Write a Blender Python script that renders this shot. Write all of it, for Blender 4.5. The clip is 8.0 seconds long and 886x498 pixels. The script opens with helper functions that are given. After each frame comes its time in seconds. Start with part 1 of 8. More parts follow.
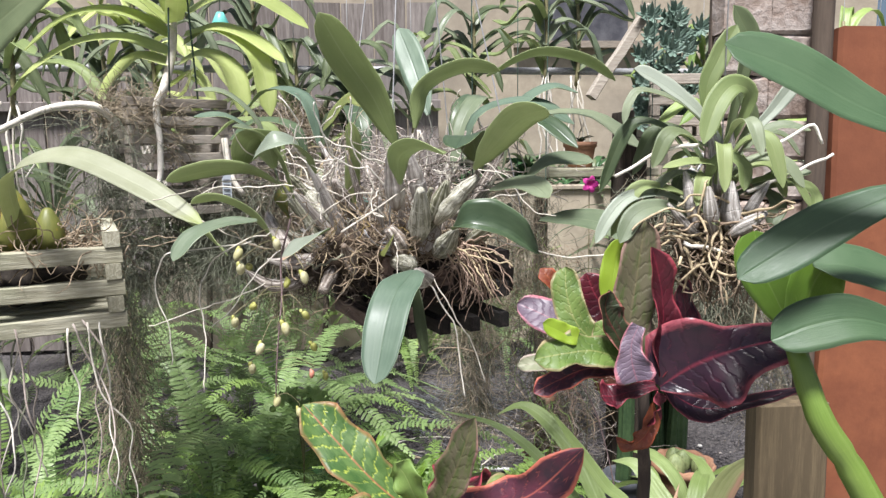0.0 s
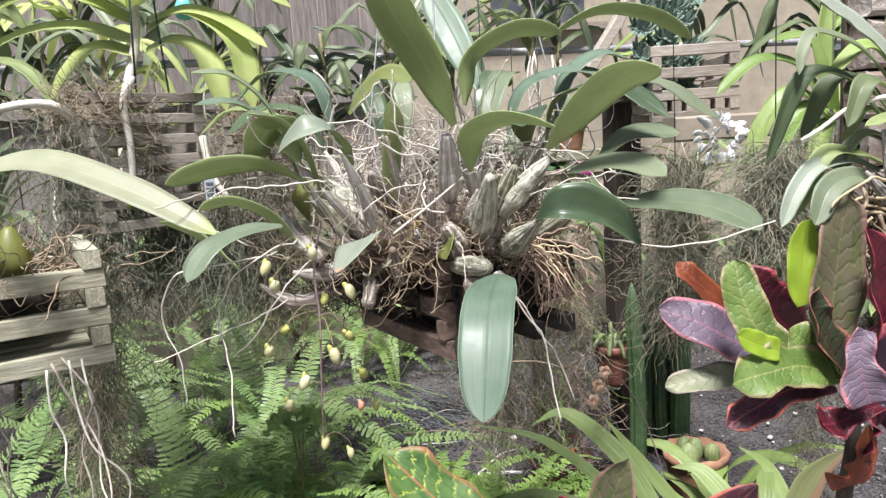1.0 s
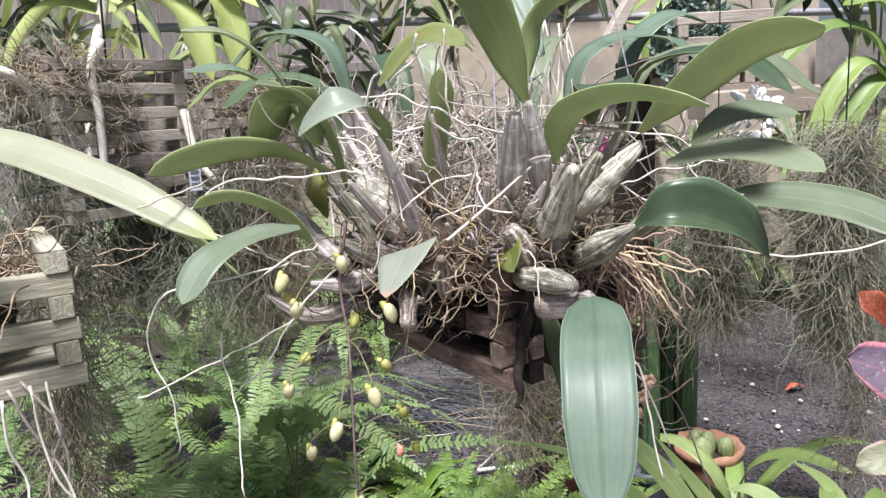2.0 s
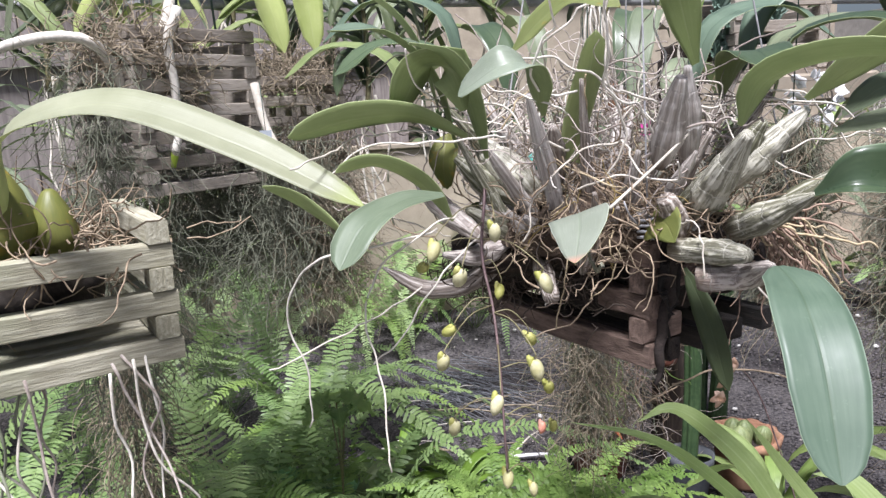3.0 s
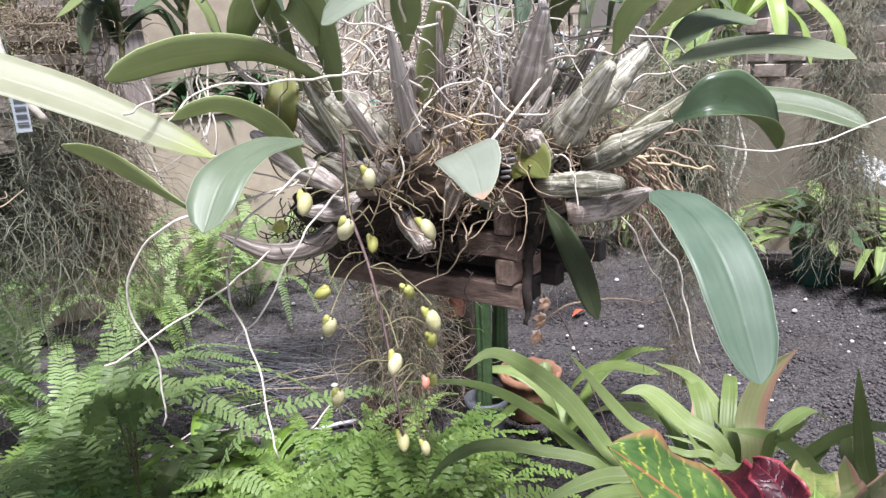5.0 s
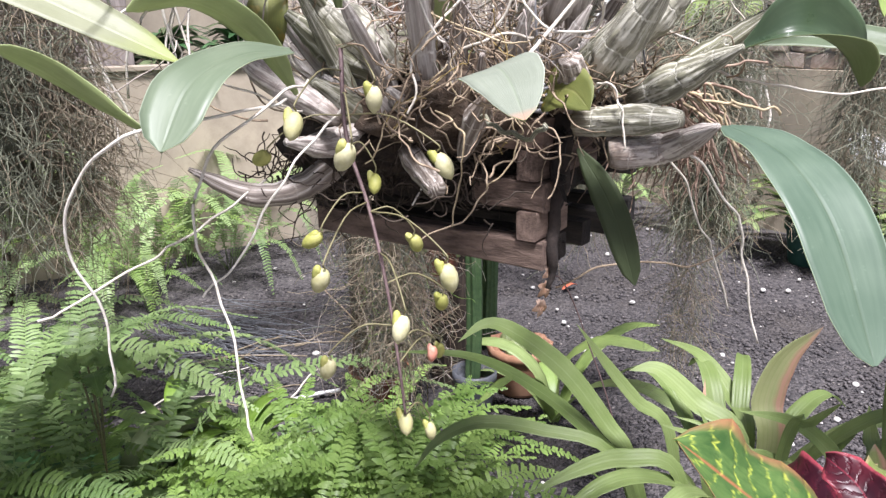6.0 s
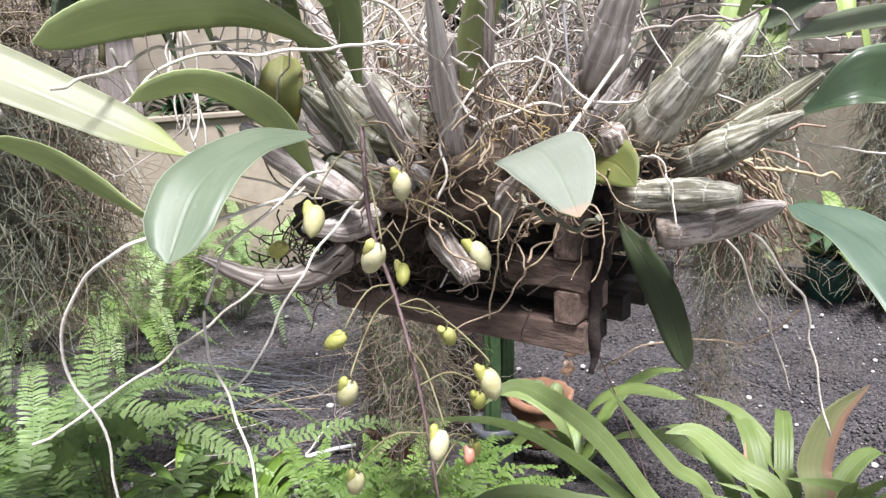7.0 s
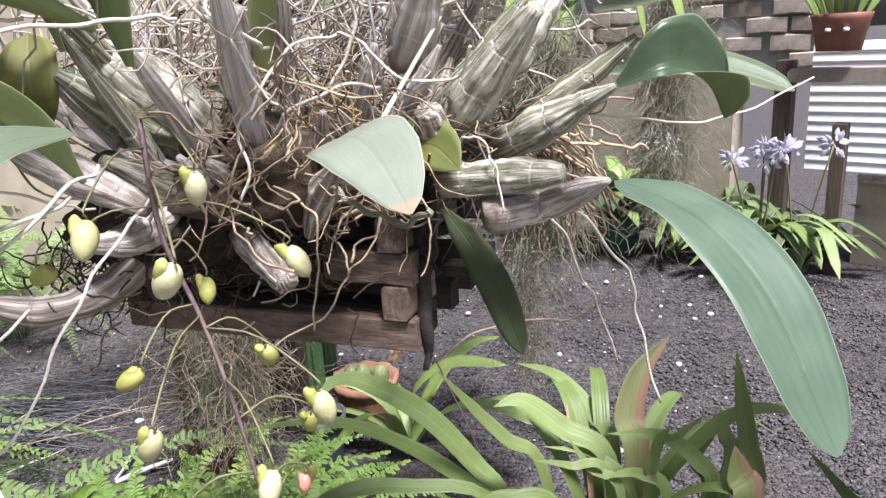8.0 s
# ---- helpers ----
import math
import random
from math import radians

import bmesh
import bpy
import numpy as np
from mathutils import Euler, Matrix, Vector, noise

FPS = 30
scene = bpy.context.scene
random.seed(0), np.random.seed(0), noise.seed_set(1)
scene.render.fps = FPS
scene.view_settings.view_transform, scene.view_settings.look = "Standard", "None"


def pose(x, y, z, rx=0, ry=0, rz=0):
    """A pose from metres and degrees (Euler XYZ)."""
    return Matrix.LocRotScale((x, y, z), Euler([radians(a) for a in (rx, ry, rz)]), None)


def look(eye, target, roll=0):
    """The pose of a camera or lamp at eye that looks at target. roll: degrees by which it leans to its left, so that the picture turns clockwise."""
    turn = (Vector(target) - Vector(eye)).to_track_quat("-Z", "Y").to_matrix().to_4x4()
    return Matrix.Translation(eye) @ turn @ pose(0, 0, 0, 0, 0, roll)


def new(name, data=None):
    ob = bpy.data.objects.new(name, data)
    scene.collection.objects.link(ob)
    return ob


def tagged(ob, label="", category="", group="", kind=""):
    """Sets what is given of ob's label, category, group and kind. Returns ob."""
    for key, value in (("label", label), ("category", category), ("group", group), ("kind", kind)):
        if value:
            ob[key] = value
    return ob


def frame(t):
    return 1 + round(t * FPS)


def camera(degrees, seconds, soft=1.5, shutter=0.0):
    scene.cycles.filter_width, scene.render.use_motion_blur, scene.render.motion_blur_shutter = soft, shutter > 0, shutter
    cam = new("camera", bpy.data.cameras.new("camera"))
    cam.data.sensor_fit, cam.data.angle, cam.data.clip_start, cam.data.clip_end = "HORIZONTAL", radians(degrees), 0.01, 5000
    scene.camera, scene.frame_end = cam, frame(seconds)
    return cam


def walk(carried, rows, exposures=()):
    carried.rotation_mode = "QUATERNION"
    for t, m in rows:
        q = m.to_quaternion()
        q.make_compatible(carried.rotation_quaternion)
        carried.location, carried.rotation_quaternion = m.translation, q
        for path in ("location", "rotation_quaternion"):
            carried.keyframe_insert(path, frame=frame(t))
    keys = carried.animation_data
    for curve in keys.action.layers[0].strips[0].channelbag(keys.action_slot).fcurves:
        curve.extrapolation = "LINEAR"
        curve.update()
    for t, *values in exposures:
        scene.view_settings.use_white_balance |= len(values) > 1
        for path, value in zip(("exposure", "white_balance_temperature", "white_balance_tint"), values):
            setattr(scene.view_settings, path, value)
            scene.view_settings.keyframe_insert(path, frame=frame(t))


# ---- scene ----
cam = camera(63.4, 8.0, soft=1.4)
PATH = [
    (0, (-0.024, -0.016, 1.249), (0.161, 1.956, 0.974), -0.7),
    (0.2, (-0.056, 0.008, 1.25), (0.169, 1.975, 0.968), -1.4),
    (0.4, (-0.079, 0.037, 1.24), (0.17, 2.002, 0.962), -1.6),
    (0.5, (-0.101, 0.043, 1.233), (0.175, 2.003, 0.95), -1.4),
    (0.7, (-0.127, 0.078, 1.23), (0.17, 2.029, 0.906), -1.1),
    (1, (-0.152, 0.164, 1.238), (0.181, 2.114, 0.942), -3.7),
    (1.2, (-0.178, 0.22, 1.252), (0.132, 2.171, 0.935), -3.3),
    (2.3, (-0.22, 0.38, 1.247), (0.205, 2.298, 0.87), -3.2),
    (2.5, (-0.251, 0.393, 1.241), (0.156, 2.319, 0.891), -2.5),
    (3, (-0.337, 0.405, 1.233), (0.076, 2.321, 0.833), -2.6),
    (3.5, (-0.346, 0.423, 1.216), (0.26, 2.281, 0.792), -2.1),
    (4, (-0.372, 0.478, 1.211), (0.56, 2.179, 0.725), -2.1),
    (5.3, (-0.418, 0.495, 1.205), (0.62, 2.126, 0.694), -2.8),
    (5.5, (-0.418, 0.521, 1.19), (0.635, 2.141, 0.672), -2.3),
    (6, (-0.383, 0.584, 1.162), (0.666, 2.183, 0.576), -1.0),
    (6.5, (-0.362, 0.61, 1.158), (0.55, 2.299, 0.597), -1.1),
    (7, (-0.366, 0.638, 1.185), (0.679, 2.272, 0.697), -2.7),
    (7.5, (-0.347, 0.675, 1.2), (0.954, 2.108, 0.698), -4.8),
    (8, (-0.34, 0.679, 1.184), (1.086, 1.961, 0.614), -3.6),
]
walk(cam, [(t, look(eye, target, roll)) for t, eye, target, roll in PATH], [(0, 0.93, 6250, 13), (1.2, 1.00, 6250, 14), (2.5, 0.93, 6000, 18), (3, 0.89, 6000, 18), (3.5, 0.92, 6000, 18), (4, 0.97, 6000, 19), (5.5, 1.08, 6050, 18), (6, 1.14, 6100, 19), (7, 1.12, 6100, 17), (7.5, 1.08, 6100, 17), (8, 1.14, 6100, 18)])


# ---------- light ----------
world = bpy.data.worlds.new("sky")
scene.world = world
world.use_nodes = True
wn = world.node_tree
sky = wn.nodes.new("ShaderNodeTexSky")
sky.sky_type = "NISHITA"
sky.sun_disc = False
sky.sun_elevation = radians(66)
sky.sun_rotation = radians(201)
sky.dust_density = 4.0
sky.air_density = 1.0
wn.links.new(sky.outputs[0], wn.nodes["Background"].inputs[0])
wn.nodes["Background"].inputs[1].default_value = 0.050

sun_data = bpy.data.lights.new("sun", "SUN")
sun_data.energy = 5.0
sun_data.angle = radians(12)
sun_data.color = (1.0, 0.985, 0.95)
sun = new("sun", sun_data)
sun.matrix_world = look((-0.82, -0.95, 6.0), (0, 1.2, 0.8))


# ---------- mesh helpers ----------
def arr(p):
    return np.array(p, float)


def unit(v):
    v = arr(v)
    return v / (np.linalg.norm(v, axis=-1, keepdims=True) + 1e-9)


def spline(pts, n):
    """n points on a Catmull-Rom curve through pts."""
    p = arr(pts)
    if len(p) == 2:
        return p[0] + (p[1] - p[0]) * np.linspace(0, 1, n)[:, None]
    q = np.vstack([2 * p[0] - p[1], p, 2 * p[-1] - p[-2]])
    s = np.linspace(0, len(p) - 1, n)
    i = np.minimum(s.astype(int), len(p) - 2)
    f = (s - i)[:, None]
    a, b, c, d = q[i], q[i + 1], q[i + 2], q[i + 3]
    return 0.5 * (2 * b + (c - a) * f + (2 * a - 5 * b + 4 * c - d) * f**2 + (3 * b - a - 3 * c + d) * f**3)


def tangents(P):
    return unit(np.gradient(P, axis=0))


def merge(pieces):
    """Joins (verts, faces, uvs) pieces into one."""
    V, F, U, k = [], [], [], 0
    for v, f, u in pieces:
        V.append(v)
        U.append(u)
        F.extend([tuple(i + k for i in face) for face in f])
        k += len(v)
    return np.vstack(V), F, np.vstack(U)


def grid_faces(n, m, closed=False, base=0, flip=False):
    out = []
    for i in range(n - 1):
        for j in range(m if closed else m - 1):
            k = (j + 1) % m
            f = (base + i * m + j, base + i * m + k, base + (i + 1) * m + k, base + (i + 1) * m + j)
            out.append(f[::-1] if flip else f)
    return out


def tube(pts, r0, r1=None, sides=5, n=10, ribs=0, rib=0.0, profile=None, cap=True, seed=0, rough=0.0):
    """A round or ribbed rod along a curve."""
    P = spline(pts, n) if len(pts) != n else arr(pts)
    n = len(P)
    if rough:
        rs = np.random.RandomState(seed)
        j = rs.randn(n, 3) * rough * 2.2
        for _ in range(3):
            j[1:-1] = (j[:-2] + 2 * j[1:-1] + j[2:]) / 4
        j[0] = j[-1] = 0
        P = P + j
    T = tangents(P)
    ref = arr((0.31, 0.2, 0.93)) if abs(T[:, 2]).mean() < 0.8 else arr((0.9, 0.3, 0.1))
    S = unit(np.cross(T, ref))
    B = np.cross(S, T)
    s = np.linspace(0, 1, n)
    r = r0 + ((r1 if r1 is not None else r0) - r0) * s
    if profile is not None:
        r = r * np.interp(s, *profile)
    a = np.linspace(0, 2 * math.pi, sides, endpoint=False)
    mod = 1 + rib * np.cos(ribs * a) if ribs else np.ones(sides)
    V = P[:, None] + (S[:, None] * np.cos(a)[None, :, None] + B[:, None] * np.sin(a)[None, :, None]) * (r[:, None] * mod)[..., None]
    U = np.stack(np.broadcast_arrays(a[None] / (2 * math.pi), s[:, None]), -1).reshape(-1, 2)
    F = grid_faces(n, sides, True)
    if cap:
        F += [tuple(range(sides))[::-1], tuple(range((n - 1) * sides, n * sides))]
    return V.reshape(-1, 3), F, U


OBLONG = ([0, 0.06, 0.18, 0.4, 0.65, 0.8, 0.9, 0.955, 0.985, 1], [0.16, 0.3, 0.68, 0.95, 1.0, 0.92, 0.74, 0.52, 0.30, 0.06])
SWORD = ([0, 0.2, 0.4, 0.6, 0.76, 0.88, 0.96, 1], [0.2, 0.42, 0.80, 1.0, 0.82, 0.48, 0.18, 0.01])
STRAP = ([0, 0.1, 0.5, 0.8, 0.93, 0.98, 1], [0.8, 0.92, 1.0, 0.92, 0.66, 0.38, 0.05])
LANCE = ([0, 0.1, 0.3, 0.5, 0.75, 0.92, 1], [0.12, 0.3, 0.8, 1.0, 0.72, 0.3, 0.02])
HEART = ([0, 0.08, 0.25, 0.5, 0.8, 0.95, 1], [0.2, 0.75, 1.0, 0.92, 0.6, 0.25, 0.03])
KITE = ([0, 0.04, 0.16, 0.35, 0.6, 0.82, 0.94, 1], [0.25, 0.66, 0.93, 1.0, 0.86, 0.56, 0.30, 0.03])
WAVY = ([0, 0.1, 0.25, 0.4, 0.55, 0.7, 0.85, 0.95, 1], [0.15, 0.4, 0.85, 0.72, 1.0, 0.78, 0.82, 0.4, 0.04])
JAGGED = ([k / 24 for k in range(25)], [0.06, 0.30, 0.42, 0.62, 0.60, 0.86, 0.74, 1.0, 0.80, 0.98, 0.76, 0.92, 0.68, 0.84, 0.58, 0.74, 0.50, 0.62, 0.40, 0.50, 0.30, 0.36, 0.18, 0.16, 0.02])
PADDLE = ([0, 0.05, 0.16, 0.35, 0.6, 0.8, 0.91, 0.96, 0.988, 1], [0.14, 0.42, 0.80, 0.97, 1.0, 0.98, 0.82, 0.58, 0.32, 0.06])
CLUB = ([0, 0.1, 0.3, 0.5, 0.7, 0.86, 0.94, 0.98, 1], [0.16, 0.30, 0.62, 0.86, 1.0, 0.92, 0.66, 0.38, 0.06])
HOOKED = ([0, 0.08, 0.2, 0.34, 0.42, 0.6, 0.9, 1], [0.3, 1.2, 1.9, 1.6, 0.7, 0.75, 0.7, 0.1])
FLARE = ([0, 0.25, 0.5, 0.75, 0.94, 1], [0.35, 0.5, 0.55, 0.95, 1.0, 0.7])
SAIL = ([0, 0.06, 0.16, 0.3, 0.42, 0.55, 0.7, 0.88, 1], [0.12, 0.62, 1.0, 1.0, 0.86, 0.5, 0.42, 0.3, 0.02])
BELLY = ([0, 0.06, 0.2, 0.34, 0.5, 0.62, 0.72, 0.88, 1], [0.06, 0.22, 0.62, 0.95, 1.0, 0.66, 0.56, 0.5, 0.02])
TAILED = ([0, 0.1, 0.25, 0.4, 0.55, 0.8, 1], [0.1, 0.6, 1.0, 0.8, 0.4, 0.3, 0.02])
TONGUE = ([0, 0.12, 0.3, 0.5, 0.75, 0.9, 0.97, 1], [0.3, 0.4, 0.7, 0.95, 1.0, 0.8, 0.45, 0.05])
LOBED = ([0, 0.12, 0.3, 0.45, 0.6, 0.8, 0.93, 1], [0.1, 0.45, 1.0, 0.85, 0.62, 0.9, 0.6, 0.05])


def blade(pts, width, hint, n=16, m=7, cup=0.14, profile=OBLONG, thick=0.0014, wave=0.0, waves=4.0, seed=0, twist=0.0, other=None):
    """A leaf with a top, an underside and an edge; returns the piece and the count of its top faces."""
    P = spline(pts, n)
    T = tangents(P)
    s = np.linspace(0, 1, n)
    H = np.broadcast_to(unit(hint), P.shape)
    S = unit(np.cross(T, H))
    Nn = np.cross(S, T)
    if twist:
        c, k = np.cos(twist * s)[:, None], np.sin(twist * s)[:, None]
        S, Nn = S * c + Nn * k, Nn * c - S * k
    u = np.linspace(-1, 1, m)
    wl, wr = (0.5 * width * np.interp(s, *p)[:, None] for p in (profile, other or profile))
    w = np.where(u[None] < 0, wl, wr)
    rs = np.random.RandomState(seed + 5)
    ph = rs.rand(2) * 6.28
    edge = wave * width * np.stack([np.sin(waves * 6.28 * s + ph[0]), np.sin(waves * 6.28 * s + ph[1])], 1)
    lift = cup * w * np.abs(u)[None] ** 1.3
    lift = lift + np.where(u < 0, edge[:, :1], edge[:, 1:]) * (np.abs(u) ** 2)[None]
    V = P[:, None] + S[:, None] * (w * u[None])[..., None] + Nn[:, None] * lift[..., None]
    top = V.reshape(-1, 3)
    th = thick * (1.3 - np.abs(u)) * np.ones((n, 1))
    bot = (V - Nn[:, None] * th[..., None]).reshape(-1, 3)
    U = np.stack(np.broadcast_arrays(u[None] * 0.5 + 0.5, s[:, None]), -1).reshape(-1, 2)
    F = grid_faces(n, m)
    count = len(F)
    k = n * m
    F += grid_faces(n, m, base=k, flip=True)
    for i in range(n - 1):
        a, b = i * m, (i + 1) * m
        F.append((a, b, b + k, a + k))
        a, b = i * m + m - 1, (i + 1) * m + m - 1
        F.append((b, a, a + k, b + k))
    return (np.vstack([top, bot]), F, np.vstack([U, U])), count


def make_mesh(name, piece, mats, second_from=None, smooth=True):
    v, f, u = piece
    me = bpy.data.meshes.new(name)
    me.from_pydata(v.tolist(), [], f)
    for m in mats if isinstance(mats, (list, tuple)) else [mats]:
        me.materials.append(m)
    loops = np.empty(len(me.loops), np.int32)
    me.loops.foreach_get("vertex_index", loops)
    lay = me.uv_layers.new(name="UVMap")
    lay.data.foreach_set("uv", u[loops].astype(np.float32).ravel())
    if smooth:
        me.polygons.foreach_set("use_smooth", np.ones(len(me.polygons), bool))
    if second_from is not None:
        idx = np.zeros(len(me.polygons), np.int32)
        idx[second_from:] = 1
        me.polygons.foreach_set("material_index", idx)
    me.update()
    return me


def thing(name, base, label, category, group="", kind=""):
    ob = new(name)
    ob.location = base
    ob.empty_display_size = 0.05
    ob["base"] = [float(c) for c in base]
    return tagged(ob, label, category, group, kind)


def part(name, piece, mats, parent, label="", second_from=None, smooth=True, kind=""):
    """One mesh part, given in world coordinates, under a thing or under a part of it."""
    base = arr(parent["base"])
    v, f, u = piece
    ob = new(name, make_mesh(name, (v - base, f, u), mats, second_from, smooth))
    ob.parent = parent
    ob["base"] = [float(c) for c in base]
    return tagged(ob, label, kind=kind)


def solo(name, piece, mats, label, category, kind="", smooth=True, group=""):
    ob = new(name, make_mesh(name, piece, mats, smooth=smooth))
    return tagged(ob, label, category, group, kind)


def leaf_part(parent, pts, width, hint, mats, label="", name="leaf", **kw):
    piece, count = blade(pts, width, hint, **kw)
    return part(name, piece, mats, parent, label, second_from=count)


def box_piece(x0, x1, y0, y1, z0, z1, jitter=0.0, seed=0, cuts=1, bevel=0.0):
    """A bar along x with chamfered long edges and a few cuts, a little uneven."""
    rs = np.random.RandomState(seed)
    b = bevel
    ring = [(y0 + b, z0), (y1 - b, z0), (y1, z0 + b), (y1, z1 - b), (y1 - b, z1), (y0 + b, z1), (y0, z1 - b), (y0, z0 + b)] if b else [(y0, z0), (y1, z0), (y1, z1), (y0, z1)]
    k = len(ring)
    V = []
    for x in np.linspace(x0, x1, cuts + 1):
        dy, dz = rs.randn(2) * jitter
        V += [(x + rs.randn() * jitter * 0.5, y + dy, z + dz) for y, z in ring]
    F = grid_faces(cuts + 1, k, True, flip=True)
    F += [tuple(range(k)), tuple(range(cuts * k, (cuts + 1) * k))[::-1]]
    V = arr(V)
    return V, F, np.stack([V[:, 0] * 4, V[:, 1] * 4 + V[:, 2] * 4], 1)


def lathe(center, prof, sides=24, wob=0.0, ruffle=0):
    """A turned body: prof is a list of (radius, height) from the bottom outside, round the rim, to the inside."""
    a = np.linspace(0, 2 * math.pi, sides, endpoint=False)
    V = []
    for i, (r, z) in enumerate(prof):
        rr = r * (1 + (wob * np.cos(ruffle * a) if ruffle and abs(z - max(p[1] for p in prof)) < 0.03 else 0 * a))
        zz = z + (wob * 0.06 * np.sin(ruffle * a) if ruffle and abs(z - max(p[1] for p in prof)) < 0.03 else 0 * a)
        V.append(np.stack([center[0] + rr * np.cos(a), center[1] + rr * np.sin(a), center[2] + zz], 1))
    V = np.vstack(V)
    n = len(prof)
    F = grid_faces(n, sides, True)
    F += [tuple(range(sides))[::-1], tuple(range((n - 1) * sides, n * sides))]
    U = np.stack(np.broadcast_arrays(a[None] / 6.283, np.linspace(0, 1, n)[:, None]), -1).reshape(-1, 2)
    return V, F, U


# ---------- materials ----------
class Nodes:
    def __init__(self, name):
        self.mat = bpy.data.materials.new(name)
        self.mat.use_nodes = True
        self.t = self.mat.node_tree
        self.bsdf = self.t.nodes["Principled BSDF"]
        self.out = self.t.nodes["Material Output"]

    def n(self, kind, **inputs):
        node = self.t.nodes.new(kind)
        for key, value in inputs.items():
            self.put(node.inputs[key.replace("_", " ")], value)
        return node

    def put(self, socket, value):
        if isinstance(value, bpy.types.NodeSocket):
            self.t.links.new(value, socket)
        else:
            socket.default_value = value

    def math(self, op, a, b=0.0):
        node = self.t.nodes.new("ShaderNodeMath")
        node.operation = op
        self.put(node.inputs[0], a)
        self.put(node.inputs[1], b)
        return node.outputs[0]

    def mix(self, f, a, b):
        node = self.t.nodes.new("ShaderNodeMix")
        node.data_type = "RGBA"
        self.put(node.inputs[0], f)
        self.put(node.inputs[6], a if isinstance(a, bpy.types.NodeSocket) else (*a, 1))
        self.put(node.inputs[7], b if isinstance(b, bpy.types.NodeSocket) else (*b, 1))
        return node.outputs[2]

    def ramp(self, value, lo, hi, a=0.0, b=1.0):
        node = self.n("ShaderNodeMapRange", Value=value, From_Min=lo, From_Max=hi, To_Min=a, To_Max=b)
        return node.outputs[0]

    def noise(self, vector, scale, detail=4.0, rough=0.6):
        return self.n("ShaderNodeTexNoise", Vector=vector, Scale=scale, Detail=detail, Roughness=rough).outputs[0]

    def stretched(self, vector, scale):
        return self.n("ShaderNodeMapping", Vector=vector, Scale=scale).outputs[0]

    def bump(self, height, strength, distance=0.002):
        self.put(self.bsdf.inputs["Normal"], self.n("ShaderNodeBump", Height=height, Strength=strength, Distance=distance).outputs[0])

    def finish(self, color, rough=0.6, thin=0.0, glow=None):
        self.put(self.bsdf.inputs["Base Color"], color if isinstance(color, bpy.types.NodeSocket) else (*color, 1))
        self.put(self.bsdf.inputs["Roughness"], rough)
        if thin:
            through_colour = self.n("ShaderNodeGamma", Color=color if isinstance(color, bpy.types.NodeSocket) else (*color, 1), Gamma=0.55)
            tr = self.n("ShaderNodeBsdfTranslucent", Color=through_colour.outputs[0])
            mx = self.n("ShaderNodeMixShader", Fac=thin)
            self.t.links.new(self.bsdf.outputs[0], mx.inputs[1])
            self.t.links.new(tr.outputs[0], mx.inputs[2])
            self.t.links.new(mx.outputs[0], self.out.inputs[0])
        return self.mat


def leaf_material(name, dark, light, rib, rough=0.38, thin=0.22, streak=34.0, tip=None, blotch=None, spec=0.5, pleats=0, edge=None, rim=0.35):
    g = Nodes(name)
    tc = g.n("ShaderNodeTexCoord")
    sep = g.n("ShaderNodeSeparateXYZ", Vector=tc.outputs["UV"])
    u, v = sep.outputs[0], sep.outputs[1]
    off = g.math("ABSOLUTE", g.math("SUBTRACT", u, 0.5))
    rnd = g.n("ShaderNodeObjectInfo").outputs["Random"]
    fine = g.noise(g.stretched(tc.outputs["UV"], (streak, 2.2, 1)), 2.0, 3.0)
    big = g.noise(tc.outputs["Object"], 26.0, 4.0)
    f = g.math("ADD", g.math("MULTIPLY", fine, 0.55), g.math("MULTIPLY", big, 0.6))
    f = g.math("ADD", f, g.math("MULTIPLY", g.math("SUBTRACT", rnd, 0.5), 0.5))
    col = g.mix(g.ramp(f, 0.3, 0.85), dark, light)
    if blotch:
        spots = g.noise(tc.outputs["Object"], 60.0, 2.0)
        col = g.mix(g.ramp(spots, 0.62, 0.72, 0, 0.7), col, blotch)
    col = g.mix(g.ramp(off, 0.024, 0.006, 0, 0.45), col, rib)
    pale = tuple(min(1.0, c * 1.25) for c in light)
    col = g.mix(g.ramp(off, 0.480, 0.497, 0, rim), col, tuple(min(0.8, c * 1.6 + 0.08) for c in light))
    wear = g.noise(tc.outputs["Object"], 150.0, 3.0, 0.7)
    col = g.mix(g.ramp(wear, 0.64, 0.74, 0, 0.3), col, pale)
    tone = g.noise(tc.outputs["Object"], 11.0, 3.0)
    col = g.mix(g.ramp(tone, 0.5, 0.75, 0, 0.35), col, dark)
    if tip:
        col = g.mix(g.ramp(g.math("ADD", v, g.math("MULTIPLY", big, 0.1)), 0.97, 1.05), col, tip)
    if edge:
        side = g.math("ADD", g.math("ADD", u, g.math("MULTIPLY", v, 0.25)), g.math("MULTIPLY", big, 0.3))
        col = g.mix(g.ramp(side, 0.98, 1.14), col, edge)
    relief = g.math("ADD", g.math("MULTIPLY", fine, 0.6 if streak > 12 else 0.12), g.ramp(off, 0.05, 0.0, 0, -1.0))
    if pleats:
        fold = g.math("COSINE", g.math("MULTIPLY", u, 6.2832 * pleats))
        relief = g.math("ADD", relief, g.math("MULTIPLY", fold, 0.55))
        col = g.mix(g.ramp(fold, -0.4, -1.0, 0, 0.3), col, dark)
    g.bump(relief, 0.35, 0.0012)
    rg = g.ramp(big, 0.3, 0.7, rough - 0.07, rough + 0.12)
    g.bsdf.inputs["Specular IOR Level"].default_value = spec
    return g.finish(col, rg, thin)


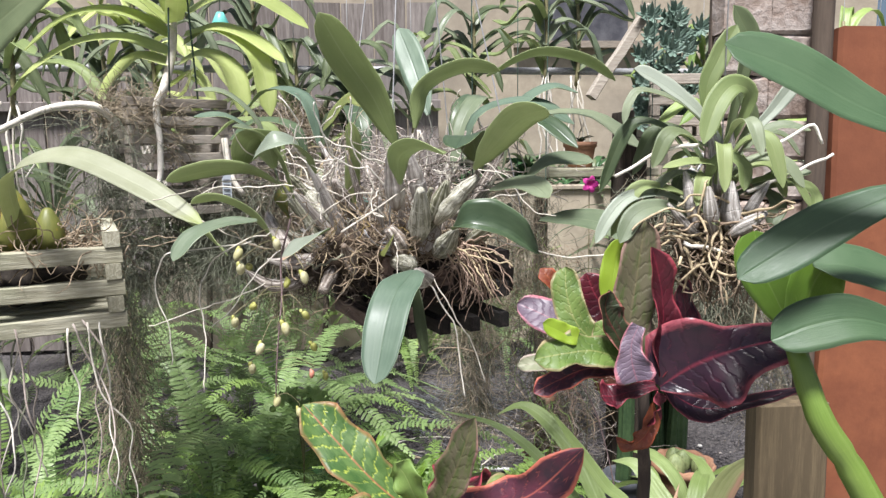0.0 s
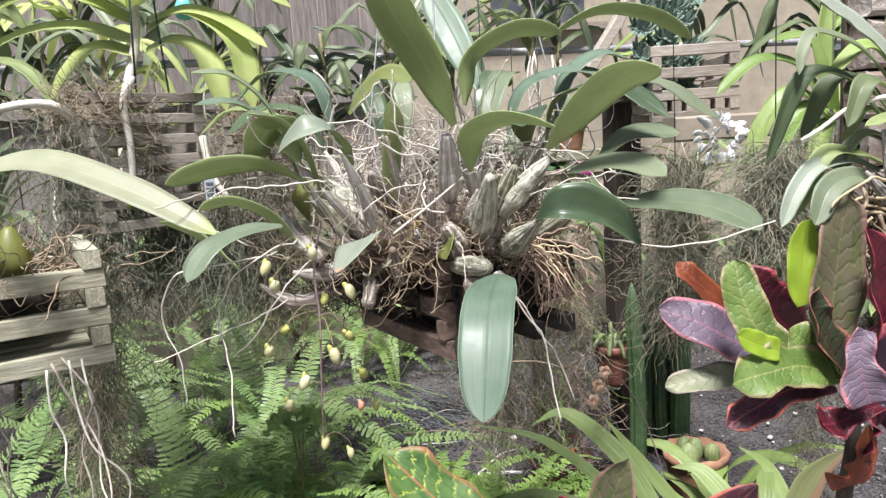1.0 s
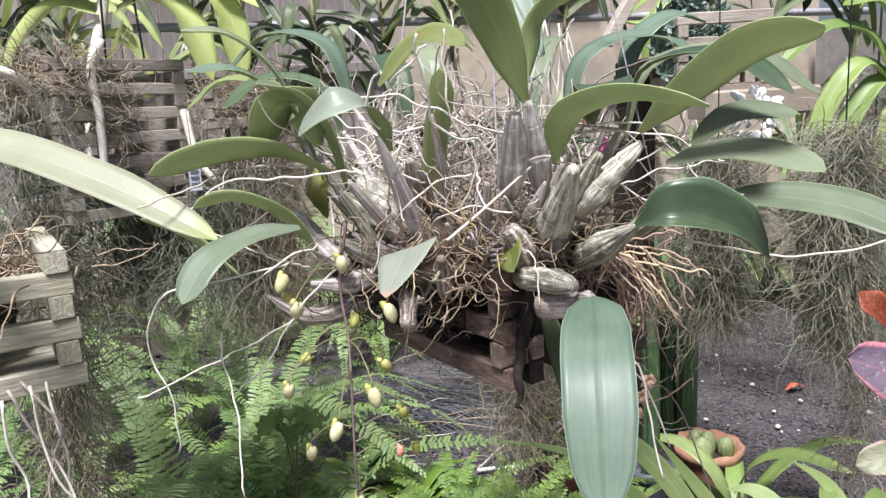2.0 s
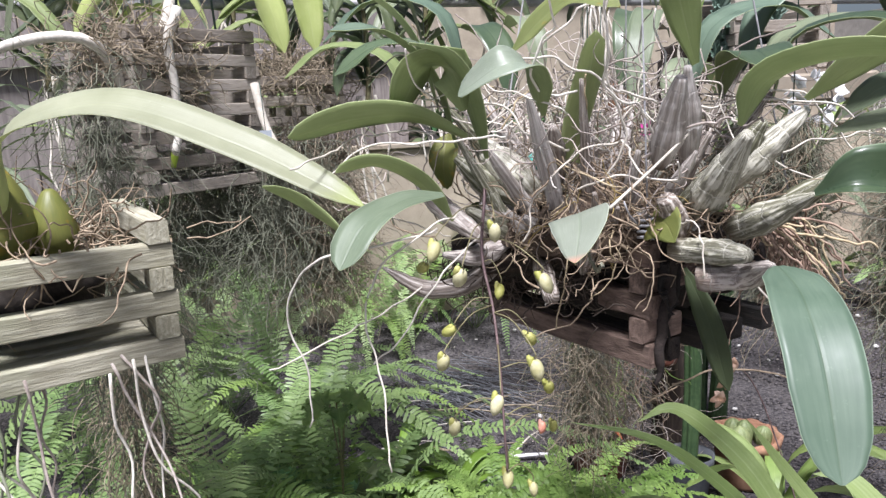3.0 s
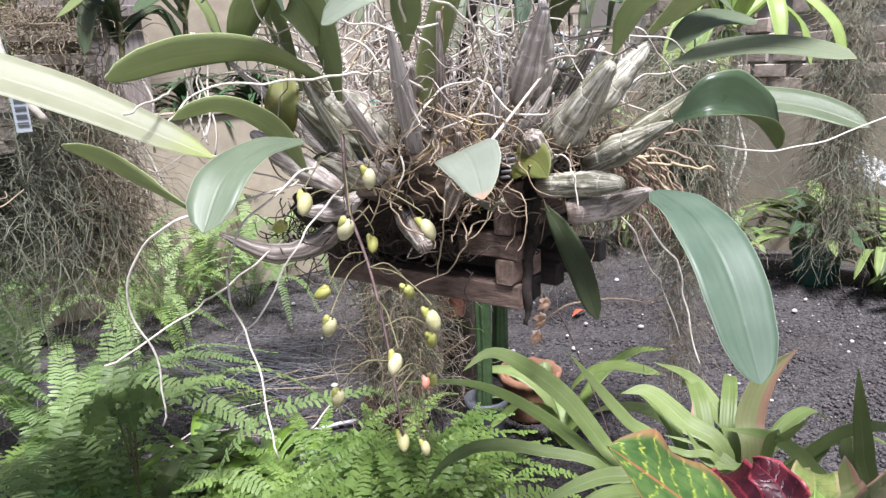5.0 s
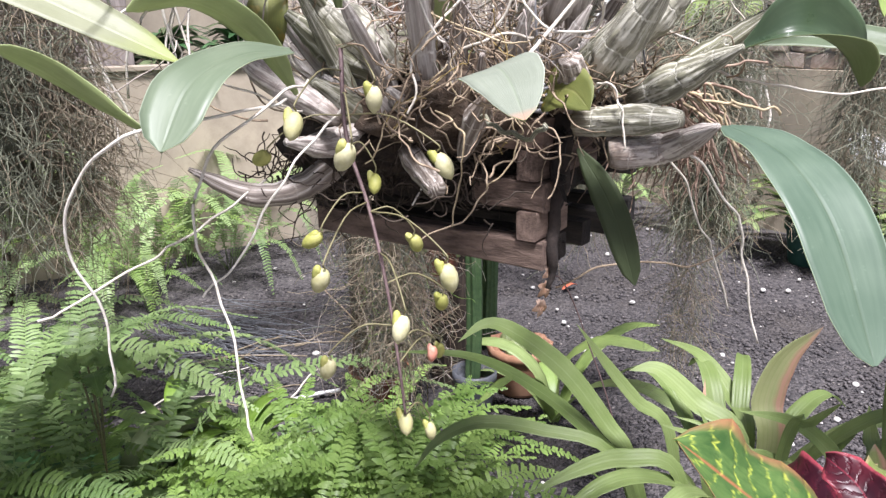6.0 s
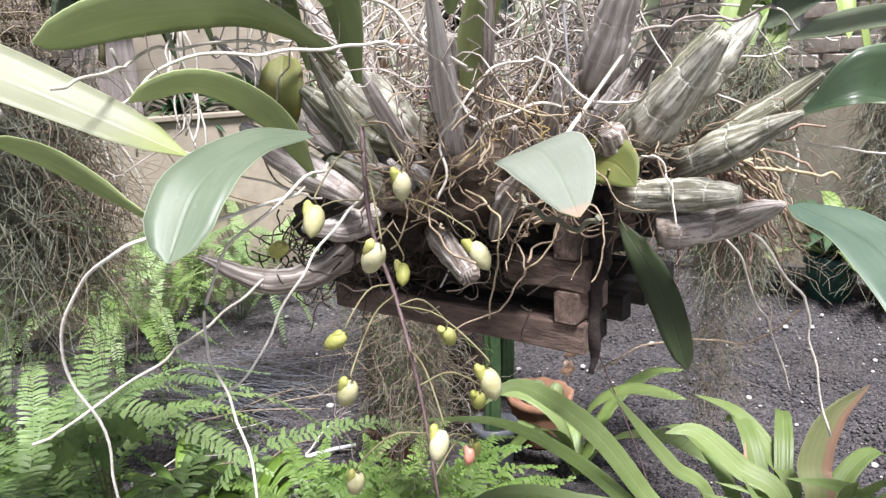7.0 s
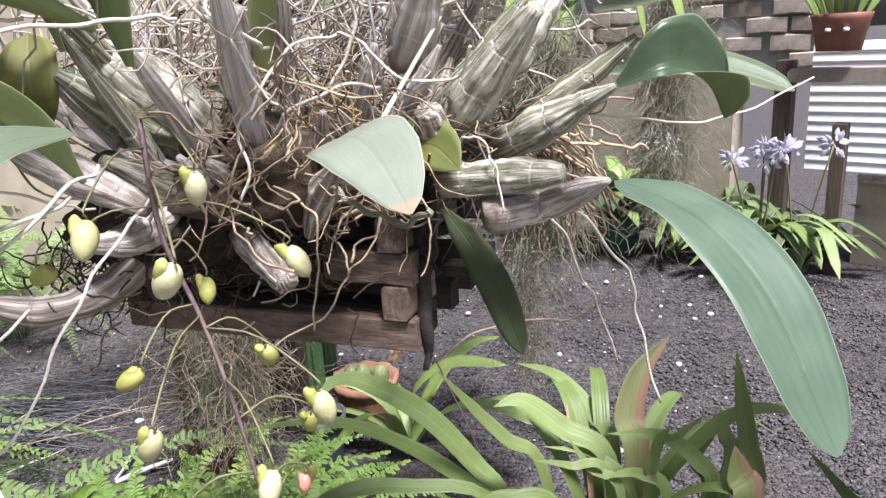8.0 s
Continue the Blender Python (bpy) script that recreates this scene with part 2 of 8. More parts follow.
def plain_material(name, dark, light, scale=30.0, rough=0.75, stretch=None, thin=0.0, bump=0.4, dist=0.003, third=None, coords="Object", lo=0.35, hi=0.7):
    g = Nodes(name)
    tc = g.n("ShaderNodeTexCoord")
    vec = tc.outputs[coords]
    sv = g.stretched(vec, stretch) if stretch else vec
    fine = g.noise(sv, scale, 6.0, 0.7)
    big = g.noise(vec, scale * 0.13, 3.0)
    rnd = g.n("ShaderNodeObjectInfo").outputs["Random"]
    col = g.mix(g.ramp(g.math("ADD", fine, g.math("MULTIPLY", g.math("SUBTRACT", rnd, 0.5), 0.25)), lo, hi), dark, light)
    if third:
        col = g.mix(g.ramp(big, 0.45, 0.7, 0, 0.8), col, third)
    g.bump(fine, bump, dist)
    return g.finish(col, g.ramp(big, 0.3, 0.7, rough - 0.1, min(1.0, rough + 0.1)), thin)


def bulb_material(name, groove, face, paper, ribs=8.0, thin=0.0):
    """Ribbed pseudobulbs: wrinkled grey-brown skin, pale ridges, torn papery sheath and pale rings at the joints."""
    g = Nodes(name)
    tc = g.n("ShaderNodeTexCoord")
    uv = tc.outputs["UV"]
    sep = g.n("ShaderNodeSeparateXYZ", Vector=uv)
    u, v = sep.outputs[0], sep.outputs[1]
    fine = g.noise(g.stretched(uv, (26, 2.0, 1)), 2.0, 3.0, 0.55)
    wide = g.noise(g.stretched(uv, (9, 1.6, 1)), 1.5, 3.0, 0.6)
    patch = g.noise(tc.outputs["Object"], 70.0, 4.0, 0.6)
    rnd = g.n("ShaderNodeObjectInfo").outputs["Random"]
    col = g.mix(g.ramp(g.math("ADD", g.math("MULTIPLY", fine, 0.5), g.math("MULTIPLY", wide, 0.6)), 0.30, 0.66), groove, face)
    wob = g.math("MULTIPLY", g.math("ADD", wide, rnd), 5.0)
    wave = g.math("COSINE", g.math("ADD", g.math("MULTIPLY", u, 6.2832 * ribs), wob))
    rough_wave = g.math("ADD", wave, g.math("MULTIPLY", g.math("SUBTRACT", fine, 0.5), 1.5))
    col = g.mix(g.ramp(rough_wave, -0.15, -1.0, 0, 0.8), col, groove)
    col = g.mix(g.ramp(rnd, 0.45, 0.9, 0, 0.35), col, tuple((c * 2 + p) / 3 for c, p in zip(face, (0.50, 0.44, 0.47))))
    col = g.mix(g.math("MULTIPLY", g.ramp(rough_wave, 0.62, 1.0, 0, 0.9), g.ramp(patch, 0.28, 0.5)), col, paper)
    torn = g.noise(g.stretched(uv, (5, 3.0, 1)), 2.0, 5.0, 0.7)
    sheath = g.math("ADD", g.math("ADD", torn, g.math("MULTIPLY", fine, 0.5)), g.math("MULTIPLY", g.math("SUBTRACT", rnd, 0.5), 0.25))
    col = g.mix(g.ramp(sheath, 0.80, 0.92, 0, 0.7), col, paper)
    joint = g.math("FRACT", g.math("ADD", g.math("ADD", g.math("MULTIPLY", v, 3.4), rnd), g.math("MULTIPLY", wide, 0.25)))
    ring = g.ramp(g.math("ABSOLUTE", g.math("SUBTRACT", joint, 0.5)), 0.035, 0.012, 0, 0.7)
    col = g.mix(g.math("MULTIPLY", ring, g.ramp(patch, 0.42, 0.55)), col, paper)
    low = g.math("MULTIPLY", g.ramp(v, 0.22, 0.02), g.ramp(patch, 0.3, 0.6, 0.3, 0.85))
    col = g.mix(low, col, (0.12, 0.08, 0.048))
    g.bump(g.math("ADD", g.math("ADD", g.math("MULTIPLY", wave, 0.25), ring), g.math("ADD", fine, patch)), 0.55, 0.0016)
    return g.finish(col, g.ramp(patch, 0.3, 0.7, 0.45, 0.75), thin)


M_CAT = leaf_material("cattleya_leaf_top", (0.074, 0.115, 0.078), (0.134, 0.187, 0.130), (0.052, 0.083, 0.042), 0.47, 0.12, spec=0.45, streak=7.0, rim=0.8)
M_CATM = leaf_material("cattleya_leaf_greyish", (0.13, 0.168, 0.108), (0.21, 0.25, 0.172), (0.12, 0.155, 0.095), 0.46, 0.15, spec=0.45, streak=7.0, rim=0.8)
M_CATD = leaf_material("cattleya_leaf_glossy", (0.044, 0.070, 0.036), (0.086, 0.122, 0.064), (0.025, 0.046, 0.024), 0.33, 0.08, spec=0.5, streak=7.0, rim=0.6)
M_CATU = leaf_material("cattleya_leaf_underside", (0.20, 0.26, 0.10), (0.33, 0.39, 0.17), (0.38, 0.43, 0.21), 0.5, 0.40, streak=9.0, rim=0.8)
M_CATL = leaf_material("cattleya_leaf_light", (0.25, 0.31, 0.12), (0.38, 0.44, 0.20), (0.42, 0.47, 0.25), 0.5, 0.55, streak=9.0, rim=0.8)
M_CATO = leaf_material("cattleya_leaf_spotted", (0.22, 0.27, 0.09), (0.34, 0.38, 0.15), (0.38, 0.40, 0.20), 0.5, 0.5, streak=9.0, rim=0.8, blotch=(0.52, 0.34, 0.06))
M_CATY = leaf_material("cattleya_leaf_ageing", (0.10, 0.13, 0.035), (0.22, 0.22, 0.05), (0.25, 0.24, 0.09), 0.5, 0.25, blotch=(0.42, 0.27, 0.03))
M_VAN = leaf_material("vanda_leaf", (0.44, 0.52, 0.17), (0.64, 0.70, 0.31), (0.6, 0.66, 0.32), 0.42, 0.45)
M_VAND = leaf_material("vanda_leaf_dark", (0.085, 0.12, 0.06), (0.18, 0.22, 0.11), (0.22, 0.26, 0.14), 0.42, 0.35)
M_PALE = leaf_material("pale_strap_leaf", (0.26, 0.275, 0.175), (0.395, 0.405, 0.29), (0.34, 0.36, 0.24), 0.45, 0.2, spec=0.45, tip=(0.28, 0.34, 0.08))
M_GREY = leaf_material("greyish_leaf", (0.14, 0.18, 0.11), (0.27, 0.31, 0.20), (0.26, 0.30, 0.19), 0.42, 0.35, rim=0.6)
M_FRESH = leaf_material("fresh_green_leaf", (0.040, 0.080, 0.038), (0.072, 0.122, 0.058), (0.095, 0.15, 0.075), 0.42, 0.14, spec=0.4)
M_CANE = leaf_material("green_cane", (0.085, 0.145, 0.022), (0.155, 0.23, 0.04), (0.17, 0.24, 0.06), 0.45, 0.0)
M_GRASS = leaf_material("palm_grass_leaf", (0.195, 0.275, 0.080), (0.335, 0.42, 0.17), (0.42, 0.50, 0.26), 0.38, 0.42, streak=50.0, pleats=6)
M_GRASSB = leaf_material("palm_grass_leaf_browned", (0.26, 0.31, 0.11), (0.42, 0.44, 0.22), (0.40, 0.36, 0.19), 0.55, 0.38, streak=50.0, pleats=6, edge=(0.50, 0.30, 0.21), tip=(0.46, 0.33, 0.28))
M_BROAD = leaf_material("dark_broad_leaf", (0.025, 0.07, 0.025), (0.06, 0.14, 0.05), (0.1, 0.18, 0.07), 0.35, 0.15)
M_LIME = leaf_material("lime_leaf", (0.17, 0.27, 0.065), (0.33, 0.43, 0.135), (0.36, 0.45, 0.17), 0.42, 0.3)
M_FERN = leaf_material("fern_leaf", (0.115, 0.195, 0.060), (0.29, 0.40, 0.155), (0.22, 0.30, 0.10), 0.45, 0.30, streak=8.0)
M_FERNL = leaf_material("young_fern_leaf", (0.12, 0.21, 0.045), (0.29, 0.42, 0.11), (0.24, 0.38, 0.08), 0.45, 0.40, streak=8.0)
M_LIMEY = leaf_material("lime_croton_leaf", (0.27, 0.40, 0.03), (0.38, 0.50, 0.06), (0.36, 0.47, 0.08), 0.45, 0.5)
M_GREENY = leaf_material("young_bright_leaf", (0.13, 0.24, 0.03), (0.24, 0.38, 0.06), (0.28, 0.40, 0.10), 0.42, 0.45)
M_HEART = leaf_material("pale_heart_leaf", (0.20, 0.225, 0.175), (0.285, 0.31, 0.255), (0.20, 0.245, 0.165), 0.5, 0.15, spec=0.35, tip=(0.42, 0.24, 0.17), rim=0.7)
# Leaf green paled towards white: the glare sits in the base colour.
M_CATP = leaf_material("cattleya_leaf_glare", (0.22, 0.26, 0.19), (0.34, 0.375, 0.305), (0.24, 0.28, 0.20), 0.42, 0.15, spec=0.6)
M_OLIVE = leaf_material("dark_olive_leaf", (0.03, 0.045, 0.02), (0.062, 0.082, 0.036), (0.07, 0.09, 0.045), 0.55, 0.12, spec=0.3)
M_CONC = plain_material("pale_concrete", (0.24, 0.23, 0.215), (0.38, 0.365, 0.34), 14.0, 0.9, third=(0.29, 0.275, 0.25), bump=0.3)
M_SUCC = leaf_material("succulent_leaf", (0.10, 0.165, 0.125), (0.21, 0.29, 0.235), (0.2, 0.27, 0.22), 0.5, 0.1)


def croton_material(name, dark, mid, vein, patch, rough=0.45, rib=None, margin=None, dashes=0.5):
    """Croton leaves: coloured midrib and margin, broken side veins and patches."""
    g = Nodes(name)
    tc = g.n("ShaderNodeTexCoord")
    uv = tc.outputs["UV"]
    sep = g.n("ShaderNodeSeparateXYZ", Vector=uv)
    u, v = sep.outputs[0], sep.outputs[1]
    off = g.math("ABSOLUTE", g.math("SUBTRACT", u, 0.5))
    wob = g.noise(uv, 7.0, 3.0)
    slant = g.math("FRACT", g.math("ADD", g.math("MULTIPLY", g.math("SUBTRACT", v, g.math("MULTIPLY", off, 0.22)), 11.0), g.math("MULTIPLY", wob, 1.3)))
    side = g.math("ABSOLUTE", g.math("SUBTRACT", slant, 0.5))
    big = g.noise(tc.outputs["Object"], 40.0, 5.0)
    blot = g.noise(g.stretched(uv, (5.0, 3.2, 1)), 1.0, 5.0, 0.7)
    broken = g.noise(uv, 16.0, 2.0)
    rnd = g.n("ShaderNodeObjectInfo").outputs["Random"]
    col = g.mix(g.ramp(big, 0.35, 0.68), dark, mid)
    col = g.mix(g.ramp(g.math("ADD", blot, g.math("MULTIPLY", g.math("SUBTRACT", rnd, 0.5), 0.3)), 0.5, 0.64, 0, 0.8), col, patch)
    col = g.mix(g.math("MULTIPLY", g.ramp(side, 0.13, 0.03), g.ramp(broken, 0.60 - 0.2 * dashes, 0.66, 0.0, 0.9 * dashes)), col, vein)
    col = g.mix(g.ramp(g.math("ADD", off, g.math("MULTIPLY", wob, 0.02)), 0.040, 0.012, 0, 0.6), col, rib or vein)
    col = g.mix(g.ramp(g.math("ADD", off, g.math("MULTIPLY", blot, 0.42)), 0.60, 0.74, 0, 0.85), col, margin or vein)
    g.bump(g.math("ADD", g.ramp(side, 0.2, 0.0, 0, -0.6), g.math("MULTIPLY", big, 0.6)), 0.4, 0.002)
    g.bsdf.inputs["Specular IOR Level"].default_value = 0.35
    return g.finish(col, g.ramp(big, 0.3, 0.7, rough - 0.08, rough + 0.12), 0.16)


M_CROR = croton_material("croton_leaf_red", (0.028, 0.006, 0.011), (0.085, 0.010, 0.018), (0.24, 0.025, 0.045), (0.16, 0.015, 0.03), 0.38, margin=(0.40, 0.07, 0.09), dashes=0.3)
M_CROD = croton_material("croton_leaf_maroon", (0.016, 0.010, 0.018), (0.040, 0.014, 0.026), (0.22, 0.03, 0.05), (0.10, 0.016, 0.032), 0.34, margin=(0.44, 0.10, 0.12), dashes=0.25)
M_CROG = croton_material("croton_leaf_green", (0.075, 0.125, 0.028), (0.135, 0.20, 0.048), (0.22, 0.28, 0.08), (0.18, 0.20, 0.065), 0.46, rib=(0.28, 0.28, 0.10), margin=(0.36, 0.26, 0.16), dashes=0.4)
M_CROY = croton_material("croton_leaf_yellow_dashed", (0.035, 0.085, 0.022), (0.075, 0.14, 0.035), (0.42, 0.48, 0.07), (0.10, 0.17, 0.045), 0.46, rib=(0.45, 0.12, 0.07), margin=(0.30, 0.13, 0.07), dashes=1.0)
M_CROP = croton_material("croton_leaf_pink", (0.035, 0.018, 0.028), (0.10, 0.024, 0.04), (0.50, 0.13, 0.09), (0.24, 0.03, 0.045), 0.46, margin=(0.72, 0.20, 0.12))
M_CROO = croton_material("croton_leaf_orange", (0.10, 0.025, 0.014), (0.22, 0.062, 0.022), (0.32, 0.08, 0.03), (0.14, 0.02, 0.015), 0.46)
# Dark croton leaf lightened to mauve, so its sky reflection is in the colour.
M_CROV = croton_material("croton_leaf_sky_sheen", (0.085, 0.065, 0.092), (0.15, 0.11, 0.145), (0.26, 0.10, 0.13), (0.18, 0.10, 0.13), 0.40, margin=(0.52, 0.18, 0.21), dashes=0.2)
M_CROK = croton_material("croton_leaf_dark_green", (0.018, 0.026, 0.012), (0.035, 0.046, 0.020), (0.16, 0.03, 0.03), (0.06, 0.012, 0.018), 0.42, margin=(0.45, 0.16, 0.13), dashes=0.2)
M_CROW = croton_material("croton_leaf_greyish", (0.15, 0.17, 0.10), (0.25, 0.26, 0.17), (0.30, 0.25, 0.20), (0.24, 0.19, 0.17), 0.45, margin=(0.38, 0.28, 0.26), dashes=0.2)
M_CROB = croton_material("croton_leaf_brownish", (0.058, 0.085, 0.025), (0.105, 0.125, 0.045), (0.18, 0.15, 0.08), (0.125, 0.105, 0.07), 0.45, margin=(0.32, 0.17, 0.15), dashes=0.2)

M_BULB = bulb_material("dry_pseudobulb", (0.110, 0.085, 0.068), (0.325, 0.278, 0.232), (0.60, 0.555, 0.50))
M_BULBG = bulb_material("living_pseudobulb", (0.075, 0.074, 0.042), (0.235, 0.235, 0.150), (0.55, 0.535, 0.45))
M_BULBS = bulb_material("silvery_pseudobulb", (0.13, 0.115, 0.095), (0.29, 0.27, 0.24), (0.52, 0.49, 0.46))
M_BULBT = bulb_material("papery_pseudobulb", (0.26, 0.225, 0.195), (0.52, 0.475, 0.43), (0.74, 0.71, 0.67), thin=0.3)
M_ROOTY = plain_material("straw_root", (0.30, 0.235, 0.14), (0.56, 0.46, 0.30), 120.0, 0.85)
M_ROOTO = plain_material("ochre_root", (0.22, 0.155, 0.05), (0.46, 0.35, 0.13), 120.0, 0.85)
M_ROOTW = plain_material("white_root", (0.52, 0.475, 0.395), (0.76, 0.72, 0.64), 160.0, 0.85, bump=0.4)
M_ROOTP = plain_material("pinkish_dry_root", (0.27, 0.225, 0.195), (0.50, 0.44, 0.39), 140.0, 0.85)
M_ROOTR = plain_material("reddish_dry_root", (0.21, 0.14, 0.10), (0.44, 0.325, 0.25), 120.0, 0.9)
M_ROOTB = plain_material("brown_root", (0.15, 0.105, 0.070), (0.40, 0.315, 0.215), 120.0, 0.85)
M_ROOTD = plain_material("dark_root", (0.03, 0.022, 0.016), (0.10, 0.072, 0.05), 120.0, 0.85)
M_STEM = plain_material("purplish_stem", (0.10, 0.062, 0.062), (0.22, 0.155, 0.145), 140.0, 0.6)
M_STALK = plain_material("green_stalk", (0.13, 0.115, 0.055), (0.22, 0.20, 0.10), 140.0, 0.6)
M_BUDC = plain_material("cream_bud", (0.40, 0.38, 0.18), (0.60, 0.57, 0.37), 70.0, 0.6, thin=0.15, bump=0.3)
M_BUDY = plain_material("yellow_green_bud", (0.31, 0.32, 0.07), (0.46, 0.45, 0.15), 70.0, 0.6, thin=0.15, bump=0.3)
M_BUDP = plain_material("pink_bud", (0.6, 0.24, 0.16), (0.78, 0.45, 0.35), 90.0, 0.5, thin=0.15, bump=0.2)
M_WOODM = plain_material("weathered_brown_wood", (0.055, 0.036, 0.027), (0.23, 0.16, 0.125), 26.0, 0.92, stretch=(1.2, 5, 5), third=(0.075, 0.052, 0.043), bump=1.0)
# Basket wood again, with the shade of its inner slats in the colour.
M_WOODSH = plain_material("shaded_basket_wood", (0.006, 0.005, 0.004), (0.036, 0.026, 0.021), 26.0, 0.95, stretch=(1.2, 5, 5), third=(0.018, 0.013, 0.011), bump=1.0)
M_WOODL = plain_material("pale_weathered_wood", (0.26, 0.245, 0.17), (0.53, 0.505, 0.395), 34.0, 0.88, stretch=(0.5, 6, 6), third=(0.31, 0.335, 0.21), bump=0.9)
M_WOODG = plain_material("grey_weathered_wood", (0.21, 0.18, 0.145), (0.45, 0.40, 0.335), 34.0, 0.9, stretch=(0.5, 6, 6), third=(0.27, 0.22, 0.17), bump=0.8)
M_PLANK = plain_material("fence_plank_wood", (0.12, 0.10, 0.09), (0.30, 0.265, 0.245), 12.0, 0.9, stretch=(5, 5, 0.4), third=(0.17, 0.155, 0.145), bump=0.6)
M_CORK = plain_material("pale_cracked_cork", (0.17, 0.125, 0.10), (0.50, 0.46, 0.43), 34.0, 0.9, third=(0.36, 0.26, 0.20), bump=1.0, dist=0.006)
M_POSTW = plain_material("dark_post_wood", (0.035, 0.025, 0.019), (0.11, 0.082, 0.06), 18.0, 0.9, stretch=(5, 5, 0.4), bump=0.6)
M_POSTB = plain_material("brown_post_wood", (0.085, 0.062, 0.033), (0.205, 0.155, 0.085), 18.0, 0.8, stretch=(5, 5, 0.4), bump=0.6)
M_ORANGE = plain_material("orange_paint", (0.17, 0.050, 0.020), (0.26, 0.088, 0.036), 22.0, 0.8, third=(0.13, 0.040, 0.018), bump=0.4)
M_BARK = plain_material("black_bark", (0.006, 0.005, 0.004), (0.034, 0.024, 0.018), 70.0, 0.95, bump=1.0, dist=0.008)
M_WALL = plain_material("beige_plaster", (0.29, 0.245, 0.185), (0.43, 0.37, 0.28), 9.0, 0.92, third=(0.24, 0.21, 0.17), bump=0.3)
M_BRICK = plain_material("pale_brick", (0.24, 0.19, 0.155), (0.50, 0.43, 0.37), 16.0, 0.9, bump=0.5)
M_WHITE = plain_material("white_painted_metal", (0.80, 0.80, 0.80), (0.87, 0.87, 0.86), 20.0, 0.5, bump=0.1)
M_DARKW = plain_material("dark_glass_frame", (0.05, 0.05, 0.06), (0.13, 0.13, 0.14), 9.0, 0.5, bump=0.1)
M_TERRA = plain_material("terracotta", (0.28, 0.14, 0.08), (0.43, 0.25, 0.155), 26.0, 0.85, third=(0.42, 0.25, 0.16), bump=0.4)
M_REDPOT = plain_material("red_brown_plastic", (0.15, 0.05, 0.035), (0.23, 0.085, 0.06), 26.0, 0.6, bump=0.2)
M_GREYPOT = plain_material("grey_plastic", (0.07, 0.075, 0.085), (0.13, 0.135, 0.15), 26.0, 0.5, bump=0.2)
M_GREENPOT = plain_material("green_plastic", (0.012, 0.06, 0.045), (0.03, 0.10, 0.075), 26.0, 0.5, bump=0.2)
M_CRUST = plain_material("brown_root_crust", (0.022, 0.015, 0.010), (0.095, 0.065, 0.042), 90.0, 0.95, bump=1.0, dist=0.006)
M_SOIL = plain_material("dark_soil", (0.02, 0.015, 0.011), (0.07, 0.055, 0.04), 70.0, 0.95, bump=1.0)
M_CACT = plain_material("cactus_skin", (0.028, 0.06, 0.022), (0.07, 0.12, 0.045), 30.0, 0.65, bump=0.3)
M_CACTL = plain_material("pale_cactus_skin", (0.12, 0.16, 0.06), (0.27, 0.31, 0.14), 40.0, 0.6, bump=0.3)
M_MOSS = plain_material("grey_moss", (0.085, 0.092, 0.062), (0.24, 0.25, 0.18), 40.0, 0.95, bump=0.2)
M_MOSSB = plain_material("brown_moss", (0.17, 0.135, 0.09), (0.37, 0.31, 0.22), 40.0, 0.95, bump=0.2)
M_NEEDLE = plain_material("bluish_grey_needles", (0.13, 0.14, 0.15), (0.30, 0.31, 0.33), 60.0, 0.8, bump=0.2)
M_WIRE = plain_material("galvanised_wire", (0.30, 0.30, 0.31), (0.5, 0.5, 0.5), 90.0, 0.45, bump=0.1)
M_CORD = plain_material("green_cord", (0.03, 0.06, 0.045), (0.08, 0.13, 0.10), 200.0, 0.8)
M_STONE = plain_material("pale_stone", (0.36, 0.35, 0.33), (0.62, 0.60, 0.56), 60.0, 0.9, bump=0.4)
M_PETALW = plain_material("white_petal", (0.72, 0.73, 0.72), (0.86, 0.86, 0.86), 60.0, 0.6, thin=0.25, bump=0.1)
M_PETALL = plain_material("lilac_petal", (0.50, 0.48, 0.60), (0.70, 0.68, 0.77), 60.0, 0.6, thin=0.25, bump=0.1)
M_PETALM = plain_material("magenta_petal", (0.6, 0.03, 0.3), (0.75, 0.08, 0.42), 60.0, 0.6, thin=0.2, bump=0.1)
M_DRYP = plain_material("dried_petal", (0.50, 0.30, 0.19), (0.70, 0.50, 0.38), 60.0, 0.7, thin=0.2, bump=0.2)
M_TURQ = plain_material("turquoise_plastic", (0.10, 0.42, 0.36), (0.18, 0.55, 0.48), 50.0, 0.4, bump=0.1)
M_TAG = plain_material("pale_blue_plastic", (0.30, 0.34, 0.38), (0.40, 0.44, 0.47), 50.0, 0.6, bump=0.1)
M_LEAFR = plain_material("fallen_red_leaf", (0.5, 0.10, 0.05), (0.65, 0.2, 0.09), 50.0, 0.6, bump=0.2)

g = Nodes("dark_gravel")
tc = g.n("ShaderNodeTexCoord")
vor = g.n("ShaderNodeTexVoronoi", Vector=tc.outputs["Object"], Scale=95.0)
gn = g.noise(tc.outputs["Object"], 40.0, 6.0, 0.7)
gb = g.noise(tc.outputs["Object"], 1.6, 4.0)
cell = g.n("ShaderNodeSeparateXYZ", Vector=vor.outputs["Color"]).outputs[0]
gcol = g.mix(g.ramp(g.math("ADD", g.math("MULTIPLY", cell, 0.6), g.math("MULTIPLY", gn, 0.5)), 0.25, 0.9), (0.030, 0.028, 0.030), (0.120, 0.108, 0.106))
gcol = g.mix(g.ramp(gb, 0.5, 0.72, 0, 0.5), gcol, (0.075, 0.062, 0.05))
g.bump(g.math("ADD", g.ramp(vor.outputs["Distance"], 0.0, 0.7, 1.0, 0.0), g.math("MULTIPLY", gn, 0.4)), 1.0, 0.012)
M_GRAVEL = g.finish(gcol, 0.9)

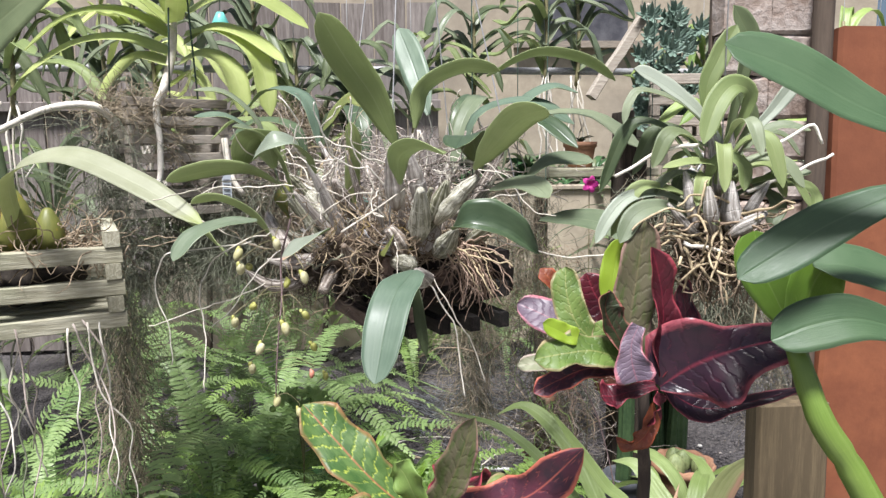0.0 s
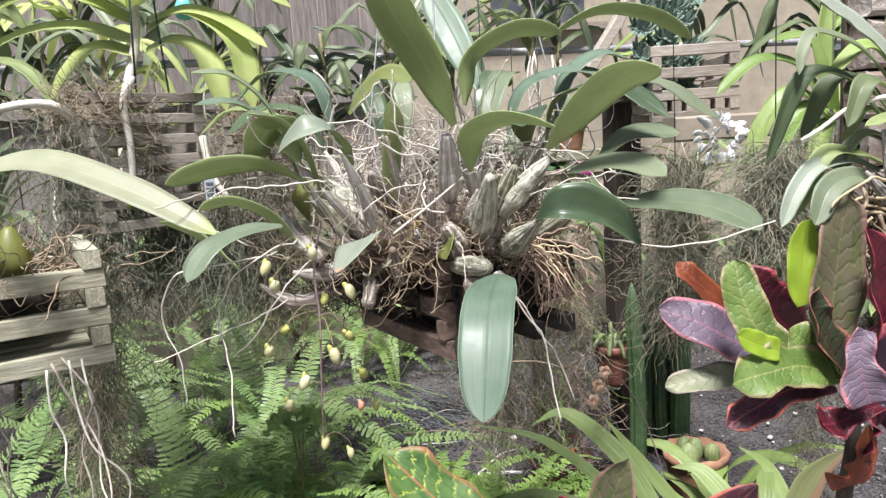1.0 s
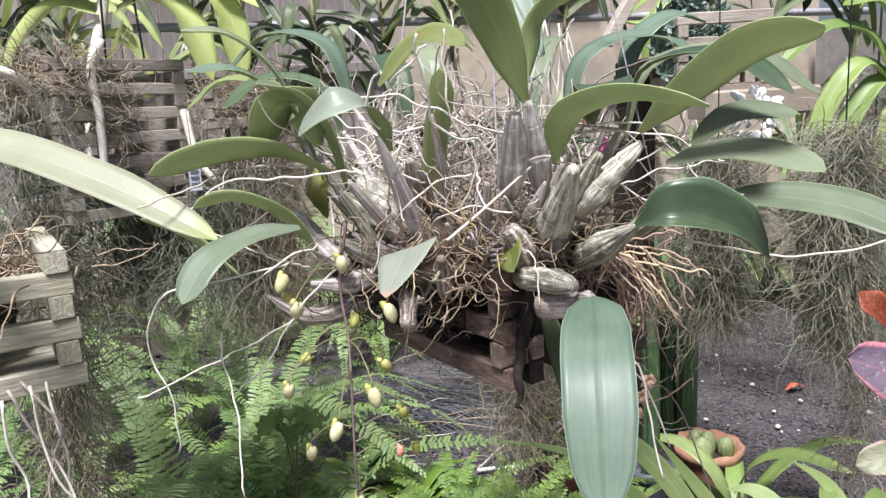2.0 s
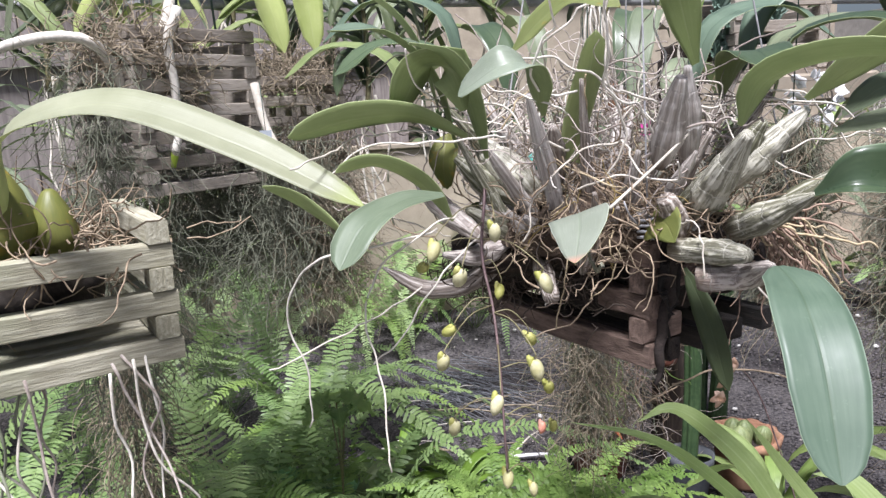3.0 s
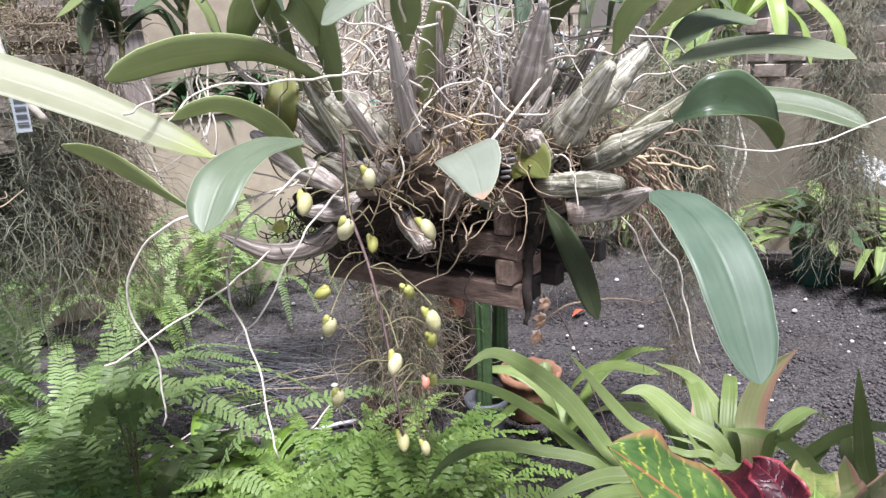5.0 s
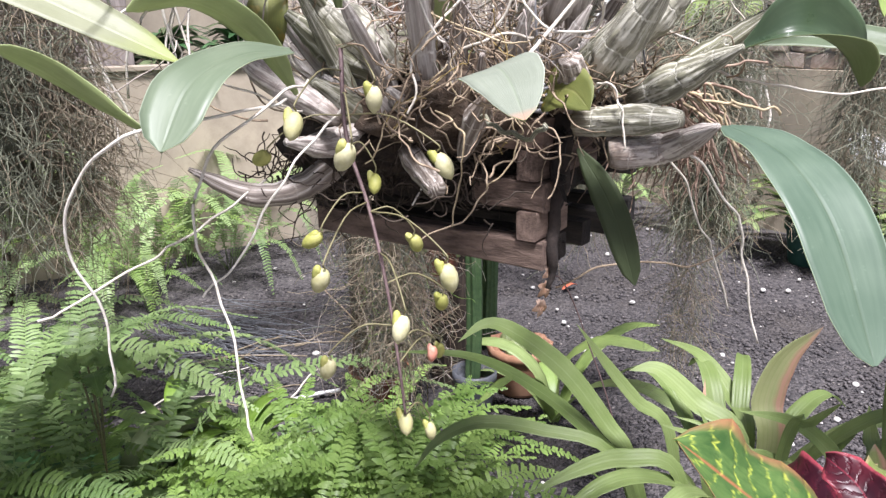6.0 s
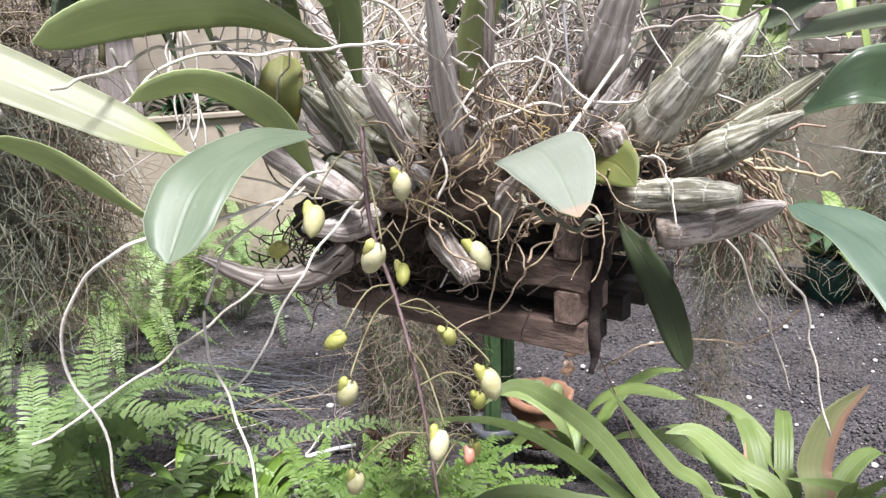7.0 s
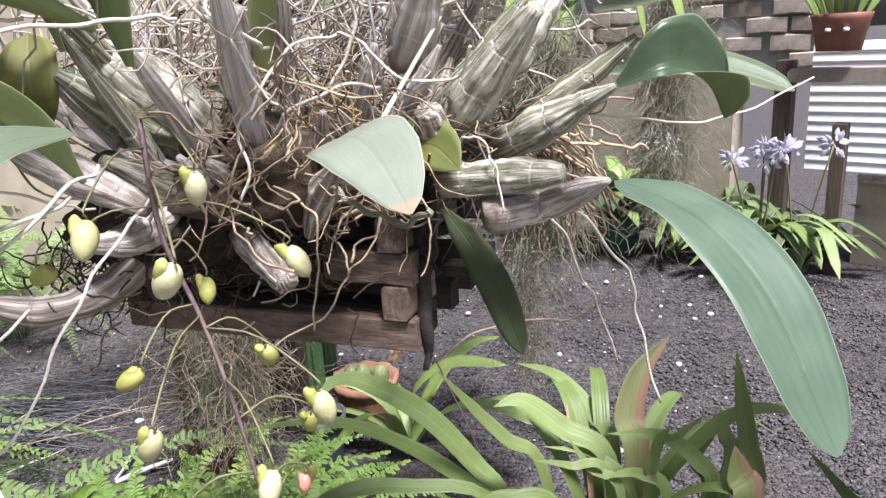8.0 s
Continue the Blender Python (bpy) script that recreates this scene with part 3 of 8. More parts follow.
g = Nodes("gravel_stones")
geo = g.n("ShaderNodeNewGeometry")
gn = g.noise(g.n("ShaderNodeTexCoord").outputs["Object"], 120.0, 3.0)
gcol = g.mix(geo.outputs["Random Per Island"], (0.028, 0.026, 0.029), (0.125, 0.112, 0.110))
gcol = g.mix(g.ramp(geo.outputs["Random Per Island"], 0.978, 0.99), gcol, (0.33, 0.30, 0.27))
gcol = g.mix(g.ramp(gn, 0.4, 0.7, 0, 0.4), gcol, (0.058, 0.053, 0.054))
M_STONES = g.finish(gcol, 0.85)


# ---------- builders of plants ----------
def rounded(P):
    """Adds a point on the curve between every two points of each thread."""
    Q = np.concatenate([2 * P[:, :1] - P[:, 1:2], P, 2 * P[:, -1:] - P[:, -2:-1]], 1)
    R = np.empty((P.shape[0], 2 * P.shape[1] - 1, 3))
    R[:, 0::2], R[:, 1::2] = P, (9 * (Q[:, 1:-2] + Q[:, 2:-1]) - Q[:, :-3] - Q[:, 3:]) / 16
    return R


def strands(P, r, fine=True):
    """Many thin three-sided threads at once; P is (threads, points, 3)."""
    k, n, _ = P.shape
    if fine:
        P, n = rounded(P), 2 * n - 1
    T = unit(np.gradient(P, axis=1))
    S = unit(np.cross(T, arr((0.4, 0.3, 0.86)) + 0 * T))
    B = np.cross(S, T)
    a = arr((0.0, 2.094, 4.189))
    taper = np.linspace(1.0, 0.45, n)[None, :, None, None]
    V = P[:, :, None] + (S[:, :, None] * np.cos(a)[:, None] + B[:, :, None] * np.sin(a)[:, None]) * r * taper
    i, j, s = np.meshgrid(np.arange(k), np.arange(n - 1), np.arange(3), indexing="ij")
    q = (i * n + j) * 3
    t = (s + 1) % 3
    F = np.stack([q + s, q + t, q + 3 + t, q + 3 + s], -1).reshape(-1, 4)
    U = np.zeros((k * n * 3, 2))
    U[:, 1] = np.tile(np.repeat(np.linspace(0, 1, n), 3), k)
    return V.reshape(-1, 3), [tuple(f) for f in F.tolist()], U


def hanging_threads(center, radius, z0, z1, k, seed, n=9, curl=0.012, length=(0.1, 0.28)):
    """Curly threads of moss that trail down round an upright axis."""
    rs = np.random.RandomState(seed)
    ang, rad = rs.rand(k) * 6.283, np.sqrt(rs.rand(k))
    rx, ry = radius if isinstance(radius, tuple) else (radius, radius)
    lump = 1 + 0.35 * np.sin(rs.rand() * 6 + 31 * (z0 + (z1 - z0) * (top01 := rs.rand(k))))
    L = length[0] + (length[1] - length[0]) * rs.rand(k)
    P = np.zeros((k, n, 3))
    P[:, 0, 0] = center[0] + rx * rad * np.cos(ang) * lump
    P[:, 0, 1] = center[1] + ry * rad * np.sin(ang) * lump
    P[:, 0, 2] = z0 + (z1 - z0) * top01
    heading = unit(rs.randn(k, 3) * 0.8 + arr((0, 0, -0.9)))
    for i in range(1, n):
        heading = unit(heading + rs.randn(k, 3) * (0.26 + 18 * curl) + arr((0, 0, -0.2)))
        P[:, i] = P[:, i - 1] + heading * (L / (n - 1))[:, None]
    return P


def tangle_threads(center, spread, k, seed, n=9, step=0.02, bias=(0, 0, 0)):
    """Threads that wander about a centre."""
    rs = np.random.RandomState(seed)
    start = arr(center) + rs.randn(k, 3) * arr(spread)
    heading = unit(rs.randn(k, 3) + arr(bias))
    P = np.zeros((k, n, 3))
    P[:, 0] = start
    for i in range(1, n):
        heading = unit(heading + rs.randn(k, 3) * 0.45 + arr(bias) * 0.2)
        P[:, i] = P[:, i - 1] + heading * step
    return P


def frond_piece(length, width, pairs, arch, seed, up=0.75, loose=0.0):
    """A feather-shaped fern frond from the origin along +x."""
    rs = np.random.RandomState(seed)
    side = rs.randn() * 0.10 * length
    P = spline([(0, 0, 0), (length * 0.3, side * 0.2, length * up * 0.55), (length * 0.68, side * 0.6, length * up * 0.62), (length, side, length * (up * 0.62 - arch))], 200)
    pieces = [tube(P[::20], 0.0022, 0.0007, sides=3, n=10)]
    T = tangents(P)
    V, F, U = [], [], []
    for k in range(pairs):
        s = 0.12 + 0.87 * k / (pairs - 1)
        i = min(199, int(s * 199))
        t = T[i]
        sd = unit(np.cross(t, (0, 0, 1)))
        nn = np.cross(sd, t)
        w = 0.5 * width * np.interp(s, [0.1, 0.25, 0.55, 0.85, 1], [0.55, 0.9, 1.0, 0.6, 0.12]) * (0.9 + 0.2 * rs.rand())
        h = 0.5 * length / pairs * 0.80
        for e in (-1, 1):
            if loose and rs.rand() < 0.05:
                continue
            w *= 1 + loose * rs.uniform(-0.5, 0.5)
            d = unit(sd * e + t * (0.10 + 0.35 * s * s) + nn * (0.10 + rs.randn() * (0.07 + loose)) + t * rs.randn() * loose)
            b = P[i] + t * h * 0.4 * e
            k0 = len(V)
            V += [b - t * h * 0.8, b + t * h * 0.8, b + d * w * 0.45 - t * h + nn * 0.003, b + d * w * 0.45 + t * h + nn * 0.003, b + d * w * 0.84 - t * h * 0.85 - nn * w * 0.05, b + d * w * 0.84 + t * h * 0.85 - nn * w * 0.05, b + d * w + t * h * 0.2 - nn * w * 0.10]
            F += [(k0, k0 + 1, k0 + 3, k0 + 2), (k0 + 2, k0 + 3, k0 + 5, k0 + 4), (k0 + 4, k0 + 5, k0 + 6)]
            U += [(0.3, 0), (0.7, 0), (0.1, 0.45), (0.9, 0.45), (0.2, 0.8), (0.8, 0.8), (0.5, 1)]
    pieces.append((arr(V), F, arr(U)))
    return merge(pieces)


FRONDS = [make_mesh("frond", frond_piece(0.70, 0.086, 64, 0.30, 1, 0.85, 0.05), M_FERN), make_mesh("frond", frond_piece(0.64, 0.080, 58, 0.40, 2, 0.8, 0.06), M_FERN),
          make_mesh("frond", frond_piece(0.74, 0.090, 68, 0.16, 3, 1.05, 0.05), M_FERN), make_mesh("frond", frond_piece(0.56, 0.078, 52, 0.34, 4, 0.85, 0.06), M_FERNL),
          make_mesh("frond", frond_piece(0.27, 0.044, 36, 0.13, 5, 1.2, 0.14), M_FERNL), make_mesh("frond", frond_piece(0.30, 0.042, 40, 0.20, 6, 1.0, 0.13), M_FERNL),
          make_mesh("frond", frond_piece(0.24, 0.044, 32, 0.05, 7, 1.4, 0.16), M_FERNL)]


def child(name, mesh, parent, m, label=""):
    ob = new(name, mesh)
    ob.parent = parent
    ob.matrix_local = m
    return tagged(ob, label)


def fern(base, scale, count, seed, kinds=(0, 1, 2, 3), label="green sword fern with arching feathery fronds on the ground"):
    rs = random.Random(seed)
    f = thing("fern", base, label, "fern", "ferns on the ground")
    for k in range(count):
        turn = 360 * k / count + rs.uniform(-22, 22)
        m = pose(0, 0, 0, 0, rs.uniform(-34, 12), turn) @ Matrix.Scale(scale * rs.uniform(0.7, 1.12), 4) @ pose(0.015, 0, 0, rs.uniform(-14, 14))
        child("frond", FRONDS[rs.choice(kinds)], f, m)
    return f


SLATS = {}


def slat_mesh(length, height, depth, mat, variant):
    key = (round(length, 3), round(height, 4), mat.name, variant)
    if key not in SLATS:
        SLATS[key] = make_mesh("slat", box_piece(0, length, 0, depth, 0, height, height * 0.022, variant * 7 + 3, 4, height * 0.06), mat, smooth=False)
    return SLATS[key]


def basket(name, corner, turn, la, lb, z0, layers, h, mat, label, depth=0.02, first=0, floor_slats=5, tilt=0.0, group="", broken=(), stubs={}):
    """A basket of crossed slats: corner is its near corner, the first side runs along the turned x axis, the second along y."""
    ob = thing(name, (corner[0], corner[1], z0), label, "basket", group)
    ob.rotation_euler = (0, radians(tilt), radians(turn))
    over = 0.003
    # A second wood holds the shade of back, far and floor slats.
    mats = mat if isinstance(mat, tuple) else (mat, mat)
    for k in range(layers):
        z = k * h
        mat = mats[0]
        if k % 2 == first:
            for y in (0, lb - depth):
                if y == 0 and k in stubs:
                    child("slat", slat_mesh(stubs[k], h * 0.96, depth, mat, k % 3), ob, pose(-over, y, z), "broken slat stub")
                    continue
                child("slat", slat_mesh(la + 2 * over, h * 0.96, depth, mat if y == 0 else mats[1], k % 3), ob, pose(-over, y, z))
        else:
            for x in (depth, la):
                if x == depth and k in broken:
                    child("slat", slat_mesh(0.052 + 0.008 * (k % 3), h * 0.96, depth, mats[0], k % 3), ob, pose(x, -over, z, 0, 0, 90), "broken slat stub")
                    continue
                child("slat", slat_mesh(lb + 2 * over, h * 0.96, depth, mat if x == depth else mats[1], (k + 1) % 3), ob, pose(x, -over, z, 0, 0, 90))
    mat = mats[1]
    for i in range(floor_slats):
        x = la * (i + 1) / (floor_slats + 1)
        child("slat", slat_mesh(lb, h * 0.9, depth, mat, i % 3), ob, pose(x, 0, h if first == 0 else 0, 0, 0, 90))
    return ob


def clump(name, center, size, mat, label, category, seed, n=14, m=18, kind=""):
    """An uneven lump of stuff."""
    rs = np.random.RandomState(seed)
    V = []
    for i in range(n):
        ph = math.pi * i / (n - 1)
        for j in range(m):
            th = 2 * math.pi * j / m
            d = arr((math.sin(ph) * math.cos(th), math.sin(ph) * math.sin(th), math.cos(ph)))
            r = 1 + 0.24 * noise.noise(Vector(d * 2.4 + seed)) + 0.12 * noise.noise(Vector(d * 7 + seed))
            V.append(arr(center) + d * arr(size) * r)
    return arr(V), grid_faces(n, m, True), np.zeros((n * m, 2))


# ---------- the setting ----------
def slab(name, x0, x1, y0, y1, z0, z1, mat, label, category, kind="structure"):
    return solo(name, box_piece(x0, x1, y0, y1, z0, z1), mat, label, category, kind, smooth=False)


gv, gf, gu = [], [], []
xs = np.concatenate([[-60, -20, -8], np.linspace(-4, 5, 46), [10, 25, 60]])
ys = np.concatenate([[-60, -20, -6], np.linspace(-2, 6, 42), [12, 25, 60]])
for yv in ys:
    for xv in xs:
        zz = 0.018 * noise.noise(Vector((xv * 1.7, yv * 1.7, 0))) + 0.008 * noise.noise(Vector((xv * 6, yv * 6, 3))) if -4 < xv < 5 and -2 < yv < 6 else 0.0
        gv.append((xv, yv, zz))
# Added out of view: a pale slab that bounces sunlight onto leaf undersides.
pavement = solo("pavement", box_piece(-6, 6, -3.0, 0.22, -0.06, 0.022, 0.0, 1, 1, 0.01), M_CONC, "unseen pale concrete slab added to bounce sunlight upward", "pavement", "structure", smooth=False)
ground = solo("ground", (arr(gv), grid_faces(len(ys), len(xs)), arr(gv)[:, :2]), M_GRAVEL, "dark grey volcanic gravel ground of a garden", "ground", "structure")

rs = np.random.RandomState(11)
ico = [(0, 0, 0.7), (0.9, 0, 0.1), (0.28, 0.85, 0.15), (-0.72, 0.53, 0.1), (-0.72, -0.53, 0.12), (0.28, -0.85, 0.1), (0, 0, -0.5)]
icf = [(0, 1, 2), (0, 2, 3), (0, 3, 4), (0, 4, 5), (0, 5, 1), (6, 2, 1), (6, 3, 2), (6, 4, 3), (6, 5, 4), (6, 1, 5)]
K = 60000
px = rs.rand(K) * 3.5 - 0.3
py = 0.75 + rs.rand(K) ** 1.15 * 3.9
sz = 0.0032 + 0.0068 * rs.rand(K) ** 3
an = rs.rand(K) * 6.283
I = arr(ico)
V = np.zeros((K, 7, 3))
st = 0.7 + 0.7 * rs.rand(K, 3)
c, s_ = np.cos(an)[:, None], np.sin(an)[:, None]
lx, ly, lz = I[None, :, 0] * st[:, :1], I[None, :, 1] * st[:, 1:2], I[None, :, 2] * st[:, 2:]
V[:, :, 0] = px[:, None] + sz[:, None] * (lx * c - ly * s_)
V[:, :, 1] = py[:, None] + sz[:, None] * (lx * s_ + ly * c)
gz = np.array([0.018 * noise.noise(Vector((a * 1.7, b * 1.7, 0))) + 0.008 * noise.noise(Vector((a * 6, b * 6, 3))) for a, b in zip(px, py)])
V[:, :, 2] = gz[:, None] + sz[:, None] * (lz + 0.25)
F = (np.array(icf)[None] + (np.arange(K) * 7)[:, None, None]).reshape(-1, 3)
solo("gravel", (V.reshape(-1, 3), [tuple(f) for f in F.tolist()], np.zeros((K * 7, 2))), M_STONES, "loose dark volcanic gravel stones on the ground", "gravel", "stuff")

# north side: plastered wall, plank fence in front of its left part
wall_north = slab("wall_north", -5, 3.6, 5.0, 5.2, 0, 2.6, M_WALL, "stained beige plaster wall behind the garden", "wall")
wall_east = thing("wall_east", (3.45, 2.0, 0), "low beige plaster wall with pale bricks above", "wall", "", "structure")
part("plaster", box_piece(3.45, 3.6, 2.02, 5.0, 0, 0.92), M_WALL, wall_east, smooth=False)
part("plinth", box_piece(3.45, 3.65, -2.5, 1.42, 0, 0.40), M_WALL, wall_east, smooth=False)
part("coping", box_piece(3.43, 3.67, -2.5, 1.42, 0.402, 0.44), M_BRICK, wall_east, smooth=False)

low_wall = thing("wall_low", (0.0, 4.50, 0), "low stained beige plaster wall along the back of the garden", "wall", "", "structure")
part("plaster", box_piece(-1.4, 3.44, 4.46, 4.54, 0, 0.985, 0.001, 3, 8, 0.006), M_WALL, low_wall, smooth=False)
part("coping", box_piece(-1.4, 3.44, 4.44, 4.545, 0.987, 1.015, 0.001, 4, 8, 0.005), M_WALL, low_wall, smooth=False)

fence = thing("fence", (-1.2, 4.6, 0), "weathered grey-brown plank fence with a metal rail", "fence", "", "structure")
rs = random.Random(4)
for k in range(18):
    x = -3.2 + k * 0.2
    hgt = 2.15 + rs.uniform(-0.06, 0.06)
    pl = box_piece(0.02, hgt, 0, 0.192, 0, 0.022, 0.002, k, 3, 0.003)
    v = pl[0]
    v = np.stack([x + v[:, 1], 4.6 + v[:, 2] + rs.uniform(0, 0.012), v[:, 0]], 1)
    part("plank", (v, pl[1], pl[2]), M_PLANK, fence, smooth=False)
part("rail", box_piece(-3.2, 0.40, 4.55, 4.595, 1.50, 1.56, bevel=0.006), M_PLANK, fence, smooth=False)
part("rail", box_piece(-3.2, 0.40, 4.55, 4.595, 0.5, 0.56, bevel=0.006), M_PLANK, fence, smooth=False)

window = thing("window_1", (1.4, 4.99, 2.0), "dark window in the beige wall", "window", "", "structure")
part("pane", box_piece(1.1, 1.75, 4.975, 4.998, 1.98, 2.35), M_DARKW, window, smooth=False)
part("window_sill", box_piece(0.95, 1.9, 4.93, 4.998, 1.93, 1.975), M_WOODG, window, smooth=False)

pole = solo("rail", tube([(-1.6, 2.75, 1.56), (0.2, 2.75, 1.545), (1.98, 2.75, 1.53)], 0.014, sides=8, n=6), M_WIRE, "grey metal pole of a plant rack behind the baskets", "rail", "structure")
for x in (-1.55,):
    solo("post", tube([(x, 2.75, 0), (x, 2.75, 1.75)], 0.03, sides=8, n=3), M_POSTW, "dark wooden post that carries the pole", "post", "structure")

# east side: posts, shutter, brick courses and a red planter
for y, top, w in ((1.72, 0.98, 0.075), (1.47, 0.70, 0.06)):
    solo("post", box_piece(3.22, 3.22 + w, y - w / 2, y + w / 2, 0, top, 0.001, 2, 3, 0.004), M_POSTW, "dark square wooden post before the shutter", "post", "structure", smooth=False)
beam = solo("beam", box_piece(3.2, 3.28, -1.5, 1.70, 0.885, 0.945, 0.0, 2, 3, 0.014), M_WOODG, "grey-brown wooden beam across the shutter", "beam", "structure", smooth=False)
shutter = thing("shutter", (3.42, 0.2, 0.45), "white slatted metal shutter over the low wall", "shutter", "", "structure")
for k in range(13):
    z = 0.455 + k * 0.046
    v, f, u = box_piece(0, 3.2, 0, 0.012, 0, 0.043, 0, 0, 1, 0.003)
    v = np.stack([3.40 + v[:, 1] + (v[:, 2] * 0.18), -1.55 + v[:, 0], z + v[:, 2]], 1)
    part("slat", (v, f, u), M_WHITE, shutter, smooth=False)

part("mortar", box_piece(3.505, 3.56, 1.62, 4.9, 0.922, 1.70), M_CONC, wall_east, smooth=False)
rs = random.Random(8)
BRICKS = [make_mesh("brick", box_piece(-0.1, 0.1, -0.05, 0.05, -0.038, 0.038, 0.002, k, 2, 0.006), M_BRICK, smooth=False) for k in range(3)]
for r in range(9):
    for k in range(11):
        y = 1.68 + k * 0.212 + (0.106 if r % 2 else 0)
        if y > 4.8 or (k == 0 and r > 5):
            continue
        if rs.random() < 0.07:
            continue
        grow = Matrix.Diagonal((rs.uniform(0.82, 1.03), 1.0, rs.uniform(0.86, 1.06), 1.0))
        child("brick", BRICKS[rs.randrange(3)], wall_east, pose(0.08 + rs.uniform(-0.016, 0.012), y - 2.0 + rs.uniform(-0.012, 0.012), 0.965 + r * 0.084 + rs.uniform(-0.004, 0.004), rs.uniform(-1.5, 1.5), 0, 90 + rs.uniform(-3, 3)) @ grow)

planter = thing("planter", (3.2, 1.5, 1.018), "red-brown plastic window planter with pale screws, hanging on the beam", "planter")
v, f, u = lathe((0, 0, 0), [(0.06, 0), (0.078, 0.13), (0.084, 0.155), (0.076, 0.155), (0.07, 0.13), (0.055, 0.02)], 16)
v[:, 1] *= 1.5
part("body", (v + arr((3.2, 1.5, 1.018)), f, u), M_REDPOT, planter)
for y in (1.46, 1.53):
    part("screw", lathe((3.128, y, 1.100), [(0.012, 0), (0.012, 0.012), (0.002, 0.016)], 8), M_WHITE, planter)
for k in range(7):
    a = k * 0.9
    leaf_part(planter, [(3.2, 1.5 + (k - 3) * 0.026, 1.13), (3.18 + 0.05 * math.cos(a), 1.5 + (k - 3) * 0.045, 1.24), (3.16 + 0.1 * math.cos(a), 1.5 + (k - 3) * 0.065, 1.30)], 0.035, (-1, 0, 0.6), (M_LIME, M_LIME), profile=LANCE, n=8, m=5)

# the painted post near the path
post = thing("post", (0.53, 0.79, 0), "wooden post with an orange-painted board and a bare brown plank", "post", "", "structure")
part("pole", tube([(0.468, 0.750, 0), (0.468, 0.750, 0.9), (0.467, 0.750, 1.98)], 0.011, sides=10, n=6), M_POSTW, post, "dark round wooden pole")
v, f, u = box_piece(0.55, 1.375, 0, 0.15, 0, 0.03, 0.0015, 3, 8, 0.004)
part("painted_board", (np.stack([0.481 + v[:, 1], 0.735 + v[:, 2], v[:, 0]], 1), f, u), M_ORANGE, post, "orange-painted board with a flaked edge", smooth=False)
v, f, u = box_piece(0.0, 0.965, 0, 0.085, 0, 0.03, 0.0012, 5, 6, 0.004)
part("bare_plank", (np.stack([0.388 + v[:, 1], 0.700 + v[:, 2], v[:, 0]], 1), f, u), M_POSTB, post, "bare brown plank", smooth=False)


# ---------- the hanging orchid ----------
main_basket = basket("basket", (-0.009, 1.011), 21, 0.205, 0.25, 0.969, 5, 0.0250, (M_WOODM, M_WOODSH), "square hanging basket of weathered brown wooden slats", depth=0.019, first=1, floor_slats=3, broken=(2, 4), stubs={1: 0.055, 3: 0.11})
rs = np.random.RandomState(52)
# Near-black strips put in where the corner's right face lies in shade.
for k, (x, y, z, L, w) in enumerate(((0.008, 1.003, 1.090, 0.140, 0.0100), (0.022, 1.010, 1.088, 0.118, 0.0085), (0.037, 1.016, 1.082, 0.100, 0.0080), (0.000, 1.000, 1.085, 0.060, 0.0050))):
    pts = [(x + 0.004 * rs.randn() * i / 5, y + 0.003 * rs.randn() * i / 5, z - L * i / 5) for i in range(6)]
    part("rotten_strip", tube(pts, w, w * 0.35, sides=7, n=22, profile=([0, 0.15, 0.5, 0.8, 1], [0.8, 1.1, 0.8, 1.0, 0.4]), seed=k, rough=0.0035), M_WOODSH, main_basket, "near-black strip that stands for the shaded side of the corner")
hook = (0.04, 1.17, 1.95)
hanger = thing("wire_hanger", (-0.02, 1.165, 1.10), "thin galvanised wire hanger tied to the basket corners", "wire")
for cx, cy in ((-0.006, 1.016), (-0.092, 1.240), (0.218, 1.104), (0.130, 1.330)):
    part("wire", tube([(cx, cy, 1.10), (cx * 0.5 + hook[0] * 0.5, cy * 0.5 + hook[1] * 0.5, 1.53), hook], 0.0012, sides=4, n=8), M_WIRE, hanger)
v, f, u = tube([(-0.010 + 0.008 * math.cos(t * 1.3), 1.012 + 0.008 * math.sin(t * 1.3), 1.098 + t * 0.0011) for t in range(22)], 0.0013, sides=4, n=22)
part("coil", (v, f, u), M_WIRE, hanger)
part("twisted_end", tube([(-0.02, 1.008, 1.113), (-0.033, 1.000, 1.124), (-0.040, 0.998, 1.138)], 0.0011, sides=4, n=5), M_WIRE, hanger)

fill = thing("bark_filling", (-0.012, 1.185, 1.0), "black decayed bark and fibre that fills the basket", "bark", "", "stuff")
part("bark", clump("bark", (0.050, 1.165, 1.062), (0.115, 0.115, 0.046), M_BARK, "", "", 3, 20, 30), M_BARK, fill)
rs = np.random.RandomState(8)
chips = []
for k in range(420):
    c = arr((0.050, 1.165, 1.060)) + unit(rs.randn(3)) * arr((0.115, 0.115, 0.045)) * (0.92 + 0.14 * rs.rand())
    v, f, u = box_piece(-0.5, 0.5, -0.5, 0.5, -0.5, 0.5)
    q = pose(*c, *(rs.rand(3) * 360))
    m = arr([[q[i][j] for j in range(3)] for i in range(3)])
    chips.append(((v * arr((0.028, 0.012, 0.005)) * (0.6 + 0.8 * rs.rand())) @ m.T + c, f, u))
ca, sa = math.cos(radians(21)), math.sin(radians(21))
v, f, u = box_piece(0.022, 0.228, 0.022, 0.228, 1.008, 1.066, 0.003, 6, 8, 0.012)
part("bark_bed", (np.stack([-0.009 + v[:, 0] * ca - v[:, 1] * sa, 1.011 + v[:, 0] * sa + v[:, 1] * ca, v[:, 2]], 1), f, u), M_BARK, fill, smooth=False)
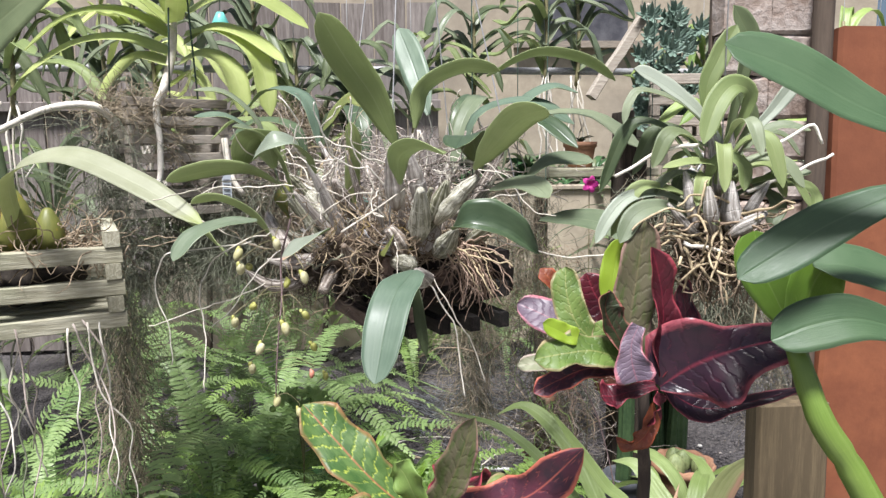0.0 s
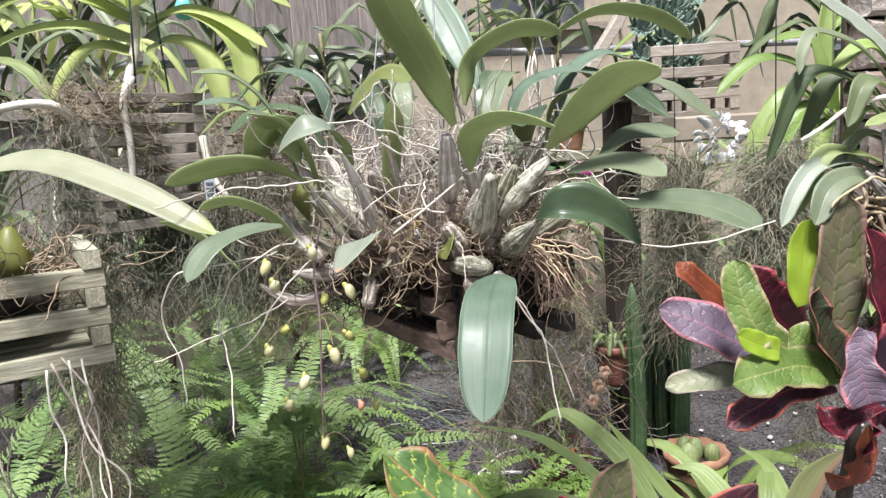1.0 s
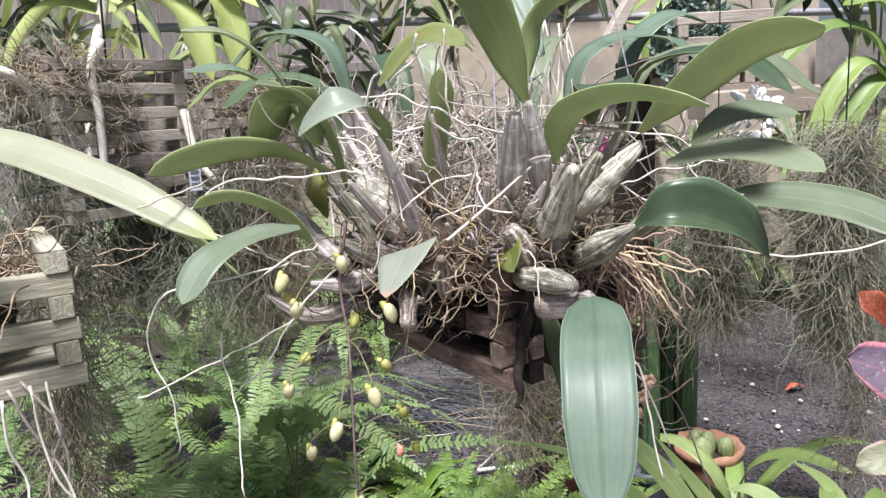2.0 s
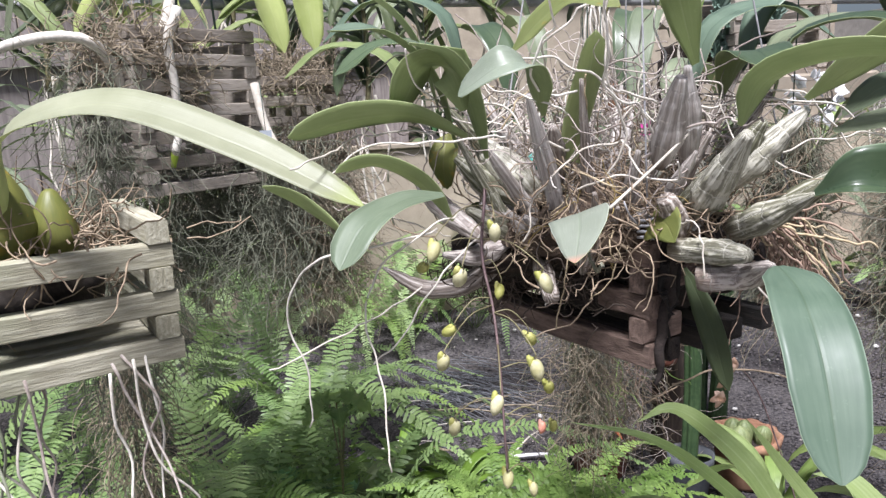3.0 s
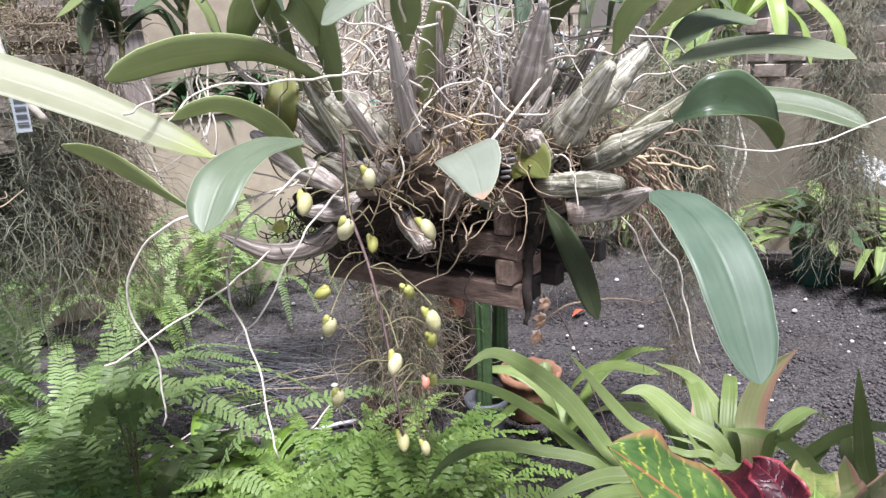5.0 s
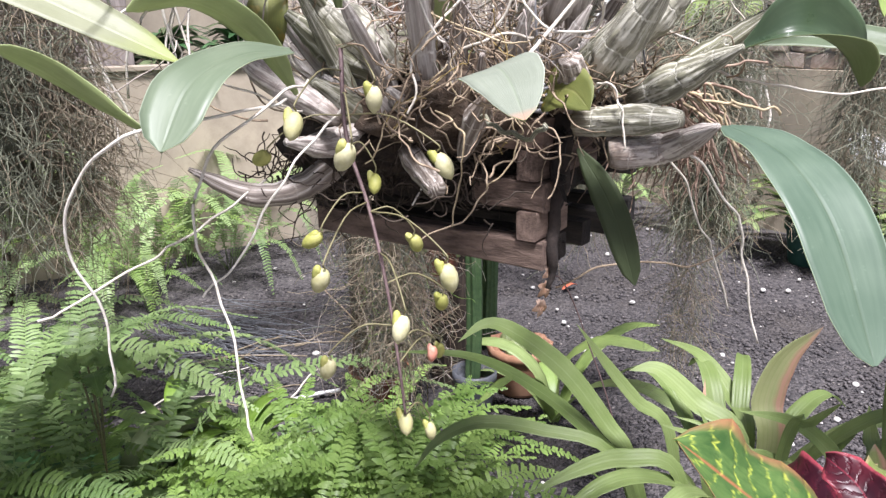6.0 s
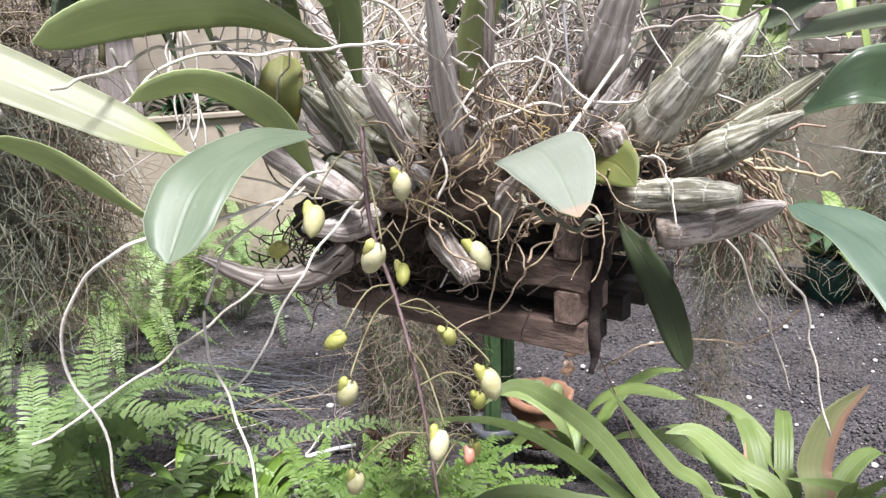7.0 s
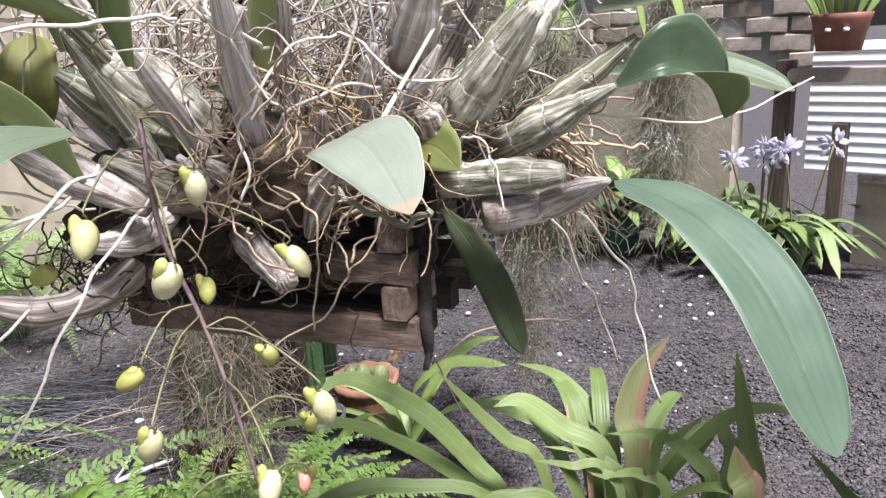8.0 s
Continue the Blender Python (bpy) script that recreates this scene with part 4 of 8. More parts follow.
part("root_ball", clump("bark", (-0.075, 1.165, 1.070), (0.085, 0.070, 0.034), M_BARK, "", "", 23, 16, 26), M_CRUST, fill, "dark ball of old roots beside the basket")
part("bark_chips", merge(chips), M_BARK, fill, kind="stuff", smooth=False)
part("fibres", strands(np.concatenate([tangle_threads((-0.05, 1.11, 1.050), (0.045, 0.045, 0.016), 220, 5, 8, 0.006, (0, 0, -0.1)), tangle_threads((-0.115, 1.165, 1.048), (0.035, 0.030, 0.012), 260, 6, 8, 0.006, (0, 0, -0.15))]), 0.0009), M_ROOTD, fill, kind="stuff")

orchid = thing("orchid_plant", (-0.01, 1.12, 1.10), "large old orchid with grey ribbed pseudobulbs and thick leaves", "orchid")
SPINDLE = ([0, 0.08, 0.3, 0.5, 0.75, 0.92, 1], [0.38, 0.55, 0.95, 1.0, 0.74, 0.42, 0.28])
HORN = ([0, 0.1, 0.35, 0.6, 0.85, 1], [0.7, 0.9, 1.0, 0.85, 0.5, 0.15])
bulb_seed = [0]


def pseudobulb(pts, width, mat=M_BULB, profile=SPINDLE, ribs=8, rib=0.08):
    bulb_seed[0] += 1
    r = random.Random(bulb_seed[0] * 13)
    n, k = 30, 35
    s = np.linspace(0, 1, n)
    shape = np.interp(s, *profile) * (1 + 0.07 * np.sin(6.28 * (s * r.uniform(0.8, 1.6) + r.random())))
    for q in range(1, 4):
        shape = shape * (1 - 0.10 * np.exp(-(((s - (q + r.uniform(-0.2, 0.2)) / 4) / 0.022) ** 2)))
    v, f, u = tube(pts, width * 0.43, sides=k, n=n, profile=(s, shape))
    ring = np.tile(np.arange(k) / k * 6.2832, n)
    along = np.repeat(s, k)
    turn = ring + 0.4 * np.sin(2 * ring + r.random() * 6) + 0.35 * np.sin(4 * along + r.random() * 6)
    w = np.array([noise.noise(Vector(p * 50)) + 0.4 * noise.noise(Vector(p * 120)) for p in v])
    mid = np.repeat(v.reshape(n, k, 3).mean(1), k, 0)
    v = v + (v - mid) * (0.13 * w + rib * r.uniform(0.6, 1.1) * np.cos(ribs * turn))[:, None]
    piece = (v, f, u)
    return part("pseudobulb", piece, mat, orchid)


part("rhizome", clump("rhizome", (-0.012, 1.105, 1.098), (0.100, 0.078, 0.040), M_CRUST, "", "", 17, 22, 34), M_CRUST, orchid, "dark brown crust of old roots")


def root(pts, r=0.0019, mat=M_ROOTW, n=20, sides=6, seed=0):
    return part("root", tube(pts, r * 0.50, r * 0.40, sides=sides, n=n + 14, seed=seed, rough=r * 0.5), mat, orchid)


pseudobulb([(-0.078, 1.104, 1.126), (-0.108, 1.125, 1.160), (-0.140, 1.148, 1.196)], 0.044, M_BULBG)
pseudobulb([(-0.088, 1.118, 1.124), (-0.125, 1.128, 1.146), (-0.162, 1.135, 1.176)], 0.032, M_BULBG)
pseudobulb([(-0.055, 1.118, 1.145), (-0.070, 1.088, 1.175), (-0.084, 1.058, 1.206)], 0.029)
pseudobulb([(-0.120, 1.130, 1.062), (-0.160, 1.138, 1.038), (-0.200, 1.150, 1.036), (-0.240, 1.172, 1.058)], 0.027, profile=HORN)
pseudobulb([(-0.150, 1.075, 1.098), (-0.180, 1.115, 1.125), (-0.198, 1.165, 1.150)], 0.028)
pseudobulb([(-0.070, 1.120, 1.104), (-0.108, 1.118, 1.096), (-0.160, 1.100, 1.126)], 0.034, M_BULBG)
pseudobulb([(-0.090, 1.080, 1.068), (-0.096, 1.050, 1.058), (-0.103, 1.018, 1.049)], 0.023, profile=([0, 0.3, 0.9, 1], [0.8, 1.0, 0.85, 0.7]))
pseudobulb([(-0.070, 1.000, 1.116), (-0.062, 1.030, 1.088), (-0.058, 1.050, 1.062)], 0.024)
pseudobulb([(0.036, 1.008, 1.118), (0.038, 0.972, 1.155), (0.036, 0.930, 1.197)], 0.037, M_BULBG)
pseudobulb([(0.046, 1.020, 1.130), (0.062, 0.990, 1.165), (0.074, 0.962, 1.205)], 0.032, M_BULBG)
pseudobulb([(0.060, 0.985, 1.145), (0.085, 0.972, 1.180), (0.116, 0.962, 1.212)], 0.030, M_BULBG)
pseudobulb([(0.064, 0.988, 1.104), (0.074, 0.945, 1.125), (0.080, 0.902, 1.147)], 0.032, M_BULBG, profile=HORN)
pseudobulb([(0.004, 0.985, 1.093), (0.016, 0.945, 1.097), (0.023, 0.905, 1.101)], 0.026, M_BULBG, profile=([0, 0.2, 0.6, 0.9, 1], [0.9, 1.0, 0.95, 0.75, 0.5]))
pseudobulb([(0.008, 0.955, 1.072), (0.040, 0.928, 1.077), (0.024, 0.876, 1.099)], 0.029, profile=HORN)
pseudobulb([(0.006, 1.020, 1.165), (0.003, 0.995, 1.205), (-0.002, 0.970, 1.245)], 0.034, M_BULBT)
pseudobulb([(0.050, 1.045, 1.150), (0.036, 1.020, 1.205), (0.022, 1.000, 1.255)], 0.026, M_BULBT)
root([(-0.060, 1.035, 1.100), (-0.080, 0.985, 1.098), (-0.104, 0.920, 1.100), (-0.112, 0.892, 1.110)], 0.0035, M_BULBG, seed=40)
pseudobulb([(0.012, 1.000, 1.105), (0.004, 0.990, 1.125), (-0.006, 0.985, 1.140)], 0.030, profile=([0, 0.5, 1], [0.9, 1, 0.6]))
pseudobulb([(-0.100, 1.120, 1.090), (-0.150, 1.100, 1.078), (-0.190, 1.085, 1.085)], 0.024)
pseudobulb([(0.100, 1.010, 1.110), (0.130, 0.965, 1.140), (0.155, 0.925, 1.175)], 0.026, M_BULBG)
rs = random.Random(33)
for k in range(34):
    a = k * 2.399
    d = arr((math.cos(a), math.sin(a) * 0.8, 0))
    b = arr((-0.005, 1.105, 1.085)) + d * rs.uniform(0.02, 0.075)
    L = rs.uniform(0.055, 0.115)
    rise = rs.uniform(0.5, 1.5)
    side = arr((-d[1], d[0], 0)) * rs.uniform(-0.3, 0.3)
    end = b + unit(d + side + arr((0, 0, rise))) * L
    if end[1] < 1.0 and abs(end[0] + 0.06) < 0.05:
        continue
    pseudobulb([b, (b + end) / 2 + d * L * rs.uniform(-0.08, 0.14), end], rs.uniform(0.012, 0.024), rs.choice((M_BULB, M_BULBT, M_BULBG)), profile=rs.choice((SPINDLE, HORN)))
rs = random.Random(21)
tops = []
for k in range(26):
    a = k * 2.399
    r = 0.03 + 0.085 * math.sqrt((k + 0.5) / 26)
    bx, by = 0.005 + r * math.cos(a), 1.155 + r * 0.9 * math.sin(a)
    lean = (0.055 + 0.06 * rs.random())
    L = rs.uniform(0.06, 0.15)
    top = (bx + lean * math.cos(a) * 1.1, by + lean * math.sin(a), 1.115 + L)
    pseudobulb([(bx, by, 1.09), ((bx * 0.6 + top[0] * 0.4), (by * 0.6 + top[1] * 0.4), 1.095 + L * 0.5), top], rs.uniform(0.013, 0.026), rs.choice((M_BULB, M_BULBT, M_BULBT, M_BULBG)))
    tops.append((top, a))


def cat_leaf(pts, width, hint, mats=(M_CAT, M_CATU), label="", **kw):
    return leaf_part(orchid, pts, width, hint, mats, label, **kw)


TOPS, UNDER, GLOSS, AGED = (M_CAT, M_CATU), (M_CATU, M_CATU), (M_CATD, M_CATU), (M_CATY, M_CATY)
cat_leaf([(0.023, 0.869, 1.100), (0.010, 0.832, 1.094), (-0.003, 0.803, 1.084), (-0.015, 0.772, 1.058), (-0.029, 0.736, 0.999)], 0.050, (-0.30, -0.80, 0.5), label="broad blue-green leaf that hangs down", n=52, m=11, cup=0.12, profile=PADDLE)
cat_leaf([(0.076, 0.898, 1.147), (0.094, 0.872, 1.157), (0.140, 0.866, 1.145), (0.181, 0.868, 1.116)], 0.054, (-0.28, -0.64, 0.72), GLOSS, "dark glossy folded leaf", n=24, m=11, cup=0.85, profile=LANCE)
cat_leaf([(-0.160, 1.078, 1.198), (-0.212, 1.084, 1.222), (-0.268, 1.092, 1.222), (-0.331, 1.080, 1.208)], 0.039, (0.25, 0.62, 0.72), UNDER, "long olive leaf seen from below", n=24, cup=0.2, profile=CLUB)
cat_leaf([(-0.196, 1.046, 1.150), (-0.235, 1.031, 1.149), (-0.275, 1.000, 1.135), (-0.300, 0.979, 1.103)], 0.039, (-0.45, -0.6, 0.65), (M_CATM, M_CATU), n=22, cup=0.18, profile=CLUB)
cat_leaf([(-0.180, 1.083, 1.119), (-0.210, 1.069, 1.158), (-0.253, 1.055, 1.181), (-0.292, 1.060, 1.176)], 0.025, (0.2, 0.5, 0.8), UNDER, n=20, cup=0.3)
cat_leaf([(-0.107, 1.023, 1.218), (-0.130, 0.986, 1.257), (-0.159, 0.972, 1.260), (-0.190, 1.000, 1.238)], 0.038, (-0.3, -0.6, 0.75), (M_CATP, M_CATU), "folded leaf with pale glare in its colour", n=24, cup=0.3)
cat_leaf([(-0.165, 1.175, 1.140), (-0.172, 1.150, 1.170), (-0.162, 1.165, 1.200)], 0.034, (-0.6, -0.75, 0.2), AGED, "yellowed leaf stub", n=12)
cat_leaf([(-0.110, 1.165, 1.115), (-0.130, 1.150, 1.122), (-0.150, 1.140, 1.118)], 0.014, (-0.5, -0.6, 0.6), AGED, "yellow dead sheath", n=8)
cat_leaf([(-0.170, 1.060, 1.225), (-0.182, 1.062, 1.264), (-0.205, 1.080, 1.266), (-0.225, 1.100, 1.225)], 0.052, (-0.3, 0.5, 0.7), UNDER, n=16)
cat_leaf([(-0.056, 1.085, 1.170), (-0.054, 1.068, 1.217), (-0.050, 1.045, 1.262), (-0.056, 1.022, 1.290)], 0.026, (-0.3, -0.85, 0.25), (M_CATL, M_CATL), "narrow upright leaf", n=16, profile=STRAP, cup=0.5)
cat_leaf([(0.006, 0.962, 1.255), (-0.024, 0.945, 1.318), (-0.058, 0.915, 1.366), (-0.086, 0.880, 1.412)], 0.046, (-0.15, -0.9, 0.3), (M_CATL, M_CATL), "tall upright olive leaf", n=20, cup=0.15)
cat_leaf([(-0.100, 0.962, 1.137), (-0.110, 0.936, 1.139), (-0.122, 0.908, 1.131), (-0.139, 0.876, 1.116)], 0.050, (-0.40, -0.25, 0.9), (M_HEART, M_CATU), "short pale heart-shaped leaf with a reddish tip", n=18, m=9, profile=KITE, cup=0.06)
cat_leaf([(-0.008, 1.010, 1.114), (-0.008, 0.995, 1.118), (-0.009, 0.976, 1.117), (-0.014, 0.955, 1.106)], 0.044, (-0.8, -0.15, 0.57), (M_CATY, M_CATY), "small round yellow-green leaf", n=12, profile=HEART, cup=0.1)
cat_leaf([(0.028, 1.008, 1.068), (0.032, 0.985, 1.040), (0.035, 0.968, 1.012), (0.042, 0.952, 0.963)], 0.024, (-0.75, -0.65, 0.05), (M_OLIVE, M_OLIVE), "dark narrow leaf below the basket", n=16, cup=0.1)
cat_leaf([(0.008, 0.900, 1.206), (0.006, 0.868, 1.240), (0.026, 0.815, 1.252), (0.050, 0.750, 1.245)], 0.034, (0.1, 0.55, 0.8), UNDER, n=18, cup=0.3)
cat_leaf([(0.112, 0.958, 1.222), (0.134, 0.908, 1.258), (0.154, 0.860, 1.286), (0.174, 0.805, 1.294)], 0.043, (0.3, 0.6, 0.72), UNDER, "long olive leaf pointing up and out", n=20, cup=0.15)
cat_leaf([(0.130, 0.945, 1.194), (0.158, 0.915, 1.203), (0.172, 0.865, 1.203), (0.178, 0.805, 1.192)], 0.032, (-0.35, -0.5, 0.8), (M_GREY, M_CATU), n=18, cup=0.2)
cat_leaf([(0.215, 1.010, 1.146), (0.262, 0.968, 1.150), (0.298, 0.915, 1.142), (0.318, 0.862, 1.122)], 0.044, (-0.3, -0.5, 0.85), (M_GREY, M_CATU), n=18, cup=0.2)
cat_leaf([(-0.101, 1.120, 1.281), (-0.075, 1.100, 1.311), (-0.053, 1.070, 1.325), (-0.029, 1.030, 1.311)], 0.030, (-0.2, -0.75, 0.65), (M_CATO, M_CATO), "ageing yellow-blotched leaf", n=18, cup=0.25)
cat_leaf([(0.036, 1.040, 1.280), (0.050, 1.040, 1.335), (0.105, 1.036, 1.364), (0.160, 1.030, 1.360)], 0.036, (0.0, 0.5, 0.85), UNDER, n=18, cup=0.25)
cat_leaf([(0.144, 1.055, 1.355), (0.215, 1.047, 1.385), (0.281, 1.038, 1.376), (0.330, 1.027, 1.346)], 0.034, (0.0, 0.3, 0.95), UNDER, "long arching olive leaf", n=18, cup=0.25)
cat_leaf([(0.140, 1.125, 1.225), (0.125, 1.075, 1.262), (0.105, 1.020, 1.268), (0.088, 0.970, 1.250)], 0.056, (-0.3, -0.6, 0.75), GLOSS, "dark shiny oval leaf", n=16)
cat_leaf([(-0.262, 1.150, 1.085), (-0.290, 1.180, 1.106), (-0.325, 1.185, 1.135), (-0.360, 1.165, 1.157)], 0.026, (0.2, 0.5, 0.8), UNDER, n=16, cup=0.3)
cat_leaf([(0.190, 1.003, 1.205), (0.226, 0.986, 1.232), (0.280, 0.965, 1.230)], 0.040, (-0.2, -0.4, 0.9), (M_GREY, M_CATU), n=16)
cat_leaf([(0.058, 1.060, 1.300), (0.040, 1.110, 1.375), (0.020, 1.160, 1.440)], 0.044, (-0.3, -0.75, 0.5), TOPS, "upright pale leaf", n=16)
rs = random.Random(5)
for k, (top, a) in enumerate(tops):
    if k % 3 == 2 or math.sin(a) < -0.75:
        continue
    L = rs.uniform(0.11, 0.19)
    out = arr((math.cos(a) * 1.1, math.sin(a), 0))
    t = arr(top)
    bend = rs.uniform(0.2, 0.9)
    pts = [t - arr((0, 0, 0.01)), t + out * L * 0.16 + arr((0, 0, L * 0.42)), t + out * L * 0.45 * (0.7 + bend) + arr((0, 0, L * (0.8 - 0.35 * bend))), t + out * L * 0.75 * (0.7 + bend) + arr((0, 0, L * (1.0 - 0.95 * bend)))]
    cat_leaf(pts, rs.uniform(0.034, 0.05), tuple(-out * 0.6 + arr((0, -0.2, 0.7))), rs.choice((TOPS, (M_GREY, M_CATU), UNDER, GLOSS)), n=14)

# roots of the orchid


root([(-0.205, 1.040, 1.120), (-0.270, 1.000, 1.116), (-0.310, 0.996, 1.110), (-0.333, 1.028, 1.086), (-0.346, 1.048, 1.041), (-0.331, 1.050, 0.993), (-0.334, 1.060, 0.934)], 0.0021, seed=1, n=30)
root([(-0.180, 1.060, 1.130), (-0.228, 1.024, 1.116), (-0.265, 1.028, 1.083), (-0.279, 1.023, 1.042), (-0.268, 1.002, 0.991), (-0.268, 0.978, 0.919)], 0.0021, seed=2, n=30)
root([(-0.185, 1.150, 1.046), (-0.254, 1.124, 1.019), (-0.299, 1.092, 1.010), (-0.367, 1.071, 0.992)], 0.0021, seed=3)
root([(-0.160, 1.050, 1.110), (-0.190, 1.050, 1.084), (-0.220, 1.052, 1.046), (-0.248, 1.051, 1.011), (-0.270, 1.052, 0.992)], 0.0020, seed=4)
root([(0.050, 0.950, 1.080), (0.066, 0.933, 1.052), (0.081, 0.931, 1.020), (0.101, 0.928, 0.990), (0.119, 0.918, 0.934)], 0.0020, seed=5)
root([(0.035, 0.925, 1.085), (0.048, 0.907, 1.066), (0.072, 0.887, 1.030), (0.078, 0.883, 0.995), (0.085, 0.868, 0.932)], 0.0022, seed=6)
root([(0.110, 0.985, 1.125), (0.151, 0.963, 1.122), (0.196, 0.931, 1.109), (0.256, 0.891, 1.107), (0.326, 0.850, 1.132)], 0.0022, seed=7)
root([(-0.140, 1.030, 1.200), (-0.182, 1.030, 1.199), (-0.217, 1.047, 1.199), (-0.267, 1.068, 1.192), (-0.300, 1.060, 1.170)], 0.0022, seed=8)
root([(-0.190, 1.090, 1.205), (-0.258, 1.110, 1.206), (-0.295, 1.071, 1.193), (-0.332, 1.015, 1.184)], 0.0021, seed=9)
root([(-0.267, 1.068, 1.192), (-0.285, 1.060, 1.160), (-0.240, 1.050, 1.130), (-0.190, 1.050, 1.110)], 0.0018, seed=10)
root([(0.034, 1.036, 0.938), (0.081, 1.001, 0.962), (0.126, 0.957, 0.962), (0.152, 0.934, 0.990)], 0.0021, M_ROOTB, seed=11)
root([(0.004, 0.975, 1.118), (0.002, 0.955, 1.124), (0.004, 0.944, 1.110), (0.002, 0.936, 1.078)], 0.0017, seed=12)
root([(-0.095, 1.030, 1.105), (-0.098, 0.992, 1.095), (-0.104, 0.985, 1.070), (-0.112, 0.985, 1.030)], 0.0016, M_ROOTY, seed=13)
root([(-0.025, 1.000, 1.095), (-0.022, 0.978, 1.085), (-0.024, 0.974, 1.060), (-0.032, 0.976, 1.040)], 0.0015, M_ROOTB, seed=14)
root([(-0.060, 1.030, 1.070), (-0.070, 1.000, 1.055), (-0.090, 1.000, 1.030), (-0.120, 1.020, 1.012)], 0.0016, M_ROOTB, seed=15)
root([(-0.045, 1.010, 1.110), (-0.060, 0.985, 1.100), (-0.055, 0.985, 1.075), (-0.075, 0.995, 1.050)], 0.0015, M_ROOTY, seed=16)
rs = np.random.RandomState(27)
for k in range(20):
    hd = unit(arr((0.9, -0.25, -0.35)) + rs.randn(3) * arr((0.2, 0.25, 0.3)))
    pts = [arr((0.085, 0.968, 1.112)) + rs.randn(3) * arr((0.014, 0.012, 0.008))]
    for i in range(5):
        hd = unit(hd + rs.randn(3) * 0.2 + arr((0, 0, -0.16)))
        pts.append(pts[-1] + hd * rs.uniform(0.010, 0.020))
    root(pts, rs.uniform(0.0018, 0.0028), (M_ROOTY, M_ROOTR, M_ROOTR)[k % 3], 16, 6, k + 400)
part("dead_stalk", tube([(-0.071, 0.962, 1.139), (-0.028, 0.977, 1.165), (0.019, 0.991, 1.196)], 0.0015, 0.0012, sides=6, n=8), M_ROOTW, orchid, "straight pale dead flower stalk")
rs = np.random.RandomState(7)
for k in range(64):
    a = rs.rand() * 6.283
    c = arr((-0.045 + 0.055 * math.cos(a), 1.055 + 0.045 * math.sin(a), 1.115 + 0.018 * rs.randn()))
    hd = unit(rs.randn(3) + arr((0, -0.4, 0.1)))
    pts = [c]
    for i in range(6):
        hd = unit(hd + rs.randn(3) * 0.6)
        pts.append(pts[-1] + hd * rs.uniform(0.006, 0.014))
    root(pts, rs.uniform(0.0009, 0.0014), (M_ROOTB, M_ROOTY, M_ROOTO, M_ROOTD, M_ROOTY)[k % 5], 18, 6, k)
for k in range(70):
    c = arr((rs.uniform(-0.16, 0.15), 1.15 + rs.uniform(-0.08, 0.1), rs.uniform(1.13, 1.25)))
    hd = unit(rs.randn(3) + arr((0, -0.2, 0.5)))
    pts = [c]
    for i in range(6):
        hd = unit(hd + rs.randn(3) * 0.4)
        pts.append(pts[-1] + hd * rs.uniform(0.014, 0.03))
    root(pts, rs.uniform(0.0012, 0.0021), (M_ROOTP, M_ROOTW, M_ROOTW, M_ROOTY)[k % 4], 18, 5, k + 50)
for k in range(34):
    e = 1 if k % 3 else -1
    c = arr((rs.uniform(-0.05, 0.10) * e, 1.06 + rs.uniform(-0.07, 0.08), rs.uniform(1.14, 1.24)))
    hd = unit(arr((e * rs.uniform(0.3, 1.2), rs.uniform(-0.7, 0.5), rs.uniform(-0.2, 0.7))))
    pts = [c]
    for i in range(7):
        hd = unit(hd + rs.randn(3) * 0.34)
        pts.append(pts[-1] + hd * rs.uniform(0.016, 0.034))
    root(pts, rs.uniform(0.0017, 0.0026), (M_ROOTW, M_ROOTW, M_ROOTP)[k % 3], 22, 6, k + 300)
part("root_mass", strands(np.concatenate([tangle_threads((-0.045, 1.06, 1.10), (0.045, 0.04, 0.016), 130, 31, 9, 0.008), tangle_threads((0.03, 1.06, 1.12), (0.05, 0.04, 0.02), 200, 36, 9, 0.009), tangle_threads((0.0, 1.15, 1.14), (0.08, 0.05, 0.025), 160, 32, 9, 0.012)]), 0.0011), M_ROOTB, orchid, "tangle of tan roots", kind="stuff")
part("root_mass", strands(tangle_threads((0.0, 1.15, 1.20), (0.09, 0.05, 0.035), 260, 33, 9, 0.013), 0.0009), M_ROOTP, orchid, "tangle of pale dry roots", kind="stuff")
part("root_mass", strands(hanging_threads((0.105, 0.985, 0), (0.035, 0.045), 1.075, 1.125, 70, 34, 9, 0.002, (0.05, 0.10)), 0.0011), M_ROOTR, orchid, "reddish-brown root fringe at the basket's edge", kind="stuff")

# flower spike with closed buds
spike = thing("flower_spike", (-0.150, 1.068, 1.146), "drooping purplish orchid flower spike with pale yellow buds", "flower spike")
STEM = spline([(-0.150, 1.068, 1.150), (-0.163, 1.040, 1.093), (-0.161, 1.015, 1.045), (-0.164, 0.988, 0.995), (-0.167, 0.970, 0.945), (-0.168, 0.962, 0.912)], 40)
stem = part("stem", tube(STEM, 0.0017, 0.0009, sides=6, n=40), M_STEM, spike)


